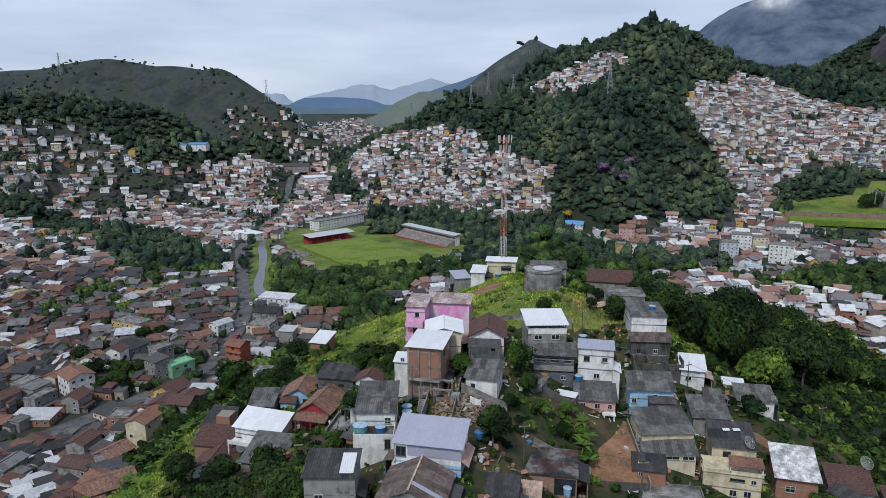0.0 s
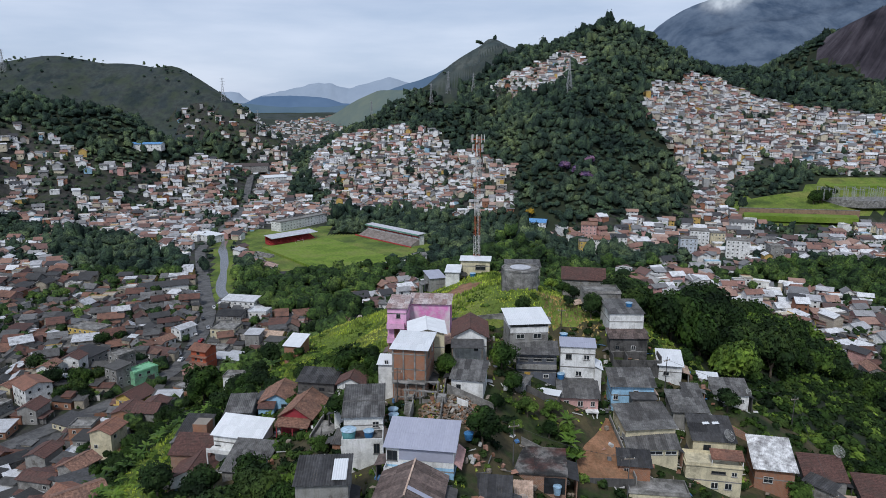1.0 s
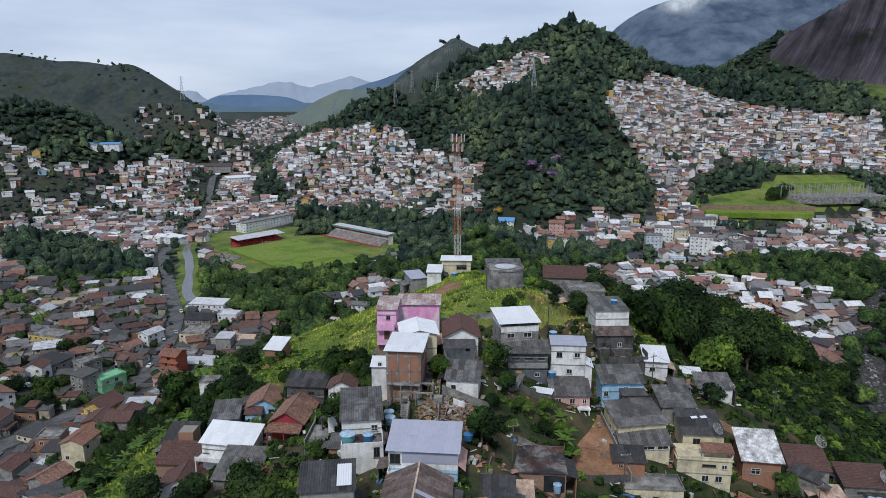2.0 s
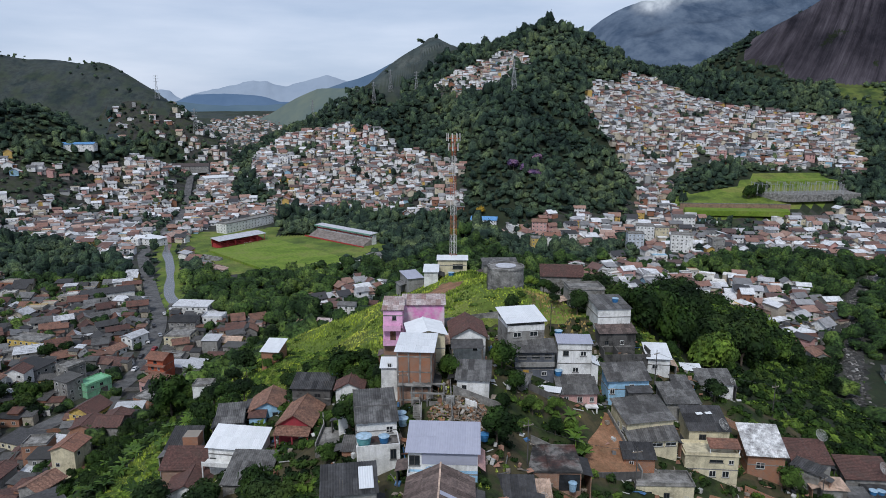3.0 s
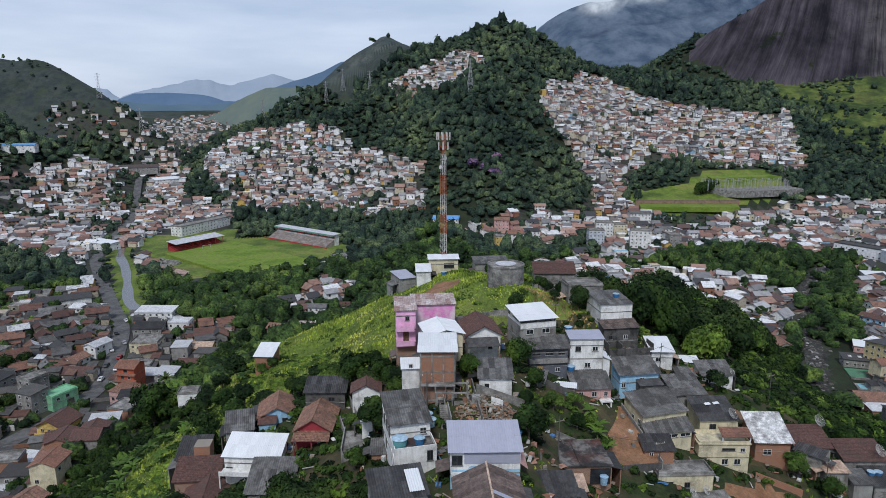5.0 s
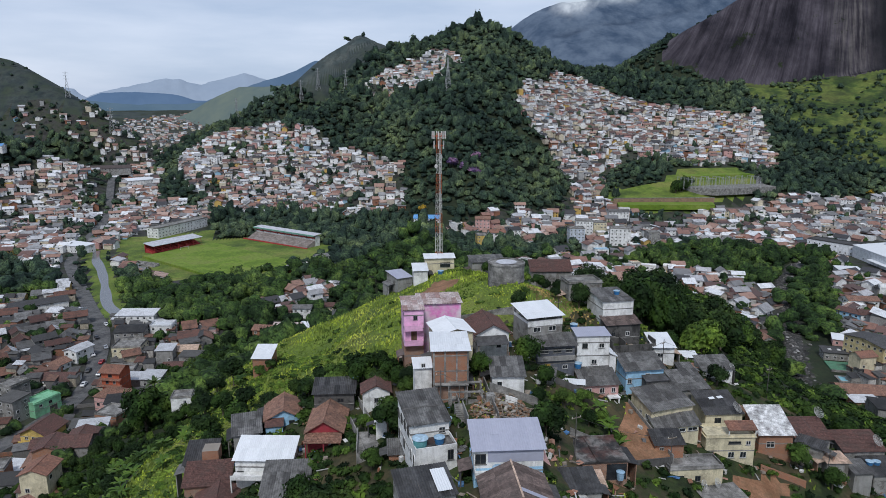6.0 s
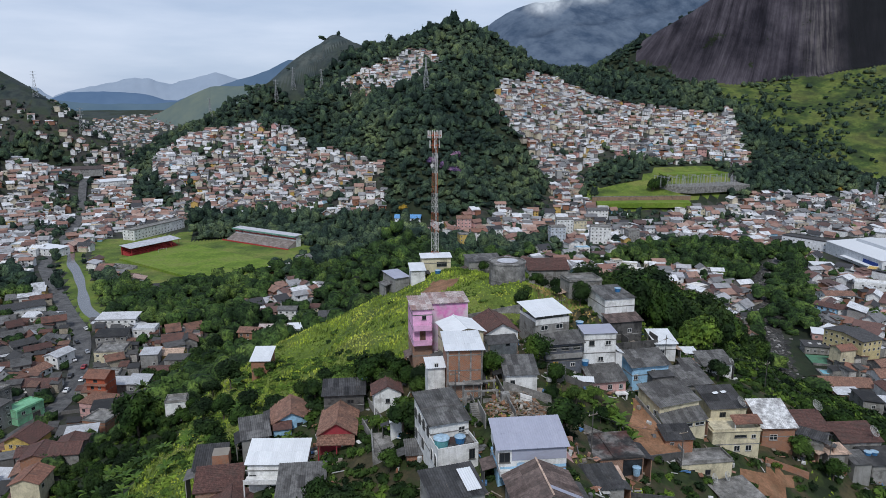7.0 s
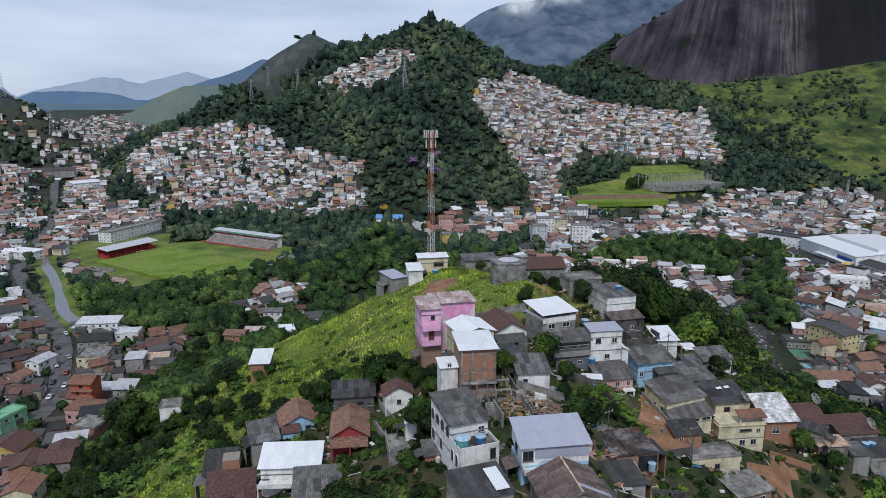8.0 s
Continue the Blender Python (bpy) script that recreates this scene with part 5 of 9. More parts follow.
def water_tank(p, r=0.75, h=0.95, mat=None, lid=None, label="round blue plastic water tank on a roof"):
    top = new("water_tank")
    top.matrix_basis = pose(p[0], p[1], p[2], 0, 0, 20)
    part_of(top, "drum", *lathe([(r * 0.78, 0), (r * 0.84, h * 0.35), (r * 0.86, h * 0.37), (r * 0.96, h * 0.95), (r * 1.02, h * 0.96), (r * 1.02, h)], 18), mat or tank_blue)
    part_of(top, "lid", *lathe([(r * 1.05, h + 0.004), (r * 1.05, h + 0.06), (r * 0.8, h + 0.12), (r * 0.25, h + 0.2), (r * 0.1, h + 0.21)], 18), lid or tank_pale)
    return tagged(top, label, "water tank", "water tanks")


def satellite_dish(p, r=0.9, yaw=20, tilt=48, label="grey mesh satellite dish on a short mast"):
    top = new("satellite_dish")
    top.matrix_basis = pose(p[0], p[1], p[2], 0, 0, yaw)
    m = pose(0, 0, 0.5 + r * 0.75, tilt, 0, 0)
    bowl = lambda q, a: m @ Vector((q * r * math.cos(a), q * r * math.sin(a), 0.3 * r * q * q))
    spokes = [2 * math.pi * k / 20 for k in range(20)]
    wires = [tube(bowl(q, a), bowl(q + 0.3, a), 0.016, 0.016, 4, False) for a in spokes for q in (0.1, 0.4, 0.7)]
    wires += [tube(bowl(q, a), bowl(q, b), 0.03 if q == 1.0 else 0.016, 0.03 if q == 1.0 else 0.016, 4, False) for q in (0.1, 0.25, 0.4, 0.55, 0.7, 0.85, 1.0) for a, b in zip(spokes, spokes[1:] + spokes[:1])]
    part_of(top, "dish", *join(*wires), dish_grey)
    part_of(top, "mast", *tube((0, 0, -0.05), (0, 0, 0.5 + r * 0.75), 0.045, 0.045, 8), frame_dark)
    arms = [tube(m @ Vector((r * 0.8 * math.cos(a), r * 0.8 * math.sin(a), r * 0.2)), m @ Vector((0, 0, r * 0.75)), 0.015, 0.015, 5) for a in (0.5, 2.6, 4.7)]
    part_of(top, "feed_arm", *join(*arms), frame_dark)
    part_of(top, "receiver", *placed(lathe([(0.05, r * 0.7), (0.09, r * 0.74), (0.09, r * 0.84), (0.04, r * 0.86)], 10), m), frame_white)
    return tagged(top, label, "satellite dish", "satellite dishes")


# ---- the hill's houses ----
h1 = house("white and light blue house with a grey-lilac metal roof", -1.6, 86.6, -12, 9.6, 5.6, 54.0, 60.1, "shed", 1.3, white_wall, lilac_roof, 0.35,
           [("f", -3.9, 4.7, 1.5, 1.5), ("r", 0.5, 4.6, 1.2, 1.2), ("l", 0, 4.6, 1.2, 1.2)], [], blue_wall, 3.3)
piece_on(h1, "panel", box(-2.9, -2.87, 4.2, 4.75, -2.8, 5.9), lilac_roof, "pale grey sheet cladding under the eaves")
piece_on(h1, "balcony", join(box(-4.8, -4.4, 2.75, -0.6, -2.8, 2.95), box(-4.8, -4.4, 2.95, -0.6, -4.28, 3.6), box(-4.8, -4.28, 2.95, -4.68, -2.82, 3.6)), white_wall)
piece_on(h1, "awning", slab([(4.8, -2.8, 4.2), (5.9, -2.8, 3.3), (5.9, 2.8, 3.3), (4.8, 2.8, 4.2)], 0.06), salmon_wall, "faded salmon side awning")
water_tank(house_spot(h1, -1.6, -3.6, 2.95), 0.75, 0.9, tank_pale, tank_pale, "pale blue water tank on a balcony")
h2 = house("tall white house with arched openings and grey sheet roof", -10.6, 98.8, 0.5, 6.0, 8.4, 52.8, 59.8, "shed", 1.3, white_wall, fibre_roof, 0.3,
           [("f", 1.9, 5.6, 1.0, 1.0)])
for u, z in ((-3.2, 5.6), (-1.1, 5.6), (1.0, 5.6), (3.1, 5.6), (-3.0, 2.2), (0.4, 2.2)):
    arch_on(h2, face_pose("l", 6.0, 8.4, u, z), 1.05, 1.7)
for u in (-5.2, -6.9):
    arch_on(h2, pose(-3.1, u, 2.9, 0, 0, -90), 1.0, 1.8)
for y0, y1 in ((-4.6, -0.35), (-0.25, 4.6)):
    q0, q1 = 7.0 + 1.3 * (y0 + 4.2) / 8.4, 7.0 + 1.3 * (y1 + 4.2) / 8.4
    for x in (-3.34, 3.22):
        piece_on(h2, "roof_edge", slab([(x, y0, q0 + 0.25), (x + 0.12, y0, q0 + 0.25), (x + 0.12, y1, q1 + 0.25), (x, y1, q1 + 0.25)], 0.3), dark_wall)
piece_on(h2, "roof_seam", slab([(-3.2, -0.45, 7.78), (3.2, -0.45, 7.78), (3.2, -0.15, 7.83), (-3.2, -0.15, 7.83)], 0.1), dark_wall)
piece_on(h2, "terrace_floor", box(-2.94, -7.84, 4.604, 2.94, -4.22, 4.66), black_slab)
piece_on(h2, "terrace", join(box(-3.1, -8.0, -3, 3.1, -4.21, 4.6), box(-3.1, -8.0, 4.6, -2.95, -4.2, 5.2), box(-2.95, -8.0, 4.6, 3.1, -7.85, 5.2), box(2.95, -7.85, 4.6, 3.1, -4.2, 5.2)), white_wall)
window_on(h2, face_pose("f", 6.2, 16.0, 2.1, 3.6), 0.9, 1.6, 1, frame_dark)
water_tank(house_spot(h2, -2.1, -6.6, 4.6), 1.15, 1.5, tank_teal, tank_pale, "large faded teal water tank on a terrace")
water_tank(house_spot(h2, 0.9, -6.2, 4.6), 0.8, 1.0, tank_blue, tank_pale, "round blue plastic water tank on a terrace")
h3 = house("low house with a blackened sheet roof and one white sheet", -15.0, 80.6, 0, 6.8, 5.6, 53.4, 58.8, "shed", 0.7, grey_wall, dark_roof, 0.3, [("f", -1.5, 2.4, 1.2, 1.0), ("l", 0, 2.4, 1.2, 1.0)], foot=5)
piece_on(h3, "roof_patch", placed(corrugated(1.9, 4.4, 6), pose(2.2, -2.4, 5.72, 7, 0, 0)), white_roof, "clean white metal sheet")
h4 = house("house with a brown gabled sheet roof", -3.6, 77.6, -11, 8.2, 8.0, 54.2, 57.6, "gable_y", 1.9, grey_wall, brown_roof, 0.4, [("l", 0, 1.8, 1.2, 1.0)])
piece_on(h4, "pale_sheet", slab([(0.15, -2.9, 5.5), (4.5, -2.9, 3.36), (4.5, -2.1, 3.36), (0.15, -2.1, 5.5)], 0.03), lilac_roof, "paler grey sheet across the slope")
piece_on(h4, "ridge_strip", box(-0.12, -4.4, 5.5, 0.12, 4.4, 5.56), tan_roof, "rust-orange ridge strip")
h5 = house("three-storey vivid pink house with small balconies", -5.0, 129.6, -8, 3.8, 7.4, 55.2, 67.3, "front", -0.5, pink_wall, pink_roof, 0.3,
           [("f", 0.3, 10.6, 0.8, 1.0), ("r", -1.5, 9.0, 0.7, 1.3)], [("f", 0, 5.6, 1.0, 2.2, brown_door)], old_brick, 4.8, 4)
for bz in (5.4, 8.4):
    piece_on(h5, "balcony", join(box(-1.9, -4.9, bz - 0.2, 1.6, -3.71, bz), box(-1.9, -4.9, bz, 1.6, -4.78, bz + 0.9), box(-1.9, -4.78, bz, -1.78, -3.71, bz + 0.9), box(1.48, -4.78, bz, 1.6, -3.71, bz + 0.9)), pink_wall)
h5b = house("faded pink and white house wing with loose roof sheets", 1.6, 133.8, -8, 8.6, 6.0, 56.5, 66.6, "shed", 0.4, pale_pink_wall, pink_roof, 0.3, [], foot=4, bands=False)
water_tank(house_spot(h5b, 5.8, -3.4, 4.0), 0.7, 0.9)
h6 = house("unplastered brick house with a white metal roof", -2.4, 112.0, -13, 6.0, 8.0, 56.2, 65.4, "shed", 0.25, raw_brick, white_roof, 0.45,
           [("r", -1.5, 7.6, 0.9, 1.1), ("r", 1.8, 7.6, 0.9, 1.1)], [], old_brick, 3.6, 4)
for px in (-2.9, -1.0, 1.0, 2.9):
    piece_on(h6, "pillar", box(px - 0.14, -4.14, 3.0, px + 0.14, -4.01, 9.1), concrete)
piece_on(h6, "scaffold", join(*[tube((px, -4.9, -2.5), (px, -4.9, 3.4), 0.1, 0.09, 6) for px in (-2.4, -0.4, 1.4, 2.8)], box(-2.8, -5.1, 3.3, 3.0, -4.1, 3.45), box(-2.6, -5.0, 0.6, 3.0, -4.8, 0.8)), concrete, "bare concrete props under the house")
h6c = house("white gabled roof annex of the brick house", 0.2, 120.2, 0, 6.4, 7.4, 57.0, 65.2, "gable_y", 0.9, cream_wall, white_roof, 0.4, [("r", 0, 6.5, 0.9, 1.1), ("r", -2.2, 3, 0.9, 1.1)])
h6b = house("small white hut with a white sheet roof", -7.1, 113.0, -8, 3.0, 3.2, 57.6, 61.4, "shed", 0.5, white_wall, white_roof, 0.25, [("f", 0, 4.2, 0.7, 0.8)], category="hut")
h7 = house("low house with a brown clay tile roof", 9.0, 124.2, -6, 6.4, 9.0, 58.6, 63.4, "gable_y", 1.7, white_wall, dark_tiles, 0.5, [("f", 1.2, 2.4, 0.8, 1.0), ("l", 1, 2.4, 0.9, 1.0)])
piece_on(h7, "porch_roof", slab([(-3.6, -7.2, 3.4), (2.6, -7.2, 3.4), (2.6, -4.55, 4.3), (-3.6, -4.55, 4.3)], 0.08), dark_roof, "dark sheet porch roof")
piece_on(h7, "porch_post", join(box(-3.4, -7.1, -2, -3.2, -6.9, 3.3), box(2.2, -7.1, -2, 2.4, -6.9, 3.3)), timber)
h8 = house("whitewashed hut with a grey sheet roof", 7.4, 109.4, -15, 5.6, 5.4, 57.0, 60.2, "shed", 1.2, white_wall, fibre_roof, 0.35, [("f", -1.5, 1.7, 0.8, 0.8)])
h9 = house("tall grey house with a white metal roof over its terrace", 20.4, 125.6, 2, 7.6, 7.0, 55.3, 63.6, "none", 0, grey_wall, white_roof, 0.3, [("f", -1.8, 7.0, 1.6, 1.0), ("f", 1.6, 7.0, 1.6, 1.0)])
sheet_slope(h9, (-4.3, -4.0, 9.6), (4.2, -4.0, 9.6), (0, 8.0, 0.9), white_roof, random.Random(3))
piece_on(h9, "terrace_post", join(*[box(px - 0.12, py - 0.12, 8.3, px + 0.12, py + 0.12, 9.7) for px in (-3.6, 0, 3.6) for py in (-3.3, 3.3)]), concrete)
piece_on(h9, "parapet", join(box(-3.8, -3.56, 7.7, 3.8, -3.5, 8.9), box(-3.8, -3.5, 8.3, -3.7, 3.5, 8.9), box(3.7, -3.5, 8.3, 3.8, 3.5, 8.9)), white_wall)
h10 = house("slate-grey house front with a yellow door and sheet porch", 21.6, 120.2, -8, 7.6, 3.6, 53.6, 60.1, "shed", 0.9, slate_wall, fibre_roof, 0.5,
            [("f", 1.9, 1.9, 1.0, 0.8), ("f", -2.4, 5.4, 1.6, 0.9), ("f", 0.2, 5.4, 1.6, 0.9), ("f", 2.6, 5.4, 1.4, 0.9)], [("f", -1.7, 0.5, 1.1, 2.2, yellow_door)], None, 0, 3)
piece_on(h10, "balcony", box(-3.85, -2.3, 3.4, 3.85, -1.82, 4.3), grey_wall)
h11 = house("white two-storey house with small dark windows", 29.8, 120.4, -12, 6.6, 4.2, 51.6, 61.2, "shed", 0.3, white_wall, lilac_roof, 0.2,
            [("f", -1.7, 7.6, 1.1, 1.0), ("f", 1.7, 7.6, 1.1, 1.0), ("f", 0.3, 4.2, 1.1, 1.0), ("r", 0, 7.4, 0.9, 1.0)], [])
piece_on(h11, "side_annex", box(3.31, -2.6, -2, 4.6, 1.6, 5.6), white_wall)
piece_on(h11, "annex_roof", slab([(3.31, -2.9, 6.2), (4.9, -2.9, 5.5), (4.9, 1.9, 5.5), (3.31, 1.9, 6.2)], 0.08), white_roof)
water_tank(house_spot(h11, -2.6, 3.4, 9.4), 0.8, 0.9)
h12 = house("salmon pink house with a grey sheet roof", 28.8, 115.4, -8, 7.2, 4.6, 49.4, 53.3, "shed", 1.4, salmon_wall, fibre_roof, 0.4,
            [("f", -2.3, 2.6, 1.0, 1.1), ("f", 0.3, 2.6, 1.0, 1.1), ("f", 2.6, 2.6, 0.8, 1.0)], [], None, 0, 4)
piece_on(h12, "porch", join(box(1.4, -3.6, -2.0, 1.65, -3.35, 1.5), box(3.2, -3.6, -2.0, 3.45, -3.35, 1.5), box(1.2, -3.7, 1.4, 3.6, -2.31, 1.6)), white_wall)
water_tank(house_spot(h12, -3.0, 2.7, 5.4), 0.8, 1.0)
h13 = house("white house with a mouldy concrete roof", 45.0, 139.4, -5, 7.4, 9.0, 55.0, 62.4, "shed", 0.5, white_wall, fibre_roof, 0.25, [("r", 0, 5, 1, 1)])
water_tank(house_spot(h13, 1.4, -0.4, 7.7), 0.75, 0.9)
h13b = house("old house with flat slab roof beside trees", 43.5, 151.0, -6, 8.6, 6.0, 57.5, 63.2, "flat", 0, grey_wall, concrete, 0.2, [("f", -2, 4.2, 1, 1)])
h14 = house("burnt-looking dark house with a brown sheet roof", 44.3, 133.2, -6, 8.0, 3.6, 52.2, 58.0, "shed", 0.8, dark_wall, brown_roof, 0.3,
            [("f", -2.4, 3.6, 0.9, 1.0), ("f", 1.0, 3.6, 0.9, 1.0)])
piece_on(h14, "yard_wall", join(box(-4, -5.4, -2, 6.2, -5.2, 2.2), box(-4, -5.2, -2, -3.8, -1.81, 3.2), box(6.0, -5.2, -2, 6.2, -1.81, 3.0), box(-1, -5.1, -2, -0.8, -1.81, 3)), dark_wall)
h15 = house("small white house with a white metal roof", 52.4, 129.4, -16, 4.6, 6.2, 49.4, 53.6, "shed", 1.0, white_wall, white_roof, 0.4, [("f", -0.8, 2.4, 1.2, 1.0)])
h16 = house("light blue house with a grey sheet roof", 39.8, 117.6, -6, 8.0, 4.6, 49.6, 54.3, "shed", 1.4, blue_wall, fibre_roof, 0.45, [("f", -3.2, 2.4, 0.9, 1.2), ("f", 0.6, 3.4, 1.0, 0.7)])
piece_on(h16, "front_annex", box(-0.6, -4.3, -3, 4.0, -2.31, 2.9), dark_wall)
piece_on(h16, "annex_roof", slab([(-0.8, -4.6, 3.0), (4.2, -4.6, 3.0), (4.2, -2.31, 3.5), (-0.8, -2.31, 3.5)], 0.07), dark_roof)
h17 = house("big cream house with two grey sheet roofs", 39.7, 109.4, 2, 9.2, 6.6, 44.8, 50.2, "shed", 1.5, cream_wall, fibre_roof, 0.35,
            [("l", 0, 3.6, 0.8, 1.1), ("l", 2, 3.6, 0.8, 1.1)])
h17b = house("glazed front porch with a grey sheet roof", 39.6, 104.9, -3, 9.0, 2.2, 44.2, 47.7, "shed", 1.1, cream_wall, fibre_roof, 0.35,
             [("f", -2.6, 2.5, 2.6, 0.7), ("f", 0.4, 2.5, 2.6, 0.7), ("f", 3.2, 2.5, 2.0, 0.7)], category="porch")
h18 = house("plain grey shed with a sheet roof", 51.6, 118.0, -8, 6.6, 6.4, 45.0, 48.8, "shed", 1.4, grey_wall, fibre_roof, 0.35)
h19 = house("flat-roofed upper storey with patched black sheets", 52.6, 109.6, -12, 7.4, 6.6, 41.2, 47.2, "shed", 1.6, cream_wall, dark_roof, 0.3, [("f", -1.2, 4.6, 1.3, 1.1)])
for px, py in ((-0.6, 0.6), (1.2, 0.8)):
    piece_on(h19, "roof_patch", placed(corrugated(1.3, 0.7, 4), pose(px, py, 7.15 + 0.24 * py, 13, 0, 14)), white_roof)
h19f = house("cream two-storey house front with barred windows", 50.2, 103.6, -14, 9.4, 4.6, 39.6, 45.0, "flat", 0, cream_wall, cream_wall, 0.1,
             [("f", -3.4, 2.3, 0.6, 0.6), ("f", 0.8, 4.4, 2.4, 0.5), ("f", 0.3, 1.9, 1.2, 1.2), ("f", 2.6, 1.9, 1.2, 1.2), ("f", 3.4, 4.3, 0.9, 0.8)], [], foot=4)
tile_slope(h19f, (-0.6, -2.5, 7.0), (4.9, -2.5, 7.0), (0, 2.4, 0.8), red_tiles, random.Random(5), "tile_canopy")
piece_on(h19f, "canopy_post", join(box(-0.5, -2.3, 5.5, -0.35, -2.15, 7.0), box(4.6, -2.3, 5.5, 4.75, -2.15, 7.0)), white_wall)
satellite_dish(house_spot(h19, 2.2, -3.4, 5.9), 1.1, 30)
h20 = house("open brick house under a peeling white roof", 62.9, 106.4, -16, 6.6, 6.6, 38.2, 43.1, "shed", 2.4, raw_brick, rusty_white_roof, 0.5, [("f", -1, 2.6, 1.6, 1.2)])
h21 = house("house with a dull red clay tile roof", 73.6, 107.2, -14, 7.0, 5.0, 35.4, 39.6, "shed", 2.0, grey_wall, dark_tiles, 0.4, [("f", 1.5, 2.4, 1.2, 1.0)])
satellite_dish(house_spot(h21, 3.2, 2.2, 6.1), 1.2, 10)
h22 = house("low house with dark red tiles and black sheets", 83.5, 104.0, -14, 8.6, 5.2, 33.0, 37.2, "shed", 1.6, grey_wall, dark_tiles, 0.4, [("f", 0, 2.2, 1.2, 1.0)])
satellite_dish(house_spot(h22, 2.6, -2.0, 4.6), 1.2, 15)
h22b = house("shed with a slack black sheet roof", 84.0, 98.0, -14, 7.0, 5.0, 31.0, 35.2, "shed", 0.8, grey_wall, dark_roof, 0.4)
for px in (-2.6, -1.2):
    water_tank(house_spot(h22b, px, 0.4, 4.7), 0.75, 0.7, tank_blue, tank_pale)
h23 = house("roofless brick shell with a mouldy concrete slab", 16.4, 94.4, -11, 9.6, 7.4, 48.0, 51.2, "none", 0, old_brick, black_slab, 0.1, [("f", -2, 1.4, 1.4, 1.0)], foot=4)
piece_on(h23, "roof_slab", box(-5.0, -3.9, 3.204, 5.0, 3.9, 3.45), black_slab, "stained mouldy concrete slab")
piece_on(h23, "low_curb", join(box(-5.0, 3.7, 3.454, 5.0, 3.9, 3.8), box(-0.2, -3.9, 3.454, 0.0, 3.7, 3.6)), black_slab)
# dark plate on the solid wall stands for a bay's shaded inside
piece_on(h23, "open_bay", box(1.4, -3.8, 0.2, 4.6, -3.71, 2.9), dark_opening)
water_tank(house_spot(h23, 3.4, -4.4, 0.6), 0.65, 1.3, tank_pale, tank_pale, "pale blue barrel beside a brick wall")
h24 = house("brick lean-to with a tan sheet roof", 11.4, 87.6, -11, 6.0, 3.0, 48.2, 50.6, "shed", 0.6, old_brick, tan_roof, 0.3, category="lean-to")
satellite_dish(house_spot(h24, 1.8, -2.2, 1.2), 0.9, 30, 60)
h24b = house("dark sheet-roofed shed beside rubble", 7.2, 82.6, -11, 6.4, 5.0, 50.6, 54.2, "shed", 0.5, grey_wall, dark_roof, 0.3, category="shed")
h25 = house("small brick house with a dark sheet roof", 34.8, 100.4, -12, 5.2, 3.2, 44.0, 47.3, "shed", 1.0, raw_brick, dark_roof, 0.3, [("f", -1.4, 2.4, 0.8, 0.8)])
h25b = house("cream house with a whitish flat roof", 37.6, 96.6, -11, 9.6, 4.0, 40.6, 44.4, "flat", 0, cream_wall, concrete, 0.1, [("f", -2.6, 2.2, 0.9, 0.9), ("f", 0.3, 2.0, 1.0, 1.0)], [("f", -4.0, 0.2, 0.9, 2.2, frame_dark)], foot=5)
h26 = house("half-built concrete hut with open brick windows", 39.5, 90.0, -2, 7.0, 5.0, 38.0, 41.2, "shed", 0.6, old_brick, concrete, 0.4, [("f", -1.2, 1.9, 1.2, 0.9), ("f", 1.6, 1.9, 1.2, 0.9)], foot=5)
for px in (-2.4, 0.2):
    satellite_dish(house_spot(h26, px, 2.6, 3.5), 0.8, 25, 65, "old satellite dish dumped on a roof")
h27 = house("long white building with a bright white metal roof", -34.3, 115.2, -17, 9.6, 4.6, 43.2, 47.4, "shed", 1.5, white_wall, white_roof, 0.4, [("f", -4, 1.5, 1.2, 1.0)])
piece_on(h27, "porch", join(box(-5.0, -4.6, 1.6, 0.5, -2.31, 1.75), box(-5.0, -4.6, -2, -4.8, -4.4, 1.6), box(-5.0, -4.6, 1.75, 0.5, -4.5, 2.4)), white_wall)
h28 = house("long house with a dark grey sheet roof", -31.4, 107.4, -12, 7.2, 7.0, 43.0, 45.6, "shed", 1.9, grey_wall, fibre_roof, 0.35)
h29 = house("open shed with a grey sheet roof", -37.8, 128.4, 2, 5.0, 6.4, 42.2, 46.2, "shed", 1.0, grey_wall, fibre_roof, 0.3, category="shed")
h30 = house("light blue house with a weathered clay tile gable", -30.6, 133.4, -4, 7.2, 7.6, 43.4, 46.2, "gable_y", 1.9, blue_wall, clay_tiles, 0.5, [("f", 1.5, 1.8, 1.1, 1.1)])
piece_on(h30, "front_annex", box(-3.4, -5.6, -2, -0.2, -3.81, 2.2), blue_wall)
piece_on(h30, "annex_roof", slab([(-3.6, -5.9, 2.3), (0.0, -5.9, 2.3), (0.0, -3.8, 3.1), (-3.6, -3.8, 3.1)], 0.08), dark_tiles)
h31 = house("dark red house with a weathered clay tile gable", -23.4, 119.0, -14, 6.0, 8.8, 46.4, 50.2, "gable_y", 1.9, red_wall, clay_tiles, 0.5, [("r", 0, 2.2, 1.0, 1.0)], [("f", 1.2, 0.3, 0.9, 2.1, frame_white)])
tile_slope(h31, (-3.3, -6.6, 2.7), (3.2, -6.6, 2.7), (0, 2.5, 0.9), clay_tiles, random.Random(8), "porch_roof")
piece_on(h31, "porch_post", join(box(-3.1, -6.4, -2, -2.9, -6.2, 2.7), box(2.8, -6.4, -2, 3.0, -6.2, 2.7), box(0, -6.4, -2, 0.2, -6.2, 2.7)), red_wall)
h32 = house("dark house with a sooty sheet roof", -21.2, 125.4, -12, 7.4, 4.6, 48.4, 53.3, "shed", 0.9, dark_wall, dark_roof, 0.4, [("f", 1.2, 3.4, 1.2, 0.8)])
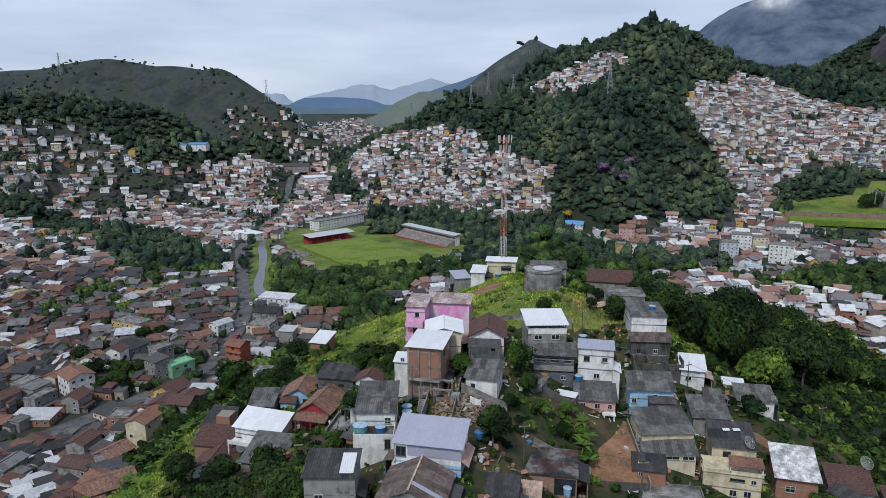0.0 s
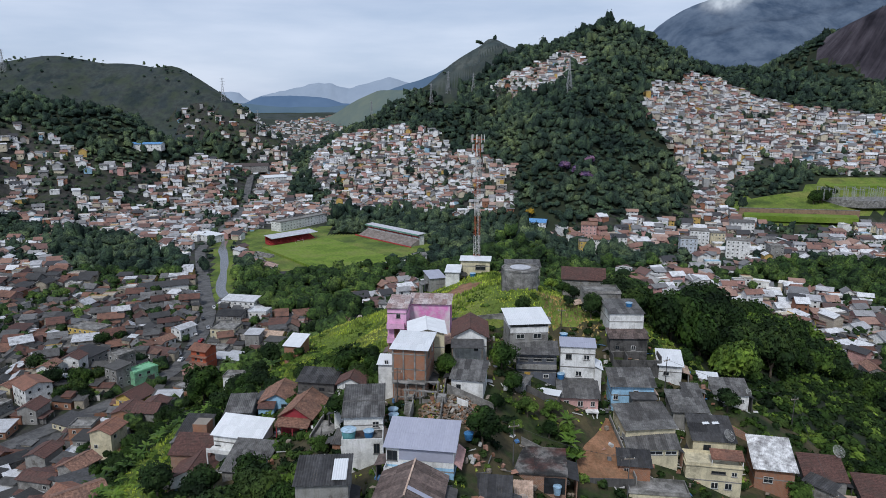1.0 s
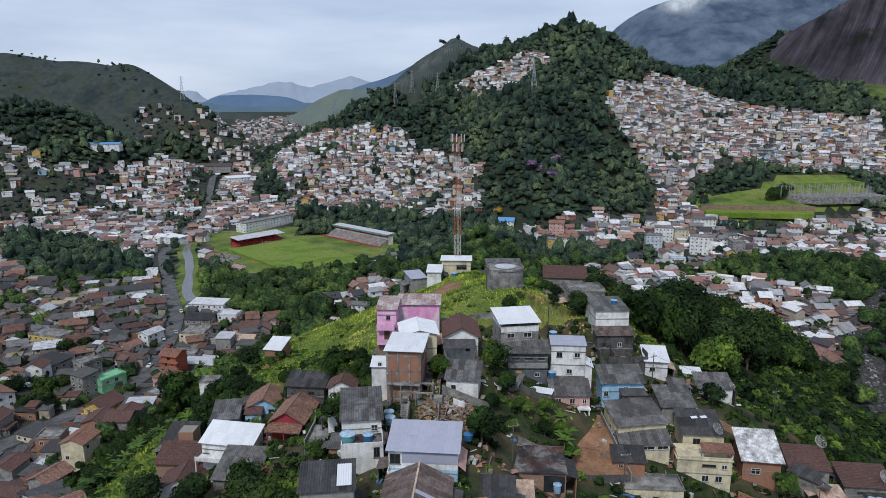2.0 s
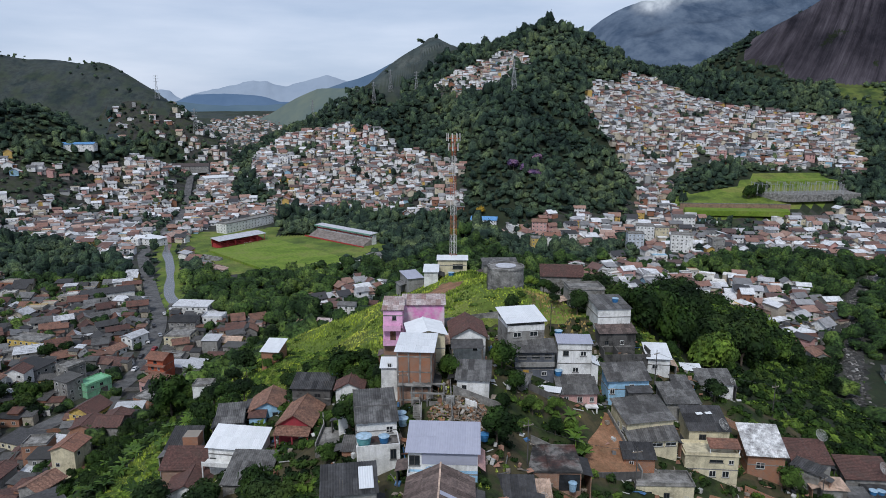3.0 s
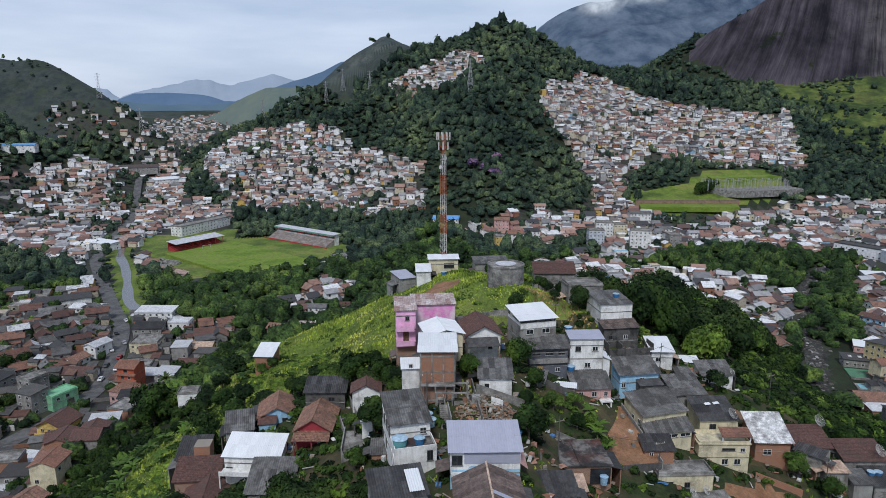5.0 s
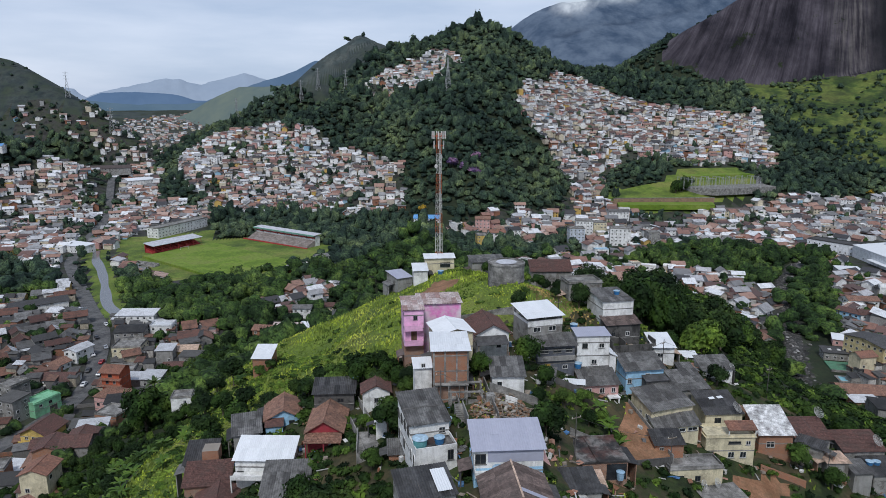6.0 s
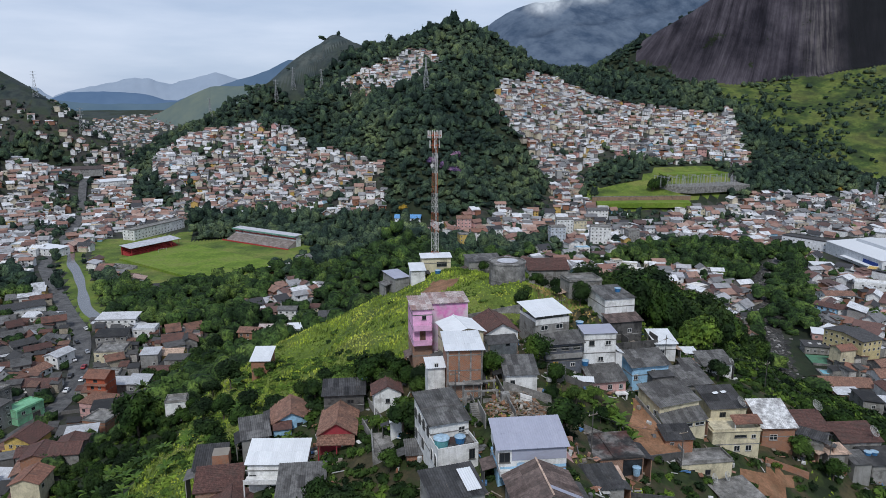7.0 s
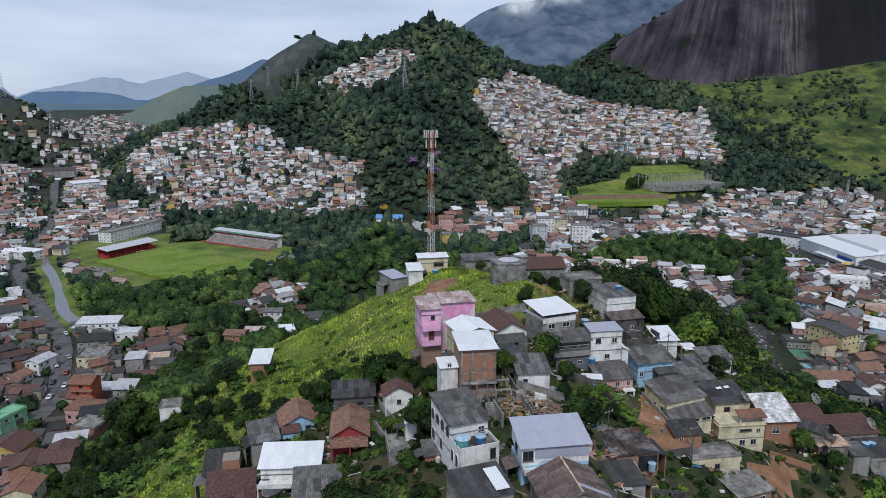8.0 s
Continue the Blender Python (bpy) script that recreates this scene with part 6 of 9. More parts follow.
water_tank(house_spot(h32, 3.6, 2.6, 5.2), 0.8, 0.9)
h33 = house("small house with a brown clay tile gable", -14.2, 120.2, -8, 5.0, 4.0, 51.2, 54.8, "gable_y", 1.3, white_wall, dark_tiles, 0.4, [("f", 0, 2, 0.8, 0.8)])
h34 = house("long house with a dark red clay tile roof", -44.2, 117.4, -8, 7.4, 4.4, 39.4, 42.9, "shed", 1.7, old_brick, dark_tiles, 0.4)
h35 = house("house with dark red clay tile gables", -42.4, 112.0, -4, 7.2, 6.0, 39.0, 41.6, "gable_y", 1.8, white_wall, dark_tiles, 0.5)
h36 = house("blackened sheet-roofed shed with a brick box on top", -45.6, 123.4, -8, 5.2, 5.6, 40.0, 44.0, "shed", 1.4, grey_wall, dark_roof, 0.3, category="shed")
piece_on(h36, "brick_box", box(0.6, -2.6, 3.9, 3.4, 0.2, 6.2), raw_brick)
h37 = house("white-roofed house alone on the grassy slope", -34.0, 175.6, -16, 4.6, 6.4, 38.8, 42.6, "shed", 1.2, raw_brick, white_roof, 0.35)
h38 = house("white hut with junk on its roof", -57.6, 197.4, -6, 5.6, 4.6, 21.0, 24.4, "flat", 0, white_wall, concrete, 0.1, [("f", 1.0, 2.2, 0.8, 0.8)], category="hut")
h39 = house("open white-roofed shed on the hilltop", 17.6, 191.0, -10, 8.6, 4.0, 57.6, 62.0, "shed", 0.4, cream_wall, white_roof, 0.4, [("f", 1.6, 2.4, 3.0, 1.4)], category="shed")
h39b = house("low shed with a pale sheet roof", 10.6, 186.6, -10, 4.0, 6.6, 56.0, 60.0, "shed", 0.6, white_wall, white_roof, 0.3, category="shed")
water_tank((16.0, 183.6, 58.6), 0.9, 1.0)
h39c = house("low grey-roofed outbuilding on the hilltop edge", 5.2, 190.0, 12, 4.6, 8.0, 53.0, 57.6, "shed", 0.4, grey_wall, lilac_roof, 0.3, category="shed")
h40 = house("low building with a dull grey roof", 31.0, 186.6, -6, 10.0, 5.4, 56.4, 61.2, "shed", 0.8, grey_wall, fibre_roof, 0.3)
h41 = house("long house with a dark red tile roof behind the hill", 45.8, 174.0, -14, 11.4, 4.6, 55.0, 60.4, "shed", 2.0, grey_wall, dark_tiles, 0.4)
h42 = house("white house with a grey sheet roof above the wood", 64.0, 125.4, -10, 7.0, 4.4, 45.0, 48.3, "shed", 1.4, white_wall, fibre_roof, 0.35, [("f", -2, 1.8, 1.2, 0.9), ("f", 2.2, 1.8, 0.8, 0.8)])
satellite_dish(house_spot(h42, 3.4, -1.6, 2.6), 0.7, 20)
h43 = house("small white-roofed hut by the wood", 63.5, 134.0, -18, 4.0, 3.0, 45.2, 47.6, "shed", 0.3, grey_wall, white_roof, 0.3, category="hut")


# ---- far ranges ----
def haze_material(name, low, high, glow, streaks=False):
    """Distant mountains: a plain backdrop, haze painted into its blue colour and faint glow."""
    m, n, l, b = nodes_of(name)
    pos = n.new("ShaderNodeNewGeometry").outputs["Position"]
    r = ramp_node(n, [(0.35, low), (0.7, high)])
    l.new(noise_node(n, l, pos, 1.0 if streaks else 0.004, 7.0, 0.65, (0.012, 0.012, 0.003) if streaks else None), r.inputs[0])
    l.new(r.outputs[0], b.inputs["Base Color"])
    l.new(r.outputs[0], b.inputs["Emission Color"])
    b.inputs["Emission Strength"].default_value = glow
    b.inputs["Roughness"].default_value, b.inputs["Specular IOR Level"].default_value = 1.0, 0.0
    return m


def mountain_range(crest, depth, mat, label, seed, rough=14.0):
    """A ridge through (x, y, z) places, falling towards the near side and behind."""
    xs = np.array([c[0] for c in crest], float)
    u = np.linspace(xs[0], xs[-1], 260)
    cy, cz = np.interp(u, xs, [c[1] for c in crest]), np.interp(u, xs, [c[2] for c in crest])
    cz = cz + rough * 0.35 * fbm(u, cy, 90, 4, seed)
    rows = []
    for s in np.linspace(-0.35, 1, 30):
        q = abs(s)
        z = cz - (cz + 40) * (q ** 1.15) + rough * fbm(u, cy - s * depth, 130, 4, seed + 3) * min(1, 4 * q) * (1 - q)
        rows.append(np.stack([u, cy - s * depth, z], 1))
    v = np.concatenate(rows)
    n = len(u)
    a = (np.arange(29)[:, None] * n + np.arange(n - 1)).ravel()
    t = np.concatenate([np.stack([a, a + n, a + n + 1], 1), np.stack([a, a + n + 1, a + 1], 1)])
    tagged(new("backdrop", mesh_np("backdrop", v, t, [mat], None, True)), label, "mountains", kind="structure")


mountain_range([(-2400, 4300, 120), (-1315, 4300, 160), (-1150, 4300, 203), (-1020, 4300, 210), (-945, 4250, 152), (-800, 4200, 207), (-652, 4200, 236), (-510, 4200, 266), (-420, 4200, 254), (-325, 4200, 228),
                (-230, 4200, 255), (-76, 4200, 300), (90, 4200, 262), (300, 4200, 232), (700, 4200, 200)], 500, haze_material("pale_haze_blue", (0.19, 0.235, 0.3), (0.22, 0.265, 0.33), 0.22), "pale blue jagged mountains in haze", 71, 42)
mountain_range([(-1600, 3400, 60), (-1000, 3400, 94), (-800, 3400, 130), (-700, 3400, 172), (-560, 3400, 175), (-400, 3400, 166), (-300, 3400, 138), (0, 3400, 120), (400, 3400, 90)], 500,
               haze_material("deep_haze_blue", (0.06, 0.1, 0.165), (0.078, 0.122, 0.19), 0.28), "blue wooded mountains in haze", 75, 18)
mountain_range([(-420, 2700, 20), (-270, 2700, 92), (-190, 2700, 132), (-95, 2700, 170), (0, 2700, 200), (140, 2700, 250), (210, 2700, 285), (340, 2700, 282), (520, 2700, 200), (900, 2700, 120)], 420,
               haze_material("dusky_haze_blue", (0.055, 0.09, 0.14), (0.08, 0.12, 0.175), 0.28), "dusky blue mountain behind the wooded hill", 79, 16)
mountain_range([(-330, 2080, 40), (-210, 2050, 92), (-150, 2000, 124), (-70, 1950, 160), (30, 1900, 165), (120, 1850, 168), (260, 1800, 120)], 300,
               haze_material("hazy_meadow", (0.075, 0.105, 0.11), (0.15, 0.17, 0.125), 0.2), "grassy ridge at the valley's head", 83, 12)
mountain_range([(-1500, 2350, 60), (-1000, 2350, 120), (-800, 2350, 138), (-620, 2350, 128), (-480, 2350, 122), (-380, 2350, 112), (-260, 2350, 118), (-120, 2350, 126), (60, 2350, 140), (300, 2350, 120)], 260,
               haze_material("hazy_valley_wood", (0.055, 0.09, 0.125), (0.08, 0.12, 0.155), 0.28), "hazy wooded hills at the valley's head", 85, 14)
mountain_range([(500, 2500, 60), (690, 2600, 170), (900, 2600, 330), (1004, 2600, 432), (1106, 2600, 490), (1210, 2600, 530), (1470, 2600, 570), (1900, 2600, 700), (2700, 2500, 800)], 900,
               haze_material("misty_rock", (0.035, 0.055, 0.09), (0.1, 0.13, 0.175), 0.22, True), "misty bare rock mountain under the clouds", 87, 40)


def cloud_bank(x, y, z, wide, tall, seed):
    """A torn rag of cloud against the high rock: a swelling bank, thin towards its edges."""
    nu, nv = 40, 20
    u, v = np.meshgrid(np.linspace(-1, 1, nu), np.linspace(-1, 1, nv), indexing="ij")
    swell = np.sqrt(np.clip(1 - u * u * 0.9, 0, 1)) * np.sqrt(np.clip(1 - v * v * 0.9, 0, 1))
    lump = 0.5 * fbm(u * 40, v * 25, 22, 4, seed)
    verts = np.stack([x + wide * u + 0.25 * wide * v, y - 40 * swell - 25 * lump, z + tall * v + 0.3 * tall * u], -1).reshape(-1, 3)
    i, j = np.meshgrid(np.arange(nu - 1), np.arange(nv - 1), indexing="ij")
    k = (i * nv + j).ravel()
    me = mesh_np("cloud", verts, np.concatenate([np.stack([k, k + nv, k + nv + 1], 1), np.stack([k, k + nv + 1, k + 1], 1)]), [cloud_vapour], None, True)
    thick = np.clip(1.15 - np.hypot(u, v) + lump, 0, 1) ** 1.4
    me.attributes.new("thickness", "FLOAT", "POINT").data.foreach_set("value", thick.ravel().astype(np.float32))
    tagged(new("backdrop", me), "rag of white cloud clinging to the high rock", "cloud", kind="structure")


def vapour_material():
    m, n, l, b = nodes_of("cloud_vapour")
    out = n["Material Output"]
    # the cloud's daylit brightness is put in as even emission
    glow, clear, mix = n.new("ShaderNodeEmission"), n.new("ShaderNodeBsdfTransparent"), n.new("ShaderNodeMixShader")
    glow.inputs["Color"].default_value, glow.inputs["Strength"].default_value = (0.33, 0.37, 0.43, 1), 1.0
    thick = n.new("ShaderNodeAttribute")
    thick.attribute_name = "thickness"
    r = ramp_node(n, [(0.3, (0.25, 0.25, 0.25)), (0.65, (1, 1, 1))])
    l.new(noise_node(n, l, n.new("ShaderNodeNewGeometry").outputs["Position"], 0.02, 6.0, 0.6), r.inputs[0])
    times = n.new("ShaderNodeMath")
    times.operation = "MULTIPLY"
    l.new(thick.outputs["Fac"], times.inputs[0])
    l.new(r.outputs[0], times.inputs[1])
    l.new(times.outputs[0], mix.inputs[0])
    l.new(clear.outputs[0], mix.inputs[1])
    l.new(glow.outputs[0], mix.inputs[2])
    l.new(mix.outputs[0], out.inputs["Surface"])
    return m


cloud_vapour = vapour_material()
cloud_bank(1120, 2330, 468, 105, 56, 91)
cloud_bank(1320, 2330, 515, 130, 48, 93)
cloud_bank(1540, 2330, 575, 180, 52, 95)


# ---- roads and water ----
asphalt = surface("worn_asphalt", [(0.35, (0.07, 0.07, 0.072)), (0.65, (0.13, 0.13, 0.13))], coarse=0.2, stain=0.4, stain_colour=(0.18, 0.17, 0.16), bump=0.1)


def water_material(name, colour, rough=0.12):
    m, n, l, b = nodes_of(name)
    b.inputs["Base Color"].default_value = (*colour, 1)
    b.inputs["Roughness"].default_value, b.inputs["Specular IOR Level"].default_value = rough, 0.7
    bp = n.new("ShaderNodeBump")
    bp.inputs["Strength"].default_value, bp.inputs["Distance"].default_value = 0.25, 0.2
    l.new(noise_node(n, l, n.new("ShaderNodeNewGeometry").outputs["Position"], 0.5, 5.0, 0.6), bp.inputs["Height"])
    l.new(bp.outputs[0], b.inputs["Normal"])
    return m


river_water = water_material("shallow_river_water", (0.12, 0.12, 0.12), 0.16)


def ribbon(name, line, half, lift, mat, label, category, sides=0.0, flat=True):
    """A strip laid along a line of (x, y), with side faces going down."""
    pts = []
    for (x0, y0), (x1, y1) in zip(line, line[1:]):
        k = max(2, int(math.hypot(x1 - x0, y1 - y0) / 6))
        pts += [(x0 + (x1 - x0) * j / k, y0 + (y1 - y0) * j / k) for j in range(k)]
    pts.append(line[-1])
    for _ in range(4):
        pts = [pts[0]] + [((a[0] + 2 * b[0] + c[0]) / 4, (a[1] + 2 * b[1] + c[1]) / 4) for a, b, c in zip(pts, pts[1:], pts[2:])] + [pts[-1]]
    v, f = [], []
    for k, (x, y) in enumerate(pts):
        q, p = pts[min(k + 1, len(pts) - 1)], pts[max(k - 1, 0)]
        dx, dy = q[0] - p[0], q[1] - p[1]
        d = math.hypot(dx, dy)
        nx, ny = -dy / d, dx / d
        hw = half * (1 + (0.14 * math.sin(k * 0.37) + 0.1 * math.sin(k * 0.83 + 1)) * (0 if flat else 1))
        z = max(float(land(x + nx * o, y + ny * o)) for o in (-hw, 0, hw)) + lift
        for o, dz in ((-hw - 0.5, -2.0), (-hw, 0), (hw, 0), (hw + 0.5, -2.0)):
            v.append((x + nx * o, y + ny * o, z + dz))
    for k in range(len(pts) - 1):
        for j in range(3):
            f.append((4 * k + j, 4 * k + j + 1, 4 * k + j + 5, 4 * k + j + 4))
    f = [q[::-1] for q in f]
    return tagged(new(name, mesh_py(name, v, f, [mat])), label, category, kind="structure")


ribbon("canal", CANAL, 2.2, 0.15, river_water, "short stretch of grey canal", "canal", flat=False)
ribbon("river", RIVER, 3.0, 0.15, river_water, "shallow grey river through the valley town", "river", flat=False)
ribbon("road", ROAD, 4.0, 0.22, asphalt, "worn grey asphalt street in the valley", "road")
creek_bed = surface("creek_bed", [(0.3, (0.02, 0.02, 0.018)), (0.5, (0.05, 0.048, 0.044)), (0.62, (0.1, 0.096, 0.09)), (0.75, (0.03, 0.032, 0.026))], coarse=0.5, fine=2.0, stain=0.5, stain_colour=(0.02, 0.022, 0.02), stain_scale=0.3, bump=0.8)
ribbon("creek", CREEK, 3.8, 0.15, creek_bed, "stony creek bed with dark rocks", "creek", flat=False)
EAST_STREET = [(318, 345), (345, 380), (420, 470), (470, 545), (500, 600), (545, 660), (600, 740)]
ribbon("road", EAST_STREET, 4.0, 0.3, asphalt, "street along the eastern quarter", "road")


# ---- landmarks of the valley ----
pitch_grass = surface("mown_turf", [(0.3, (0.11, 0.18, 0.018)), (0.5, (0.155, 0.235, 0.026)), (0.7, (0.19, 0.255, 0.042))], coarse=0.05, fine=0.5, stain=0.3, stain_colour=(0.14, 0.14, 0.05), stain_scale=0.05, bump=0.1)
stand_seat = surface("bleached_terrace", [(0.4, (0.26, 0.22, 0.2)), (0.6, (0.36, 0.32, 0.3))], coarse=0.3, stain=0.4)
stand_red = paint("stadium_red", (0.42, 0.05, 0.05), 0.2)
stand_green = paint("stadium_green_roof", (0.16, 0.34, 0.27), 0.2)
pale_metal = paint("pale_grey_roofing", (0.55, 0.56, 0.6), 0.2)
line_white = paint("field_line_white", (0.7, 0.72, 0.68), 0.1)


def football_pitch():
    top = new("football_pitch")
    top.matrix_basis = pose(-64, 525, -8.6, 0, 0, -54.8)
    part_of(top, "turf", *slab([(-57, -33, 0), (57, -33, 0), (57, 31, 0), (-57, 31, 0)], 4), pitch_grass)
    for s in (-1, 1):
        part_of(top, "goal", *join(tube((s * 52, -3.66, 0), (s * 52, -3.66, 2.44), 0.08, 0.08, 6), tube((s * 52, 3.66, 0), (s * 52, 3.66, 2.44), 0.08, 0.08, 6), tube((s * 52, -3.66, 2.44), (s * 52, 3.66, 2.44), 0.08, 0.08, 6)), line_white)
    tagged(top, "bright green football pitch with white goals", "football pitch")


def grandstands():
    top = new("grandstand")
    top.matrix_basis = pose(-15, 583, float(land(-15, 583)) - 0.5, 0, 0, -50)
    for k in range(10):
        part_of(top, "step", *box(-37, -9 + 1.1 * k, -2, 37, -9 + 1.1 * (k + 1) - 0.002, 1.2 + 0.5 * k), stand_seat)
    part_of(top, "back_wall", *box(-37, 2.01, -2, 37, 7.5, 8.5), white_wall)
    part_of(top, "front_wall", *box(-40, -10.5, -2, 40, -9.9, 1.6), stand_red)
    part_of(top, "red_band", *box(-37.2, 1.8, 7.0, 37.2, 2.0, 8.0), stand_red)
    part_of(top, "roof", *slab([(-38, 0, 10.2), (38, 0, 10.2), (38, 8.5, 10.8), (-38, 8.5, 10.8)], 0.4), pale_metal)
    part_of(top, "fascia", *box(-38, -0.5, 9.3, 38, -0.02, 10.3), stand_green)
    for k in range(9):
        part_of(top, "column", *box(-36.2 + 9 * k, 1.4, 6.5, -35.8 + 9 * k, 1.8, 9.9), concrete)
    tagged(top, "long covered grandstand with green fascia and stepped terrace", "grandstand")
    top = new("small_stand")
    top.matrix_basis = pose(-104, 584, float(land(-104, 584)), 0, 0, 43)
    part_of(top, "roof", *slab([(-24, -7, 6.4), (24, -7, 6.4), (24, 6, 7.8), (-24, 6, 7.8)], 0.35), pale_metal)
    part_of(top, "back_wall", *box(-23, 5.2, -1, 23, 5.8, 7.1), stand_red)
    for k in range(4):
        part_of(top, "bench_step", *box(-23, -4 + 2 * k, -1, 23, -2.002 + 2 * k, 1 + 0.7 * k), stand_red)
    for k in range(7):
        part_of(top, "column", *tube((-22.5 + 7.5 * k, -6.2, -1), (-22.5 + 7.5 * k, -6.2, 6.3), 0.18, 0.18, 6), stand_red)
    tagged(top, "red stadium stand with a pale metal roof", "grandstand")
    top = new("bleacher")
    top.matrix_basis = pose(-118, 525, float(land(-118, 525)), 0, 0, -40)
    for k in range(4):
        part_of(top, "bench_step", *box(-11, -2 + 1.4 * k, -1, 11, -0.602 + 1.4 * k, 0.6 + 0.5 * k), concrete)
    tagged(top, "weathered concrete bleacher on the grassy bank", "bleacher")


def block(label, x, y, yaw, w, d, storeys, wall, roof="flat", rise=1.5, cover_mat=None, name="apartment_building", group="", step=3.0, sink=3.0, each=2.9):
    """A larger building with rows of windows."""
    rng = random.Random(int(x * 7 + y * 3))
    base = float(land(x, y))
    top = new(name)
    top.matrix_basis = pose(x, y, base, 0, 0, yaw)
    h = storeys * each
    if roof == "flat":
        part_of(top, "wall", *house_body(w, d, h, 0, sink), wall)
        part_of(top, "roof_slab", *flat_roof(w, d, h, 0.7), cover_mat or concrete)
    elif roof == "gable":
        part_of(top, "wall", *house_body(w, d, h, rise, sink), wall)
        part_of(top, "roof", *gable_roof(w, d, h, rise, 0.6, 0.2), cover_mat or red_tiles)
    else:
        part_of(top, "wall", *house_body(w, d, h, 0, sink), wall)
        part_of(top, "roof", *shed_roof(w, d, h, rise, 0.5, 0.2), cover_mat or fibre_roof)
    for u, q, z, turn in wall_spots(w, d, storeys, step, rng, 0.08, each):
        if turn == 0:
            continue
        ob = new("window", PLAIN_WINDOW)
        ob.parent = top
        ob.matrix_basis = pose(u, q, z, 0, 0, turn)
    return tagged(top, label, "building", group)


def plain_window():
    v1, f1 = box(-0.62, -0.03, -0.62, 0.62, 0.06, 0.62)
    v2, f2 = box(-0.5, 0.0, -0.5, -0.03, 0.075, 0.5)
    v3, f3 = box(0.03, 0.0, -0.5, 0.5, 0.075, 0.5)
    v, f = join((v1, f1), (v2, f2), (v3, f3))
    return mesh_py("window", v, f, [frame_white, glass], [0] * 6 + [1] * 12)


PLAIN_WINDOW = plain_window()
yellow_render = paint("yellow_render", (0.62, 0.52, 0.28), 0.35)
white_cladding = paint("white_cladding", (0.8, 0.81, 0.83), 0.08)
football_pitch()
grandstands()
block("long white three-storey school with rows of windows", -108, 662, 53, 64, 13, 3, white_wall, "flat", step=4, cover_mat=concrete)
block("white three-storey house on the wooded slope", 8, 479, 20, 9, 8, 3, white_wall, "gable", 1.2, fibre_roof)
block("white four-storey building with a tile gable", 156, 511, -8, 13, 10, 4, white_wall, "gable", 2.0, red_tiles, group="tall row houses")
block("narrow yellow four-storey building", 142, 508, -8, 9, 10, 4, yellow_wall, "flat", group="tall row houses")
block("grey and white four-storey building with open top floor", 171, 512, -8, 12, 10, 4, white_wall, "shed", 1.0, dark_roof, group="tall row houses")
block("pale grey-blue apartment building", 225, 503, -14, 13, 10, 5, paint("pale_blue_render", (0.55, 0.6, 0.66), 0.3), "flat", group="tall row houses")
block("low house with a brown tile roof beyond the slope", 1.0, 380.0, -13, 10, 7, 1, cream_wall, "gable", 1.2, dark_tiles, group="houses behind the hill")
block("white two-storey house beyond the wood", -12.7, 369.5, -18, 10, 7, 2, white_wall, "gable", 1.2, fibre_roof, group="houses behind the hill")
block("long pink-roofed house below the grassy slope", -22, 348, -18, 14, 8, 1, cream_wall, "gable", 1.4, pink_roof, group="houses behind the hill")
block("white house with a pale sheet roof below the slope", -8, 344, -10, 15, 7, 1, white_wall, "shed", 0.8, white_roof, group="houses behind the hill")
block("brick house with a clay tile roof below the slope", -34, 338, -24, 10, 8, 2, raw_brick, "gable", 1.5, clay_tiles, group="houses behind the hill")
block("white two-storey house with a sheet roof behind the hill", 8, 352, -6, 12, 8, 2, white_wall, "shed", 0.8, fibre_roof, group="houses behind the hill")
block("low building with a bright blue metal roof", 118, 596, -20, 24, 11, 2, white_wall, "gable", 2.4, blue_roof)
block("low annex with a bright blue metal roof", 112, 584, -20, 22, 9, 1, white_wall, "shed", 0.8, blue_roof)
ware = block("large white warehouse with a low metal roof and a blue stripe", 436.4, 359, -109, 70, 70, 1, white_cladding, "gable", 3.0, white_roof, "warehouse", step=9, each=9.0)
blue_paint = paint("blue_sign_paint", (0.03, 0.07, 0.3), 0.1)
part_of(ware, "blue_fascia", *box(14, -35.5, 3.4, 31, -35.05, 6.2), blue_paint)
part_of(ware, "awning", *slab([(-10, -38.5, 3.0), (33, -38.5, 3.0), (33, -35.06, 3.6), (-10, -35.06, 3.6)], 0.2), white_roof)
part_of(ware, "upper_roof", *box(-28, -16, 10.2, 30, 22, 13.2), white_roof)
block("long white two-storey factory front with window rows", 418.3, 424.5, -72, 37, 14, 2, white_cladding, "flat", 1.0, dark_roof, "factory_hall", step=4, each=4.0)
block("open-fronted shop hall with a black roof", 393, 317.7, -104, 26, 16, 2, white_wall, "gable", 2.2, dark_roof, "shop_hall", step=5, each=3.4)
block("low white depot with a pale sheet roof", 365.4, 362, -27, 15, 10, 1, white_wall, "shed", 0.6, white_roof, "depot", each=4.0)
block("low cream depot with a grey roof", 336.6, 335, -46, 13.6, 8, 1, cream_wall, "gable", 1.0, fibre_roof, "depot", each=3.4)
block("big plain white two-storey house", 346.5, 306.6, -44, 22, 10, 2, white_wall, "flat", 0.8, white_wall)
block("white two-storey house with a clay tile roof", 303.5, 296, -20, 17, 9, 2, white_wall, "gable", 1.6, clay_tiles)
block("long low house with dark tiles and a white front", 331.6, 285, -18, 22, 9, 1, white_wall, "gable", 1.8, dark_tiles, each=3.4)
block("light blue house with a brown tile roof", 277.3, 278.5, -70, 12, 7, 2, blue_wall, "gable", 1.4, dark_tiles)
block("white house with tiled roof near the creek", 283.3, 272.9, -21, 11, 8, 2, white_wall, "gable", 1.5, dark_tiles)
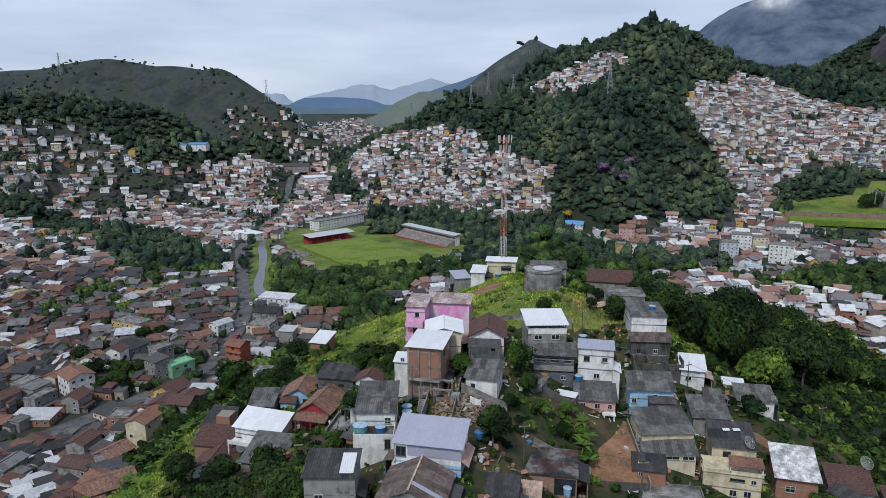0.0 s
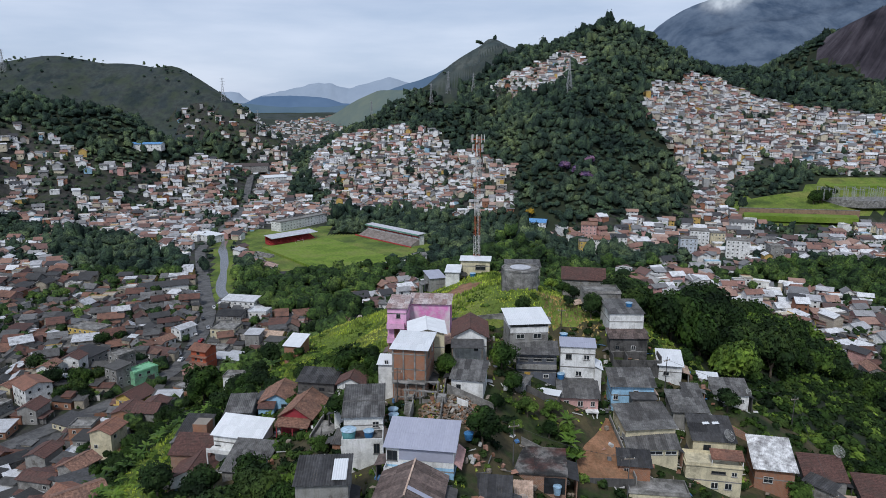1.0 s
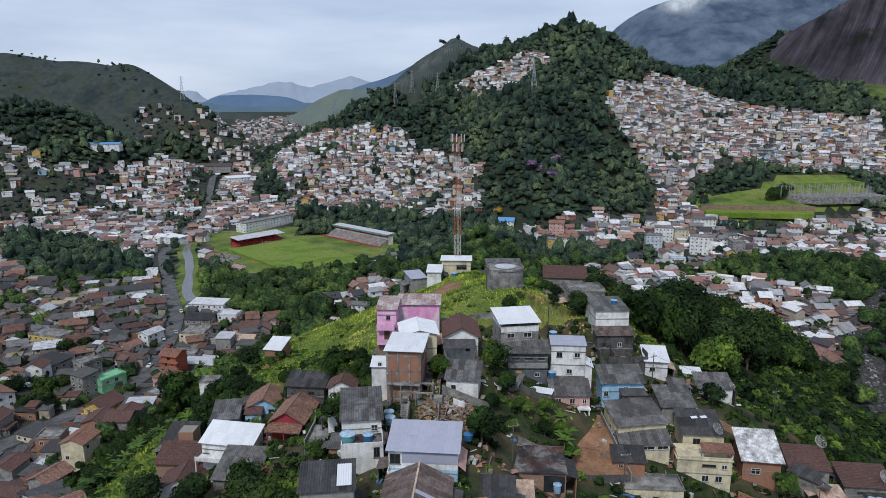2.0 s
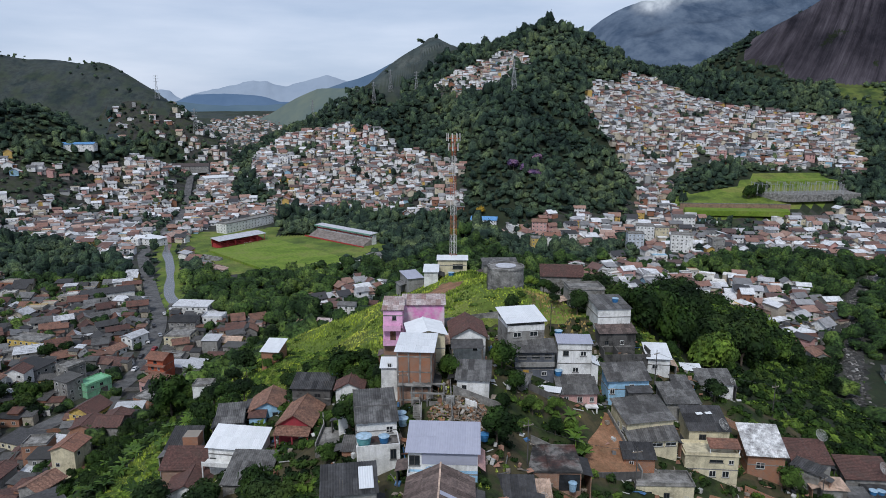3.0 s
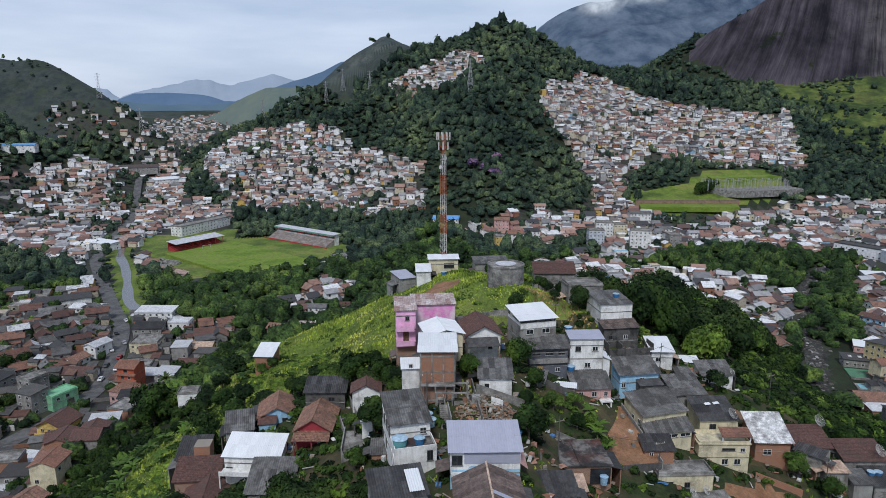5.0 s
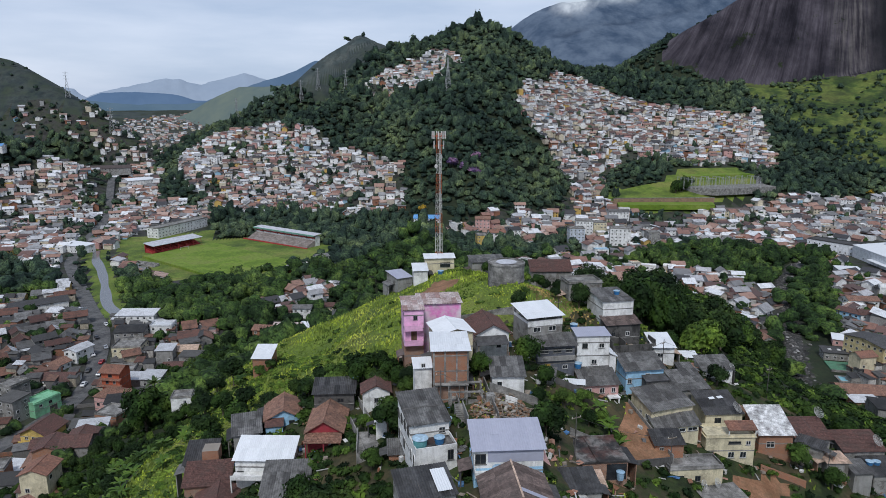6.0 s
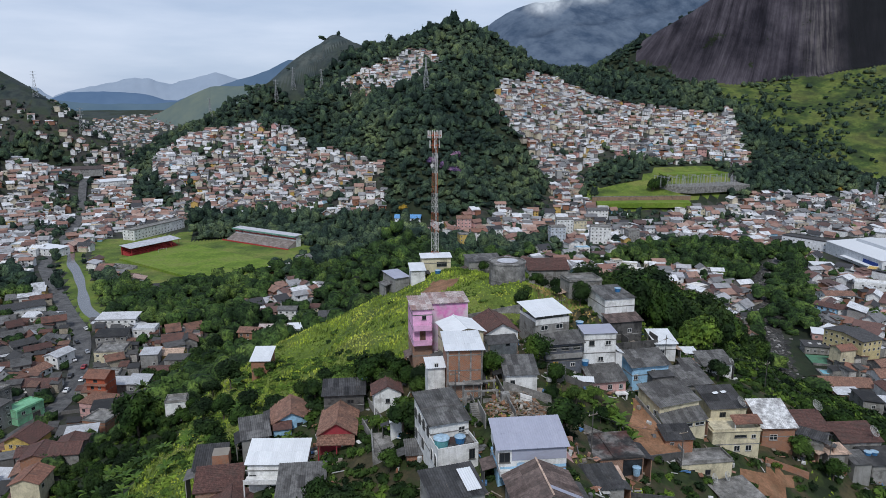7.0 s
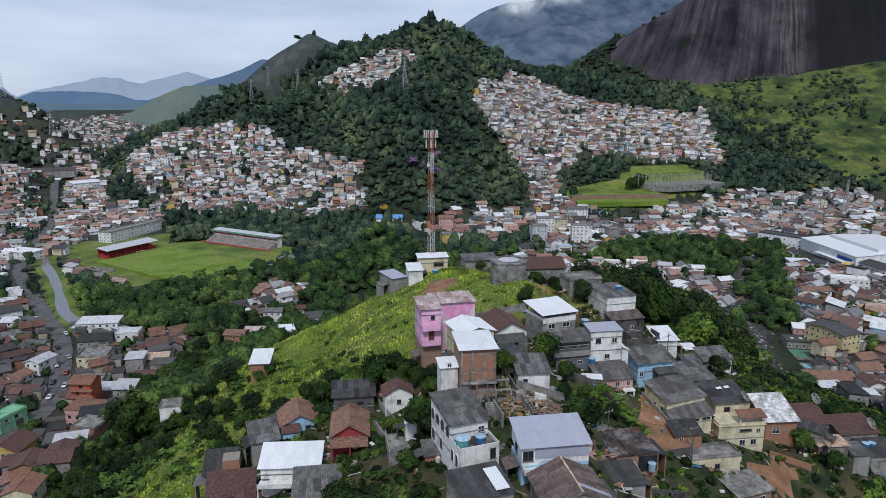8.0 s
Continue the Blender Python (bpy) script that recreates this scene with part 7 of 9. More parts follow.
block("yellow four-storey apartment block with a black roof", 233.5, 226.5, 2, 12, 20, 4, yellow_render, "gable", 1.4, dark_roof, step=2.8)
hall = block("low sports hall with a black roof and skylights", 228.6, 234.5, -30, 22, 7, 1, grey_wall, "shed", 0.5, dark_roof, "sports_hall", each=3.6)
for k in range(5):
    part_of(hall, "skylight", *box(-8.6 + 4.0 * k, -1.2, 4.03, -7.2 + 4.0 * k, 0.8, 4.33), frame_white)
court = new("sports_court")
court.matrix_basis = pose(221, 224.5, float(land(221, 224.5)) + 0.5, 0, 0, -30)
part_of(court, "green_floor", *box(-10, -6, -0.6, 10, 6, 0), paint("court_green", (0.1, 0.24, 0.15), 0.3))
part_of(court, "kerb", *box(-10.3, -6.3, -0.6, 10.3, -6.002, 0.5), concrete)
tagged(court, "small green-painted sports court beside a hall", "sports court")
block("low salmon house with a white sheet roof", 243.5, 250, -41, 11, 8, 1, salmon_wall, "shed", 0.6, white_roof, each=3.2)
block("long white house with a clay tile roof", 198.5, 200, -24, 20, 10, 1, white_wall, "gable", 2.0, clay_tiles, each=3.4)
block("small white house with a red tile roof", 217.9, 210, -53, 8, 7, 1, white_wall, "gable", 1.4, red_tiles, each=3.2)
block("low house with dark tiles by the street", 237, 207, -43, 9, 8, 1, cream_wall, "gable", 1.6, dark_tiles, each=3.2)
block("white-walled house with a brown tile roof", 217, 188, -56, 9, 9, 1, white_wall, "gable", 1.6, dark_tiles, each=3.2)
block("grey gabled house beside the creek wood", 195, 180, -24, 14, 9, 1, cream_wall, "gable", 1.6, fibre_roof, each=3.2)
pool = new("swimming_pool")
pool.matrix_basis = pose(208.5, 214.5, float(land(208.5, 214.5)) + 0.5, 0, 0, -28)
part_of(pool, "rim", *join(box(-5, -3.2, -0.6, 5, -2.5, 0.1), box(-5, 2.5, -0.6, 5, 3.2, 0.1), box(-5, -2.499, -0.6, -4, 2.499, 0.1), box(4, -2.499, -0.6, 5, 2.499, 0.1)), concrete)
part_of(pool, "water", *box(-3.99, -2.49, -0.5, 3.99, 2.49, -0.1), water_material("pool_water", (0.22, 0.5, 0.6)))
tagged(pool, "small pale blue swimming pool with a concrete rim", "swimming pool")
block("tall white apartment building with balconies", 262, 494.6, -25, 17, 12, 5, white_wall, "flat", group="tall row houses")
block("big white five-storey building on the slope", 247.6, 532, -20, 15, 11, 5, white_wall, "flat", group="tall row houses")
block("tan four-storey building between white ones", 264.2, 535, -10, 12, 9, 4, cream_wall, "flat", group="tall row houses")
block("narrow grey-white four-storey building", 288, 486, -10, 10, 10, 4, grey_wall, "flat", group="tall row houses")
block("white two-storey house above the terrace row", 309.8, 535.4, -8, 12.5, 9, 2, white_wall, "gable", 1.4, fibre_roof, group="tall row houses")
block("wide white three-storey house by the playing fields", 306.7, 573.6, -16, 20, 9, 3, white_wall, "gable", 1.6, fibre_roof, group="tall row houses")
block("pink and white three-storey house with gables", 158.6, 553.4, -20, 13, 9, 3, salmon_wall, "gable", 2.0, clay_tiles, group="tall row houses")
block("long cream school building with a dull roof", 430, 566, -12, 40, 9, 2, cream_wall, "gable", 1.8, brown_roof, step=3.4)
block("white industrial hall by the river bend", -175, 905, 30, 40, 22, 2, white_wall, "gable", 2.2, white_roof, "factory_hall", step=7)
block("long low factory with a brown roof", -235, 930, 6, 90, 26, 2, grey_wall, "gable", 3.0, brown_roof, "factory_hall", step=8)
block("white and blue industrial hall", -330, 860, 4, 46, 18, 2, white_wall, "gable", 2.0, blue_roof, "factory_hall", step=7)
block("low white hall with sheet roof by the river", -178, 592, -40, 26, 12, 2, white_wall, "shed", 0.8, white_roof, "factory_hall", step=5)


# ---- playing fields and substation on the eastern terraces ----
def terraces():
    ob = new("playing_field", mesh_py("playing_field", *slab([(445, 676, float(land(470, 655)) + 2.4), (524, 674, float(land(470, 655)) + 2.4), (527, 646, float(land(470, 655)) + 1.6), (434, 644, float(land(470, 655)) + 1.6)], 6), [pitch_grass]))
    tagged(ob, "green playing field on a raised terrace", "playing field", kind="structure")
    z = float(land(370, 600))
    ob = new("lower_field", mesh_py("lower_field", *slab([(327, 610, z + 2.2), (424, 585, z + 2.2), (415, 569, z + 1.8), (319, 594, z + 1.8)], 5), [pitch_grass]))
    tagged(ob, "narrow green field below a retaining wall", "playing field", kind="structure")
    top = new("retaining_wall")
    top.matrix_basis = pose(378, 603, z - 1, 0, 0, -13.5)
    part_of(top, "wall", *box(-54, -0.5, -2, 54, 0.5, 6.5), paint("bare_earth_render", (0.3, 0.2, 0.13), 0.5))
    part_of(top, "coping", *box(-54.2, -0.7, 6.504, 54.2, 0.7, 7.0), concrete)
    tagged(top, "long brown retaining wall with a concrete coping", "wall")
    z = float(land(470, 625)) + 2.5
    ob = new("gravel_yard", mesh_py("gravel_yard", *slab([(400, 640, z), (525, 640, z), (520, 603, z), (440, 600, z)], 7), [concrete]))
    tagged(ob, "grey gravel yard of the substation", "yard", kind="structure")
    steel = surface("galvanised_steel", [(0.4, (0.34, 0.35, 0.36)), (0.6, (0.46, 0.47, 0.48))], stain=0.2, bump=0, rough=0.6)
    first = new("substation_mast")
    first.matrix_basis = pose(412, 612, z, 0, 0, -12)
    for sx in (-4, 4):
        legs = join(*[tube((sx + a, b, 0), (sx + a * 0.4, b * 0.4, 11), 0.07, 0.06, 4) for a in (-0.5, 0.5) for b in (-0.5, 0.5)],
                    *[tube((sx - 0.4, -0.4, 1.5 * k), (sx + 0.4, -0.4, 1.5 * k + 1.5), 0.06, 0.06, 4) for k in range(7)])
        part_of(first, "lattice_post", *legs, steel)
    part_of(first, "crossbeam", *join(tube((-4.5, -0.3, 10.6), (4.5, -0.3, 10.6), 0.12, 0.12, 4), tube((-4.5, 0.3, 10.0), (4.5, 0.3, 10.0), 0.12, 0.12, 4)), steel)
    tagged(first, "grey steel gantry of the substation", "gantry", "substation gantries")
    for j in range(3):
        for k in range(7):
            if j or k:
                copy_thing(first, pose(412 + 14 * k + 3 * j, 612 - 1.5 * k + 10 * j, z, 0, 0, -12 + (90 if (j + k) % 3 == 0 else 0)))


terraces()


# ---- towers ----
mast_red = paint("mast_orange_red", (0.5, 0.12, 0.05), 0.25)
mast_white = paint("mast_white", (0.66, 0.64, 0.62), 0.25)
pylon_steel = surface("pylon_steel", [(0.4, (0.3, 0.31, 0.32)), (0.6, (0.42, 0.43, 0.44))], stain=0.1, bump=0, rough=0.6)


def radio_mast(x, y, z0, z1):
    top = new("radio_mast")
    top.matrix_basis = pose(x, y, z0, 0, 0, 12)
    h, n = z1 - z0, 7
    half = lambda z: 0.8 - 0.3 * z / h
    for k in range(n):
        a, b = h * k / n, h * (k + 1) / n
        mat = mast_red if k % 2 == 0 else mast_white
        bits = []
        for sx, sy in ((-1, -1), (1, -1), (1, 1), (-1, 1)):
            bits.append(tube((sx * half(a), sy * half(a), a), (sx * half(b), sy * half(b), b), 0.065, 0.065, 5))
        m = 3
        for j in range(m):
            p, q = a + (b - a) * j / m, a + (b - a) * (j + 1) / m
            for (sx, sy), (tx, ty) in (((-1, -1), (1, -1)), ((1, -1), (1, 1)), ((1, 1), (-1, 1)), ((-1, 1), (-1, -1))):
                bits.append(tube((sx * half(p), sy * half(p), p), (tx * half(q), ty * half(q), q), 0.028, 0.028, 4))
                bits.append(tube((sx * half(q), sy * half(q), q), (tx * half(q), ty * half(q), q), 0.028, 0.028, 4))
        part_of(top, "lattice_section", *join(*bits), mat)
    part_of(top, "ladder", *join(box(-0.2, -0.75, 0, -0.15, -0.7, h), box(0.15, -0.75, 0, 0.2, -0.7, h), *[box(-0.15, -0.74, 0.8 * k, 0.15, -0.71, 0.8 * k + 0.05) for k in range(1, int(h / 0.8))]), mast_white)
    for lift, count, rad in ((h - 0.8, 9, 1.9), (h - 3.6, 6, 1.5)):
        v, f = lathe([(rad - 0.07, lift - 0.07), (rad + 0.07, lift - 0.07), (rad + 0.07, lift + 0.07), (rad - 0.07, lift + 0.07), (rad - 0.07, lift - 0.07)], 16)
        part_of(top, "platform_ring", v, f[:-2], mast_red)
        for a in (0.8, 2.4, 3.9, 5.5):
            part_of(top, "platform_strut", *tube((0.5 * math.cos(a), 0.5 * math.sin(a), lift), (rad * math.cos(a), rad * math.sin(a), lift), 0.06, 0.06, 4), mast_red)
        for k in range(count):
            a = 2 * math.pi * k / count
            part_of(top, "antenna", *placed(box(-0.16, -0.09, -1.1, 0.16, 0.09, 1.1), pose(rad * 1.05 * math.cos(a), rad * 1.05 * math.sin(a), lift + 0.3, 0, 0, math.degrees(a) + 90)), mast_white)
    for a, zz in ((0.6, h - 7), (3.4, h - 9.5)):
        part_of(top, "microwave_dish", *placed(lathe([(0.1, 0), (0.55, 0.1), (0.6, 0.35), (0.58, 0.4)], 14), pose(0.8 * math.cos(a), 0.8 * math.sin(a), zz, 90, 0, math.degrees(a) + 90)), mast_white)
    tagged(top, "red and white lattice radio mast with panel antennas", "radio mast")


radio_mast(18.2, 193.4, 57.0, 98.2)


def pylon(x, y, h, yaw, first=None):
    z = float(land(x, y)) - 0.5
    if first:
        return copy_thing(first, pose(x, y, z, 0, 0, yaw) @ Matrix.Diagonal((1, 1, 1, 1)))
    top = new("power_pylon")
    top.matrix_basis = pose(x, y, z, 0, 0, yaw)
    half = lambda q: 3.2 * (1 - q / (h * 0.78)) + 0.6 if q < h * 0.78 else 0.6
    bits, levels = [], [h * k / 9 for k in range(10)]
    for a, b in zip(levels, levels[1:]):
        for (sx, sy), (tx, ty) in (((-1, -1), (1, -1)), ((1, -1), (1, 1)), ((1, 1), (-1, 1)), ((-1, 1), (-1, -1))):
            bits.append(tube((sx * half(a), sy * half(a), a), (sx * half(b), sy * half(b), b), 0.2, 0.2, 4))
            bits.append(tube((sx * half(a), sy * half(a), a), (tx * half(b), ty * half(b), b), 0.12, 0.12, 4))
            bits.append(tube((tx * half(a), ty * half(a), a), (sx * half(b), sy * half(b), b), 0.12, 0.12, 4))
    part_of(top, "lattice_body", *join(*bits), pylon_steel)
    for zz in (h * 0.72, h * 0.84, h * 0.95):
        part_of(top, "crossarm", *join(tube((-4.6, 0, zz), (4.6, 0, zz), 0.16, 0.16, 4), tube((-4.6, 0, zz), (-0.5, 0, zz + 1.2), 0.1, 0.1, 4), tube((4.6, 0, zz), (0.5, 0, zz + 1.2), 0.1, 0.1, 4)), pylon_steel)
    return tagged(top, "grey lattice power pylon on the hillside", "pylon", "power pylons")


PYLON = pylon(54, 1290, 42, 20)
for px, py, turn in ((88, 1310, 25), (122, 1170, 10), (202, 815, 5), (-66, 1400, 30), (341, 751, 0), (-257, 1195, 15), (584, 500, 60), (-760, 1340, 0), (-330, 1255, 10), (560, 700, 40)):
    pylon(px, py, 42, turn, PYLON)


def reservoir(x, y):
    z = float(land(x, y)) - 0.8
    top = new("water_reservoir")
    top.matrix_basis = pose(x, y, z)
    part_of(top, "drum", *lathe([(4.4, 0), (4.4, 6.2), (4.55, 6.22), (4.55, 6.6), (4.2, 6.62), (4.2, 6.35), (0.5, 6.5)], 36), concrete)
    part_of(top, "hoop", *lathe([(4.42, 2.1), (4.5, 2.12), (4.5, 2.35), (4.42, 2.37)], 36), concrete)
    part_of(top, "cover", *lathe([(2.5, 6.52), (2.5, 6.66), (0.4, 6.9)], 24), pale_metal, "pale round cover")
    part_of(top, "ladder", *join(tube((-4.6, -0.3, 0), (-4.6, -0.3, 6.9), 0.04, 0.04, 5), tube((-4.6, 0.3, 0), (-4.6, 0.3, 6.9), 0.04, 0.04, 5)), frame_dark)
    tagged(top, "round weathered concrete water reservoir on the hilltop", "water reservoir")


reservoir(24.2, 153.2)


# ---- trees, shrubs and grass of the hill ----
def tree_kind(seed, lobes, leaves, tall, size, mat, label, trunk_h=1.1):
    """A tree of unit crown radius; its trunk splits into limbs below the crown."""
    rng = np.random.default_rng(seed)
    top = new("tree")
    v, f = crown(rng, lobes, 2 * leaves, size * 0.8, tall, False, 0.76)
    v = v + np.array([0, 0, trunk_h * 0.55])
    ob = new("crown", mesh_np("crown", v, f, [mat]))
    ob.parent = top
    bits = [tube((0, 0, -0.25), (0.02, 0.01, trunk_h * 0.8), 0.075, 0.05, 7)]
    for k in range(4):
        a = 1.6 * k + rng.random()
        bits.append(tube((0.02, 0.01, trunk_h * 0.6), (0.42 * math.cos(a), 0.42 * math.sin(a), trunk_h * 0.75 + tall * 0.6), 0.04, 0.015, 5))
    part_of(top, "trunk", *join(*bits), bark)
    return tagged(top, label, "tree", "trees of the hill")


bright_leaf = leaf_material("bright_leaves", (0.04, 0.08, 0.016), (0.075, 0.13, 0.025), (0.125, 0.19, 0.038), 0.12, soft=0.5)
deep_leaf = leaf_material("deep_green_leaves", (0.006, 0.015, 0.006), (0.016, 0.034, 0.011), (0.045, 0.074, 0.021), 0.06, soft=0.2)
TREES = [tree_kind(21, 9, 760, 0.9, 0.165, near_leaf, "broadleaf tree with a dense green crown"), tree_kind(22, 10, 780, 0.8, 0.16, deep_leaf, "dark green broadleaf tree with a wide crown"),
         tree_kind(23, 8, 720, 1.15, 0.165, deep_leaf, "tall dark green tree among others"), tree_kind(24, 10, 760, 0.75, 0.16, bright_leaf, "bright green spreading tree"),
         tree_kind(25, 9, 740, 1.0, 0.165, near_leaf, "leafy green tree with an uneven crown")]
FREE = list(TREES)


def tree(x, y, r, kind, squash=1.0, sink=0.0):
    z = float(land(x, y)) - sink
    m = pose(x, y, z, 0, 0, (x * 37 + y * 91) % 360)
    t = TREES[kind]
    if t in FREE:
        FREE.remove(t)
        t.scale = (r, r, r * squash)
        t.matrix_basis = m @ Matrix.Diagonal((r, r, r * squash, 1))
        return t
    c = copy_thing(t, m)
    c.matrix_basis = m @ Matrix.Diagonal((r, r, r * squash, 1))
    return c


def clear_of_houses(x, y, gap):
    for hx, hy, yaw, w, d in HOUSES:
        a = radians(-yaw)
        dx, dy = x - hx, y - hy
        u, v = dx * math.cos(a) - dy * math.sin(a), dx * math.sin(a) + dy * math.cos(a)
        if abs(u) < w / 2 + gap and -d / 2 - gap - 1.0 < v < d / 2 + gap:
            return False
    return True


# single trees between the houses
for tx, ty, tr, tk in ((41.5, 168.6, 2.2, 1), (45.5, 167.6, 2.4, 4), (49.8, 167.8, 2.4, 2), (37.6, 164.5, 2.0, 0), (33.2, 181.0, 1.8, 3), (29.0, 181.4, 1.7, 4), (42.0, 146.4, 1.5, 4), (46.0, 146.6, 1.6, 1), (36.0, 170.0, 2.0, 3), (-14.6, 106.5, 3.4, 0), (7.8, 93.4, 3.1, 0), (14.2, 116.5, 2.9, 4), (15.6, 110.5, 2.0, 4), (22.6, 141.5, 1.9, 2), (39.2, 143.5, 2.6, 2), (-15.4, 128.5, 3.6, 0), (-19.8, 132.4, 3.0, 3),
                       (-7.6, 118.6, 2.6, 1), (-24.6, 88.6, 3.6, 1), (-21.4, 84.2, 3.2, 4), (-27.4, 93.4, 3.4, 1), (-30.5, 86.0, 3.6, 2), (3.4, 112.5, 2.2, 4), (11.6, 104.6, 1.5, 4), (17.4, 106.2, 1.9, 3),
                       (22.4, 108.6, 1.6, 3), (20.6, 103.0, 1.5, 4), (14.4, 101.4, 1.2, 3), (61.6, 120.8, 2.6, 1), (66.0, 101.4, 2.6, 3), (79.0, 112.0, 2.6, 0), (86.5, 109.5, 3.0, 4), (57.8, 133.6, 2.2, 4), (53.0, 154.0, 3.8, 2),
                       (57.0, 160.0, 4.2, 4), (60.0, 152.0, 3.6, 1), (50.5, 161.5, 4.4, 2), (34.8, 147.6, 1.5, 1), (24.6, 100.2, 1.4, 4), (24.2, 105.0, 1.3, 3), (-17.5, 112.6, 1.6, 3), (-18.4, 100.6, 1.8, 3),
                       (70.5, 97.0, 2.2, 4), (-29.6, 99.0, 3.0, 4), (-38.0, 100.5, 3.4, 1), (-47.5, 106.5, 3.2, 2), (-9.5, 122.0, 2.0, 4), (-10.5, 126.4, 2.3, 0), (-13.2, 123.4, 2.5, 1), (-9.0, 116.2, 1.9, 4), (-11.4, 132.6, 2.3, 0), (-16.8, 137.0, 2.1, 3), (-22.4, 139.4, 2.3, 1), (-25.6, 135.0, 2.5, 0), (-18.6, 126.8, 2.0, 4),
                       (-27.8, 142.0, 2.0, 4), (-33.5, 139.0, 2.6, 1), (-40.0, 140.5, 3.0, 0), (-44.6, 131.0, 2.8, 4), (-47.0, 146.0, 3.2, 1), (-38.5, 150.0, 2.6, 2), (-44.0, 158.0, 3.0, 0), (-49.0, 168.0, 3.4, 1), (-42.5, 182.0, 3.4, 2), (-47.5, 190.0, 2.8, 1), (-35.4, 170.6, 1.6, 3), (-32.6, 170.2, 1.5, 0)):
    tree(tx, ty, tr, tk, 1.0)


def bank_trees():
    """Trees beside the substation and singly in the low town."""
    rng = random.Random(63)
    for k in range(9):
        tree(410 + rng.uniform(-13, 13), 624 + rng.uniform(-6, 7), rng.uniform(5.0, 7.5), rng.choice((0, 1, 4)), 0.95, 1.0)
    tree(-69, 202, 6.4, 0, 1.15, 1.5)
    for x, y, r in ((-59.5, 193.2, 2.5), (-56.2, 192.6, 2.4), (-61.6, 196.5, 2.2), (-53.4, 195.0, 1.9), (-54.5, 189.5, 1.8), (-60.5, 188.6, 2.0)):
        tree(x, y, r, 0, 1.0, 0.2)
    tree(-64.5, 206, 4.6, 4, 1.0, 1.0)
    for x, y, r in ((-136, 274, 4.2), (-152, 268, 4.4), (-158, 276, 4.6), (-149, 284, 3.8), (-144, 258, 4.2), (-160, 262, 4.4), (-133, 256, 3.4), (-166, 284, 4.4), (-141, 268, 4.6), (-146, 276, 3.6), (-139, 262, 4.0), (-100, 238, 3.0), (-97, 232, 3.2), (-96, 226, 3.6), (-92, 222, 3.4), (-88, 219, 3.2), (-104, 230, 2.6), (-119, 215, 2.2), (-113, 209, 2.0), (-107, 201, 2.4), (-101, 196, 2.2), (-96, 204, 2.6), (-92, 210, 2.8), (-123, 221, 2.0), (-152, 316, 4.4), (-146, 322, 3.6), (-76, 292, 4.2), (-71, 288, 4.4),
                    (-66, 296, 4.0), (-60, 303, 4.6), (-58, 312, 4.2), (-63, 280, 4.2), (-56, 290, 4.8), (-54, 275, 4.4), (-60, 266, 4.0), (-66, 270, 3.6), (-74, 262, 3.4), (-84, 258, 3.0), (-83, 250, 3.2), (-50, 300, 5.0), (-50, 320, 4.6)):
        tree(x, y, r, rng.choice((1, 2, 1, 0)), rng.uniform(0.9, 1.2), 0.6)


bank_trees()


def flank_trees():
    """The wood on both flanks of the hill, tree by tree."""
    rng = np.random.default_rng(31)
    p = jitter_grid(-140, 62, 200, 254, 7.2, rng)
    p = p[(cover(p[:, 0], p[:, 1]) == 0) & in_sight(p, 20) & ~inside(p[:, 0], p[:, 1], FORE_YARDS) & (p[:, 1] < np.where(p[:, 0] > 40, 254, 212))]
    p = p[~near_landmark(p[:, 0], p[:, 1])]
    spur, _, _ = along(p[:, 0], p[:, 1], WOOD_SPUR)
    p = p[(p[:, 0] < 0) | (spur < 26)]
    p = p[np.argsort(np.hypot(p[:, 0] - 10, p[:, 1] - 60))][:210]
    for x, y in p:
        r = rng.uniform(3.4, 6.4) if x > -30 else rng.uniform(1.5, 2.8)
        tree(float(x), float(y), float(r), int(rng.choice([0, 1, 2, 2, 3, 4])) if x > 0 else int(rng.choice([0, 1, 2, 4])), float(rng.uniform(0.85, 1.25)), 0.4 * float(r))
    print("flank", len(p))


flank_trees()


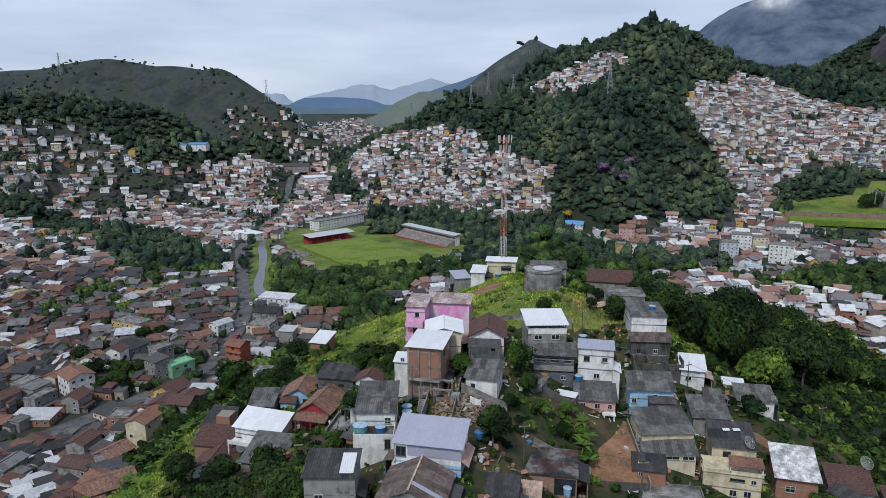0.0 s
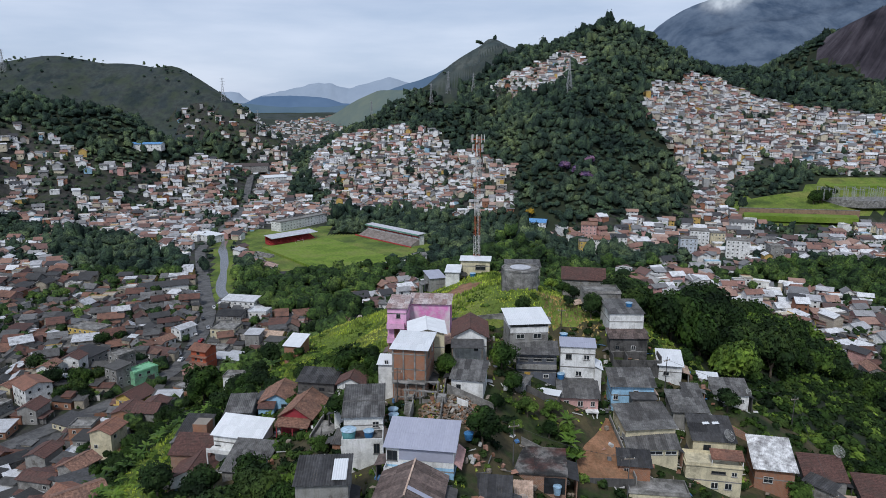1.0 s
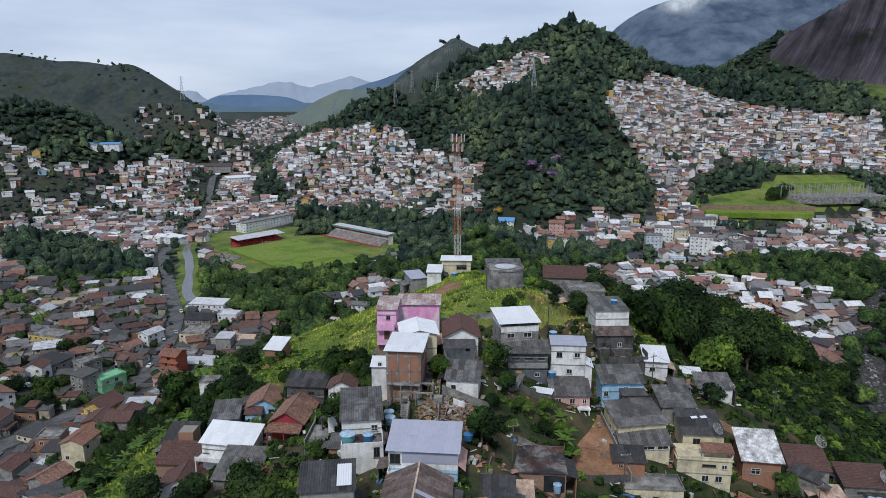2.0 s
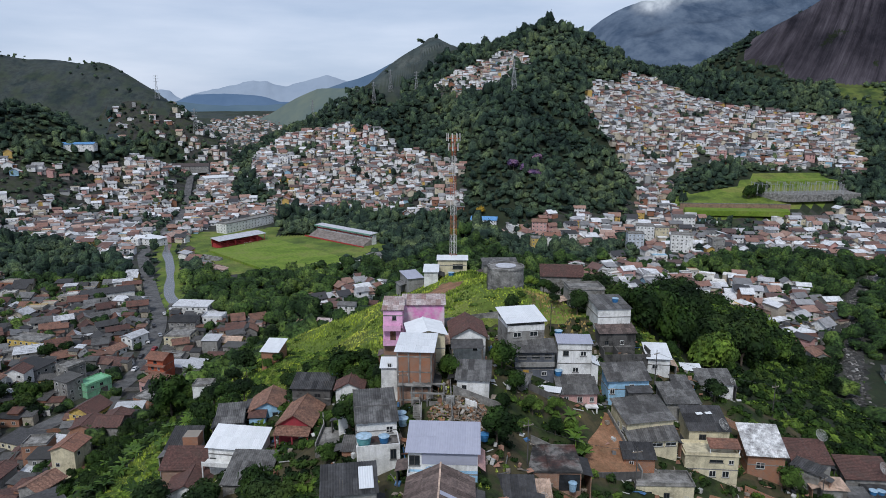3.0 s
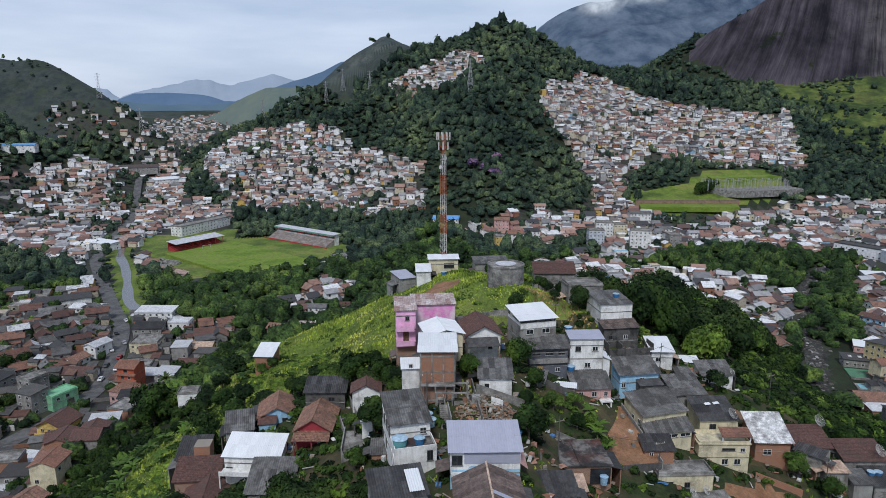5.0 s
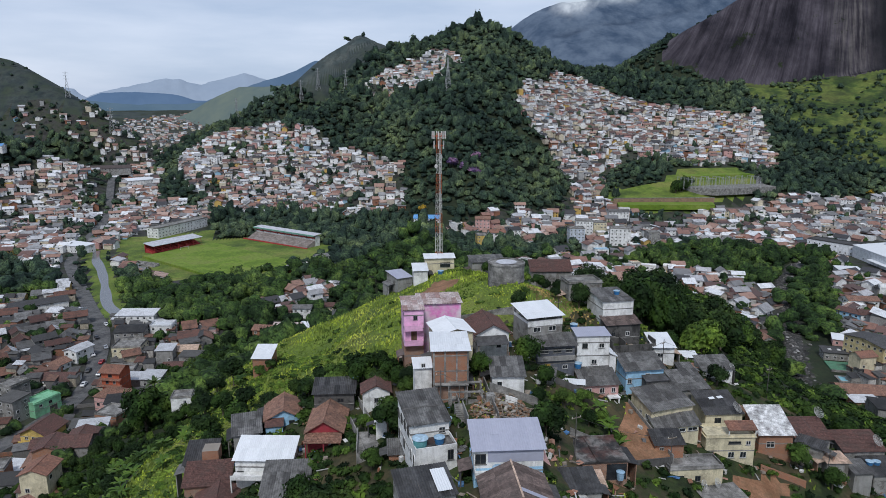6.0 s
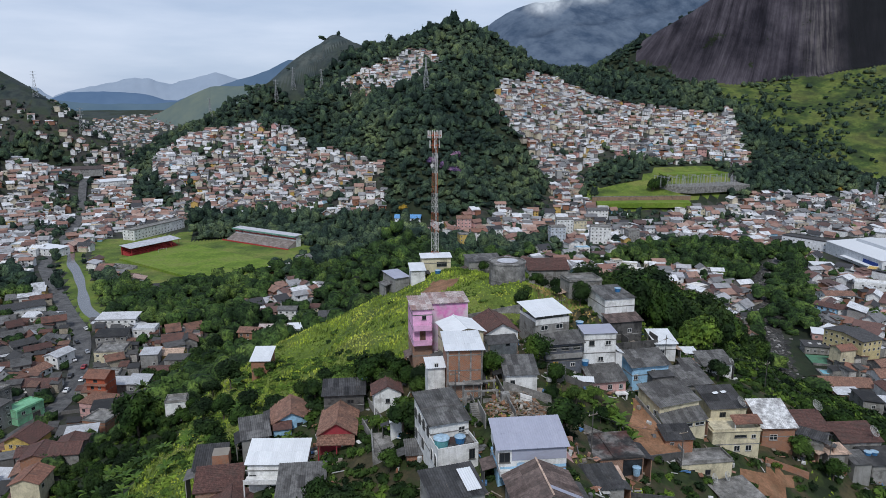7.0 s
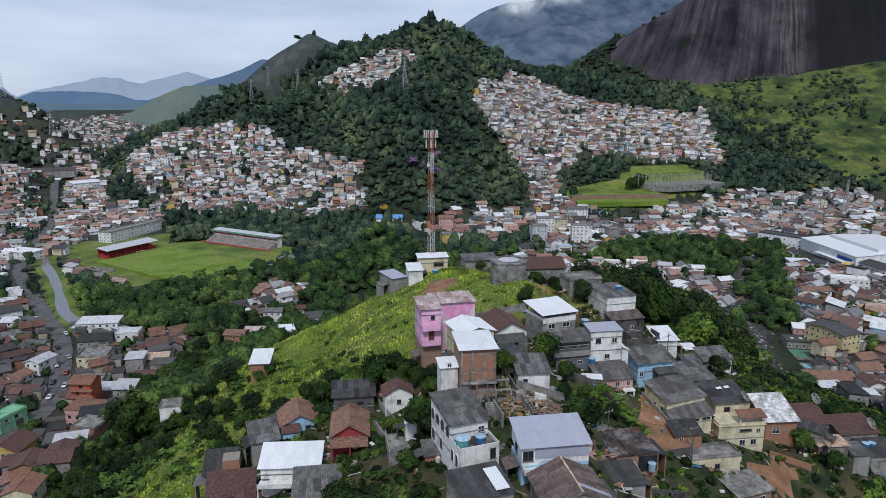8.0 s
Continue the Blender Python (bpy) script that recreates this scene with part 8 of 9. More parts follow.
def undergrowth():
    """Shrubs on the slopes and between the houses."""
    rng = np.random.default_rng(33)
    shapes = [crown(rng, 3, 75, 0.36, 0.7, False, 0.74) for _ in range(8)]
    p = jitter_grid(-112, 66, 165, 238, 2.5, rng)
    x, y = p[:, 0], p[:, 1]
    c = cover(x, y)
    patch = fbm(x, y, 18, 3, 91)
    chance = np.where(c == 6, np.where(patch > 0.0, 0.95, 0.7), 0.0)
    west = (c == 3) & (x < -5 - 0.5 * (y - 137))
    chance = np.where(c == 3, np.where(west, 0.3 + 0.6 * (patch > -0.05), np.where(patch > 0.3, 0.35, 0.03)), chance)
    chance = np.where((c == 3) & (x > 40), 0.75, chance)
    chance = np.where((c == 0) & ((x < -40) | (y < 215)), 0.75, chance)
    keep = (rng.random(len(p)) < chance) & np.array([clear_of_houses(a, b, 0.15) for a, b in p])
    keep &= (np.hypot(x - 3.6, y - 101) > 6.2) & ~((np.abs(x - 29.5) < 5.4) & (np.abs(y - 104.6) < 8)) & (np.hypot(x + 17.4, y - 107) > 3)
    p = p[keep]
    r = rng.uniform(0.7, 1.5, len(p)) * np.where(p[:, 0] < -12, 1.3, np.where(p[:, 0] > 75, 1.7, 1.0))
    at = np.stack([p[:, 0], p[:, 1], land(p[:, 0], p[:, 1]) - 0.25 * r], 1)
    open_slope = cover(p[:, 0], p[:, 1]) == 3
    mood = rng.random(len(p)) + 0.55 * open_slope
    low = np.where(open_slope & (p[:, 0] < 40), 0.55, 0.95)
    for name, who, mat in (("shrubs", (mood >= 0.4) & (mood < 0.8), near_leaf), ("bright_shrubs", mood >= 0.8, bright_leaf), ("dark_shrubs", mood < 0.4, deep_leaf)):
        v, f = spread(shapes, at[who], np.stack([r, r, r * low], 1)[who], rng.random(who.sum()) * 6.28)
        tagged(new(name, mesh_np(name, v, f, [mat])), "green shrubs and creepers on the hillside", "shrubs", kind="stuff")


undergrowth()


STRAW = [(27, 134), (39, 134), (40, 147), (34, 154), (29, 150)]
straw_leaf = leaf_material("dry_straw", (0.13, 0.11, 0.05), (0.24, 0.19, 0.09), (0.32, 0.25, 0.13), 0.2, 0.8)


def tall_grass():
    rng = np.random.default_rng(35)
    p = jitter_grid(-72, 70, 70, 222, 0.72, rng)
    x, y = p[:, 0], p[:, 1]
    c = cover(x, y)
    chance = np.where(c == 3, 0.85, np.where((c == 6) & (fbm(x, y, 14, 3, 93) > 0.1), 0.2, 0.0))
    p = p[rng.random(len(p)) < chance]
    p = p[np.array([clear_of_houses(a, b, 0.1) for a, b in p])]
    n = len(p)
    at = np.stack([p[:, 0], p[:, 1], land(p[:, 0], p[:, 1]) - 0.06], 1)
    h = rng.uniform(0.35, 0.95, n) * (0.75 + 0.6 * fbm(p[:, 0], p[:, 1], 9, 2, 95))
    vs = []
    for k in range(3):
        a = rng.random(n) * 6.28
        w = 0.16 + 0.2 * rng.random(n)
        lean = 0.45 * rng.random(n)
        side = np.stack([np.cos(a), np.sin(a), np.zeros(n)], 1)
        out = np.stack([-np.sin(a), np.cos(a), np.zeros(n)], 1)
        q = at + 0.25 * (rng.random((n, 3)) - 0.5) * np.array([1, 1, 0])
        vs.append(np.stack([q - side * w[:, None], q + side * w[:, None], q + out * (lean * h)[:, None] + np.array([0, 0, 1]) * h[:, None]], 1))
    v = np.concatenate(vs).reshape(-1, 3)
    f = np.arange(len(v)).reshape(-1, 3)
    dry = inside(v[f[:, 0], 0] + 3 * fbm(v[f[:, 0], 0], v[f[:, 0], 1], 7, 2, 97), v[f[:, 0], 1], STRAW)
    for name, who, mat, words in (("tall_grass", ~dry, grass_leaf, "tall yellow-green grass on the hilltop and slope"), ("dry_grass", dry, straw_leaf, "dry straw-coloured grass on the hilltop slope")):
        tv = v[f[who]].reshape(-1, 3)
        tagged(new(name, mesh_np(name, tv, np.arange(len(tv)).reshape(-1, 3), [mat])), words, "grass", kind="stuff")
    print("grass", n)


tall_grass()


def frond(length, width, droop, n=6):
    """One arching leaf along +x, folded along its rib."""
    v, f = [], []
    for k in range(n + 1):
        s = k / n
        x, z = length * s * (1 - 0.15 * s), length * (0.75 * s - droop * s * s)
        w = width * (math.sin(math.pi * min(1, 0.12 + 0.88 * s)) + 0.05)
        v += [(x, -w, z - 0.35 * w), (x, 0, z), (x, w, z - 0.35 * w)]
    for k in range(n):
        for j in (0, 1):
            f.append((3 * k + j, 3 * k + 3 + j, 3 * k + 4 + j, 3 * k + 1 + j))
    return v, f


banana_leaf = leaf_material("banana_leaves", (0.03, 0.065, 0.014), (0.055, 0.105, 0.02), (0.095, 0.14, 0.034), 0.3, 0.45)
palm_leaf = leaf_material("palm_leaves", (0.03, 0.055, 0.018), (0.05, 0.08, 0.025), (0.075, 0.1, 0.03), 0.3, 0.45)


def banana(seed):
    rng = random.Random(seed)
    top = new("banana_plant")
    part_of(top, "stem", *tube((0, 0, -0.3), (0.05, 0, 1.6), 0.16, 0.1, 7), banana_leaf)
    for k in range(8):
        m = pose(0, 0, 1.3 + 0.06 * k, 0, -rng.uniform(0, 25), 137 * k)
        part_of(top, "leaf", *placed(frond(rng.uniform(2.0, 2.9), 0.34, rng.uniform(0.55, 0.95)), m), banana_leaf)
    return tagged(top, "banana plant with broad arching leaves", "banana plant", "banana plants")


BANANAS = [banana(1), banana(2)]


def plant_bananas():
    rng = random.Random(12)
    spots = []
    while len(spots) < 46:
        x, y = rng.uniform(-78, -40), rng.uniform(108, 178)
        if clear_of_houses(x, y, 1.5) and all(math.hypot(x - a, y - b) > 2.2 for a, b in spots) and -x > 26 + 0.12 * (y - 100):
            spots.append((x, y))
    spots += [(24.4, 103.0), (23.8, 101.4), (24.8, 106.6), (24.2, 98.6)]
    for k, (x, y) in enumerate(spots):
        m = pose(x, y, float(land(x, y)) + 0.3, 0, 0, 57 * k)
        if k < 2:
            BANANAS[k].matrix_basis = m
        else:
            copy_thing(BANANAS[k % 2], m)


plant_bananas()


def palm(x, y, h, first=None):
    z = float(land(x, y))
    top = new("palm_tree")
    top.matrix_basis = pose(x, y, z)
    part_of(top, "trunk", *join(tube((0, 0, -0.5), (0.2, 0.1, h * 0.5), 0.28, 0.22, 8), tube((0.2, 0.1, h * 0.5), (0.1, 0, h), 0.22, 0.2, 8)), bark)
    rng = random.Random(int(x))
    for k in range(22):
        part_of(top, "frond", *placed(frond(rng.uniform(3.6, 4.8), 0.42, rng.uniform(0.5, 1.2), 7), pose(0.1, 0, h, 0, -rng.uniform(0, 40), 137.5 * k)), palm_leaf)
    return tagged(top, "tall palm tree with arching dark fronds", "palm tree", "palm trees")


palm(-73, 245, 9)
palm(-66, 252, 7)
palm(-80, 238, 6)


# ---- flowering trees ----
def flower_tree(x, y, r, mat, label):
    rng = np.random.default_rng(int(abs(x)))
    top = new("tree")
    v, f = crown(rng, 6, 220, 0.24, 0.8, True, 0.74)
    ob = new("crown", mesh_np("crown", v * np.array([r, r, r]) + np.array([0, 0, 0.6 * r]), f, [mat]))
    ob.parent = top
    part_of(top, "trunk", *tube((0, 0, -1), (0, 0, r), 0.3, 0.2, 7), bark)
    top.matrix_basis = pose(x, y, float(land(x, y)))
    tagged(top, label, "tree", "flowering trees")


purple_bloom = leaf_material("purple_blossom", (0.08, 0.06, 0.1), (0.15, 0.09, 0.2), (0.2, 0.13, 0.26), 0.2)
yellow_bloom = leaf_material("yellow_blossom", (0.2, 0.14, 0.02), (0.34, 0.22, 0.03), (0.42, 0.28, 0.05), 0.2)
for fx, fy in ((168, 640), (176, 628), (186, 655), (160, 652)):
    flower_tree(fx, fy, 6.0, purple_bloom, "tree in purple blossom at the wood's edge")
flower_tree(118, 612, 5.0, yellow_bloom, "tree in yellow blossom at the wood's edge")
flower_tree(640, 590, 5.0, yellow_bloom, "small tree in yellow blossom")


def creek_boulders():
    """Boulders and stones in the creek bed."""
    rng = np.random.default_rng(41)
    iv, jf = icosahedron()
    line = np.array(CREEK, float)
    seg = rng.integers(0, len(line) - 1, 900)
    f = rng.random(900)[:, None]
    p = line[seg] * (1 - f) + line[seg + 1] * f + rng.normal(size=(900, 2)) * 2.6
    r = 0.25 + 1.0 * rng.random(900) ** 2.5
    shapes = [(iv * (0.75 + 0.5 * rng.random((12, 1))) * np.array([1, 1, 0.7]), jf) for _ in range(8)]
    at = np.stack([p[:, 0], p[:, 1], land(p[:, 0], p[:, 1]) + 0.1], 1)
    v, t = spread(shapes, at, np.stack([r, r * (0.7 + 0.5 * rng.random(900)), r], 1), rng.random(900) * 6.28)
    mat = surface("creek_stone", [(0, (0.05, 0.048, 0.045)), (0.4, (0.12, 0.115, 0.11)), (0.7, (0.2, 0.19, 0.18)), (0.9, (0.36, 0.35, 0.34))], vary="island", stain=0.5, stain_colour=(0.03, 0.03, 0.028), bump=0.3)
    tagged(new("creek_boulders", mesh_np("creek_boulders", v, t, [mat], None, False)), "dark and pale boulders in the creek bed", "boulders", kind="stuff")


creek_boulders()


# ---- yards, walls and clutter of the hill ----
def wall_line(label, a, b, height, mat, thick=0.18, sink=2.0, coping=True):
    """A wall from a to b, (x, y, ground height) each."""
    a, b = Vector(a), Vector(b)
    n = max(1, int((b - a).length / 3))
    top = new("yard_wall")
    top.matrix_basis = pose(*a)
    d = b - a
    side = Vector((-d.y, d.x, 0)).normalized() * thick / 2
    up = Vector((0, 0, 1))
    for k in range(n):
        p, q = d * (k / n), d * ((k + 1) / n)
        corners = [p - side - up * sink, q - side - up * sink, q + side - up * sink, p + side - up * sink, p - side + up * height, q - side + up * height, q + side + up * height, p + side + up * height]
        part_of(top, "wall_panel", [tuple(c) for c in corners], [(0, 3, 2, 1), (4, 5, 6, 7), (0, 1, 5, 4), (1, 2, 6, 5), (2, 3, 7, 6), (3, 0, 4, 7)], mat)
    return tagged(top, label, "wall", "yard walls")


def ground_at(x, y, lift=0.0):
    return (x, y, float(land(x, y)) + lift)


yard = new("dirt_yard")
yard.matrix_basis = pose(29.5, 104.6, 0)
part_of(yard, "earth", *slab([(-5.4, -8.2, 47.0), (4.5, -7.2, 45.6), (4.5, 7.6, 49.3), (-2.6, 8.0, 50.2)], 4.5), red_soil)
tagged(yard, "trodden red earth yard on a terrace", "yard")
wall_line("mouldy concrete retaining wall of the yard", (24.0, 96.2, 45.8), (34.0, 97.2, 44.5), 1.3, dark_wall)
wall_line("whitewashed low wall beside the yard", (34.3, 97.3, 45.4), (34.3, 112.4, 49.3), 0.6, grey_wall)
wall_line("stained wall on the yard's edge", (24.0, 96.4, 46.7), (26.2, 108.0, 49.2), 0.8, concrete)
wall_line("brick wall behind the cream house", ground_at(57.5, 117.5), ground_at(69.5, 111.5), 1.6, old_brick)
wall_line("stained wall below the hilltop grass", ground_at(6.0, 137.6), ground_at(22.0, 139.4), 2.4, concrete)
wall_line("short grey wall below the hilltop grass", ground_at(23.5, 139.6), ground_at(29.0, 140.2), 2.2, concrete)
wall_line("mouldy wall between the plots", ground_at(17.0, 113.0), ground_at(24.0, 111.0), 1.4, dark_wall)
wall_line("low wall above the ruined slab", ground_at(15.0, 99.2), ground_at(23.6, 97.8), 1.4, concrete)
wall_line("concrete wall along the stair alley", ground_at(1.5, 97.5), ground_at(4.4, 118.0), 1.5, concrete)
wall_line("wall along the dark house's side", ground_at(-17.0, 124.0), ground_at(-16.2, 110.0), 1.3, grey_wall)
wall_line("grey wall between the red house and its yard", ground_at(-19.4, 117.5), ground_at(-18.6, 103.0), 1.6, concrete)
wall_line("brick wall below the cream house", ground_at(55.5, 99.6), ground_at(64.0, 97.0), 1.3, raw_brick)
wall_line("wall beside the faded white annex", ground_at(5.6, 132.0), ground_at(5.0, 117.0), 1.6, grey_wall)
wall_line("low concrete wall in front of the lean-to", ground_at(14.5, 84.6), ground_at(24.5, 86.8), 1.2, dark_wall)

# concrete yard behind the red house
patio = new("patio")
patio.matrix_basis = pose(-17.4, 107.2, float(land(-17.4, 107.2)) + 0.5, 0, 0, -10)
part_of(patio, "slab", *slab([(-2.4, -3.6, 0), (2.4, -3.6, 0), (2.4, 3.6, 0), (-2.4, 3.6, 0)], 2.0), concrete)
part_of(patio, "kerb", *box(-2.4, -3.6, 0.004, -2.2, 3.6, 0.8), grey_wall)
tagged(patio, "bare concrete patio beside the red house", "patio")
hut = house("small brick hut with a grey sheet roof", -14.4, 100.6, -10, 2.6, 3.6, 50.2, 53.0, "shed", 0.5, raw_brick, fibre_roof, 0.25, category="hut")
hut = house("tiny shed with a white sheet roof", -15.4, 108.6, -10, 1.8, 2.4, 51.2, 54.4, "shed", 0.4, white_wall, white_roof, 0.2, category="hut")
hut = house("grey lean-to among garden trees", 17.2, 113.6, -30, 3.0, 4.4, 53.6, 56.4, "shed", 0.5, grey_wall, fibre_roof, 0.25, category="lean-to")
hut = house("low shelter with a pale sheet roof", 22.4, 113.8, -28, 5.0, 1.6, 51.6, 54.2, "shed", 0.2, timber, white_roof, 0.2, category="shelter")
hut = house("little dark hut with a sheet roof on the slope", 54.2, 122.6, -14, 3.2, 2.6, 47.2, 50.2, "shed", 0.4, dark_wall, fibre_roof, 0.25, category="hut")
hut = house("open carport with a yellowed sheet roof", 73.6, 100.2, -14, 4.4, 3.2, 34.6, 37.6, "shed", 0.4, grey_wall, tan_roof, 0.3, category="carport")
hut = house("narrow grey house with a sheet roof", 77.4, 98.0, -14, 3.6, 4.0, 32.6, 36.2, "shed", 0.5, grey_wall, fibre_roof, 0.3)
hut = house("shed with dark sheets below the white roof", 71.0, 103.4, -60, 5.0, 2.6, 36.4, 39.6, "shed", 0.5, grey_wall, dark_roof, 0.3, category="shed")


# lean-to roofs against the houses' sides
lean_rng = random.Random(61)
for top in [ob for ob in bpy.data.objects if ob.name.startswith("house") and ob.parent is None]:
    match = [q for q in HOUSES if abs(q[0] - top.location.x) < 0.01 and abs(q[1] - top.location.y) < 0.01]
    if not match or lean_rng.random() < 0.35:
        continue
    _, _, _, w, d = match[0]
    side, deep, long = lean_rng.choice((-1, 1)), lean_rng.uniform(1.3, 2.2), d * lean_rng.uniform(0.45, 0.8)
    y0 = lean_rng.uniform(-d / 2, d / 2 - long)
    p, q = side * (w / 2 + 0.02), side * (w / 2 + deep)
    hz = lean_rng.uniform(2.0, 2.6)
    mat = lean_rng.choice((fibre_roof, dark_roof, dark_roof, brown_roof, tan_roof, fibre_roof))
    part_of(top, "lean_to_roof", *slab([(p, y0, hz + 0.5), (q, y0, hz), (q, y0 + long, hz), (p, y0 + long, hz + 0.5)][::side], 0.06), mat)
    part_of(top, "lean_to_wall", *box(min(q - side * 0.25, q - side * 0.4), y0 + 0.2, -3, max(q - side * 0.25, q - side * 0.4), y0 + long - 0.2, hz - 0.05), lean_rng.choice((raw_brick, grey_wall, dark_wall, old_brick)))


def yard_junk():
    """Planks, blocks, buckets and bits of sheet lying about the yards."""
    rng = np.random.default_rng(71)
    p = np.stack([rng.uniform(-48, 96, 2600), rng.uniform(72, 136, 2600)], 1)
    p = p[cover(p[:, 0], p[:, 1]) == 6]
    near = np.array([not clear_of(a, b, 2.6) and clear_of(a, b, 0.1) for a, b in p])
    p = p[near][:620]
    v, f = [], []
    for x, y in p:
        k = rng.random()
        a, b, c = (rng.uniform(0.5, 1.4), 0.08, 0.05) if k < 0.35 else (rng.uniform(0.3, 0.7), rng.uniform(0.3, 0.6), 0.03) if k < 0.65 else (rng.uniform(0.12, 0.4),) * 2 + (rng.uniform(0.15, 0.45),)
        m = pose(float(x), float(y), float(land(x, y)) + c + 0.45 * rng.random(), rng.uniform(-12, 12), rng.uniform(-12, 12), rng.uniform(0, 180))
        bv, bf = placed(box(-a, -b, -c, a, b, c), m)
        f += [tuple(i + len(v) for i in q) for q in bf]
        v += bv
    mat = surface("odds_and_ends", [(0, (0.3, 0.25, 0.2)), (0.25, (0.5, 0.5, 0.48)), (0.45, (0.26, 0.12, 0.07)), (0.6, (0.14, 0.14, 0.14)), (0.75, (0.62, 0.62, 0.6)), (0.85, (0.08, 0.2, 0.4)), (0.9, (0.4, 0.22, 0.16))], vary="island", stain=0.4, bump=0)
    tagged(new("yard_junk", mesh_py("yard_junk", v, f, [mat])), "planks, blocks and scraps of sheet about the yards", "clutter", kind="stuff")


def clear_of(x, y, gap):
    for hx, hy, yaw, w, d in HOUSES:
        a = radians(-yaw)
        dx, dy = x - hx, y - hy
        if abs(dx * math.cos(a) - dy * math.sin(a)) < w / 2 + gap and abs(dx * math.sin(a) + dy * math.cos(a)) < d / 2 + gap:
            return False
    return True


yard_junk()

# bare frame in front of the brick house
ruin = new("concrete_frame")
ruin.matrix_basis = pose(-1.2, 106.2, float(land(-1.2, 106.2)) - 0.3, 0, 0, -13)
for u in (-2.6, 0.0, 2.6):
    for q in (-1.4, 1.2):
        part_of(ruin, "column", *box(u - 0.14, q - 0.14, -2, u + 0.14, q + 0.14, 3.4 if q > 0 else 2.7), concrete)
for q, z in ((-1.4, 2.4), (1.2, 3.0)):
    part_of(ruin, "beam", *box(-2.9, q - 0.13, z, 2.9, q + 0.13, z + 0.25), concrete)
part_of(ruin, "block_wall", *box(-2.4, 1.13, -2, -0.2, 1.27, 2.2), old_brick)
part_of(ruin, "half_wall", *box(0.3, -1.48, -2, 2.4, -1.33, 1.1), grey_wall)
part_of(ruin, "shaft", *box(3.2, -2.8, -2.5, 4.6, -1.5, 2.4), grey_wall)
tagged(ruin, "bare concrete frame with half-built block walls", "unfinished frame")
wall_line("broken stained wall behind the rubble", ground_at(3.2, 106.6), ground_at(11.0, 103.6), 1.9, concrete)
wall_line("remnant of a white wall in the rubble", ground_at(4.6, 102.6), ground_at(6.4, 101.8), 1.6, white_wall)
for tx, ty in ((-6.1, 103.2), (-6.0, 101.2)):
    water_tank(ground_at(tx, ty, 0.3), 0.85, 1.2, tank_pale, tank_pale, "pale blue water tank beside a stair")
water_tank(ground_at(5.6, 92.6, 0.6), 0.75, 1.0, None, tank_blue, "blue plastic water tank beside a tree")
water_tank((40.5, 152.0, 60.2), 0.9, 1.0, tank_pale, tank_pale, "pale blue water tank on the grassy hilltop")


def stair(x, y, yaw, steps, w=1.3):
    top = new("stair")
    top.matrix_basis = pose(x, y, float(land(x, y)) - 1.0, 0, 0, yaw)
    for k in range(steps):
        part_of(top, "step", *box(-w / 2, k * 0.34, -2, w / 2, (k + 1) * 0.34 - 0.002, 0.2 * (k + 1)), concrete)
    part_of(top, "cheek_wall", *box(w / 2 + 0.004, 0, -2, w / 2 + 0.18, steps * 0.34, 0.2 * steps + 0.5), grey_wall)
    tagged(top, "rough concrete stair between the houses", "stair")


stair(-4.2, 98.0, -8, 16)
stair(-3.6, 104.6, -8, 10)


def rubble():
    """Heaps of broken brick and boards on the demolished plot."""
    rng = random.Random(44)
    v, f = [], []
    for k in range(420):
        a, r = rng.uniform(0, 6.28), rng.uniform(0, 1) ** 0.6
        x, y = 3.6 + 5.6 * r * math.cos(a), 101.0 + 5.0 * r * math.sin(a)
        s = rng.uniform(0.12, 0.5)
        m = pose(x, y, float(land(x, y)) + 0.9 * (1 - r) * rng.random(), rng.uniform(-30, 30), rng.uniform(-30, 30), rng.uniform(0, 180))
        bv, bf = placed(box(-s, -s * 0.5, -s * 0.3, s, s * 0.5, s * 0.3), m)
        f += [tuple(i + len(v) for i in q) for q in bf]
        v += bv
    mat = surface("broken_brick_and_boards", [(0, (0.3, 0.16, 0.09)), (0.35, (0.2, 0.15, 0.11)), (0.6, (0.36, 0.33, 0.29)), (0.85, (0.13, 0.08, 0.05))], vary="island", stain=0.3, bump=0)
    tagged(new("rubble", mesh_py("rubble", v, f, [mat])), "heap of broken bricks and boards on a cleared plot", "rubble", kind="stuff")
    for k in range(34):
        a = rng.uniform(0, 6.28)
        x, y = 3.8 + rng.uniform(-5, 6), 101.0 + rng.uniform(-4.5, 5)
        m = pose(x, y, float(land(x, y)) + 0.5, rng.uniform(-14, 14), rng.uniform(-14, 14), math.degrees(a))
        ob = tagged(new("board", mesh_py("board", *box(-rng.uniform(0.8, 1.7), -0.09, -0.04, rng.uniform(0.8, 1.7), 0.09, 0.04), [timber])), "loose weathered timber board on the rubble", "board", "loose boards")
        ob.matrix_basis = m


rubble()


def utility_pole(x, y, h=8.5, yaw=0):
    top = new("utility_pole")
    top.matrix_basis = pose(x, y, float(land(x, y)) - 0.6, 0, 0, yaw)
    part_of(top, "pole", *tube((0, 0, 0), (0, 0, h + 0.6), 0.12, 0.07, 8), dark_wall)
    part_of(top, "crossarm", *box(-0.9, -0.06, h - 0.3, 0.9, 0.06, h - 0.16), timber)
    for px in (-0.75, 0, 0.75):
        part_of(top, "insulator", *tube((px, 0, h - 0.16), (px, 0, h + 0.06), 0.05, 0.03, 6), frame_white)
    tagged(top, "concrete utility pole with a timber crossarm", "utility pole", "utility poles")
    return Vector((x, y, float(land(x, y)) + h - 0.6))


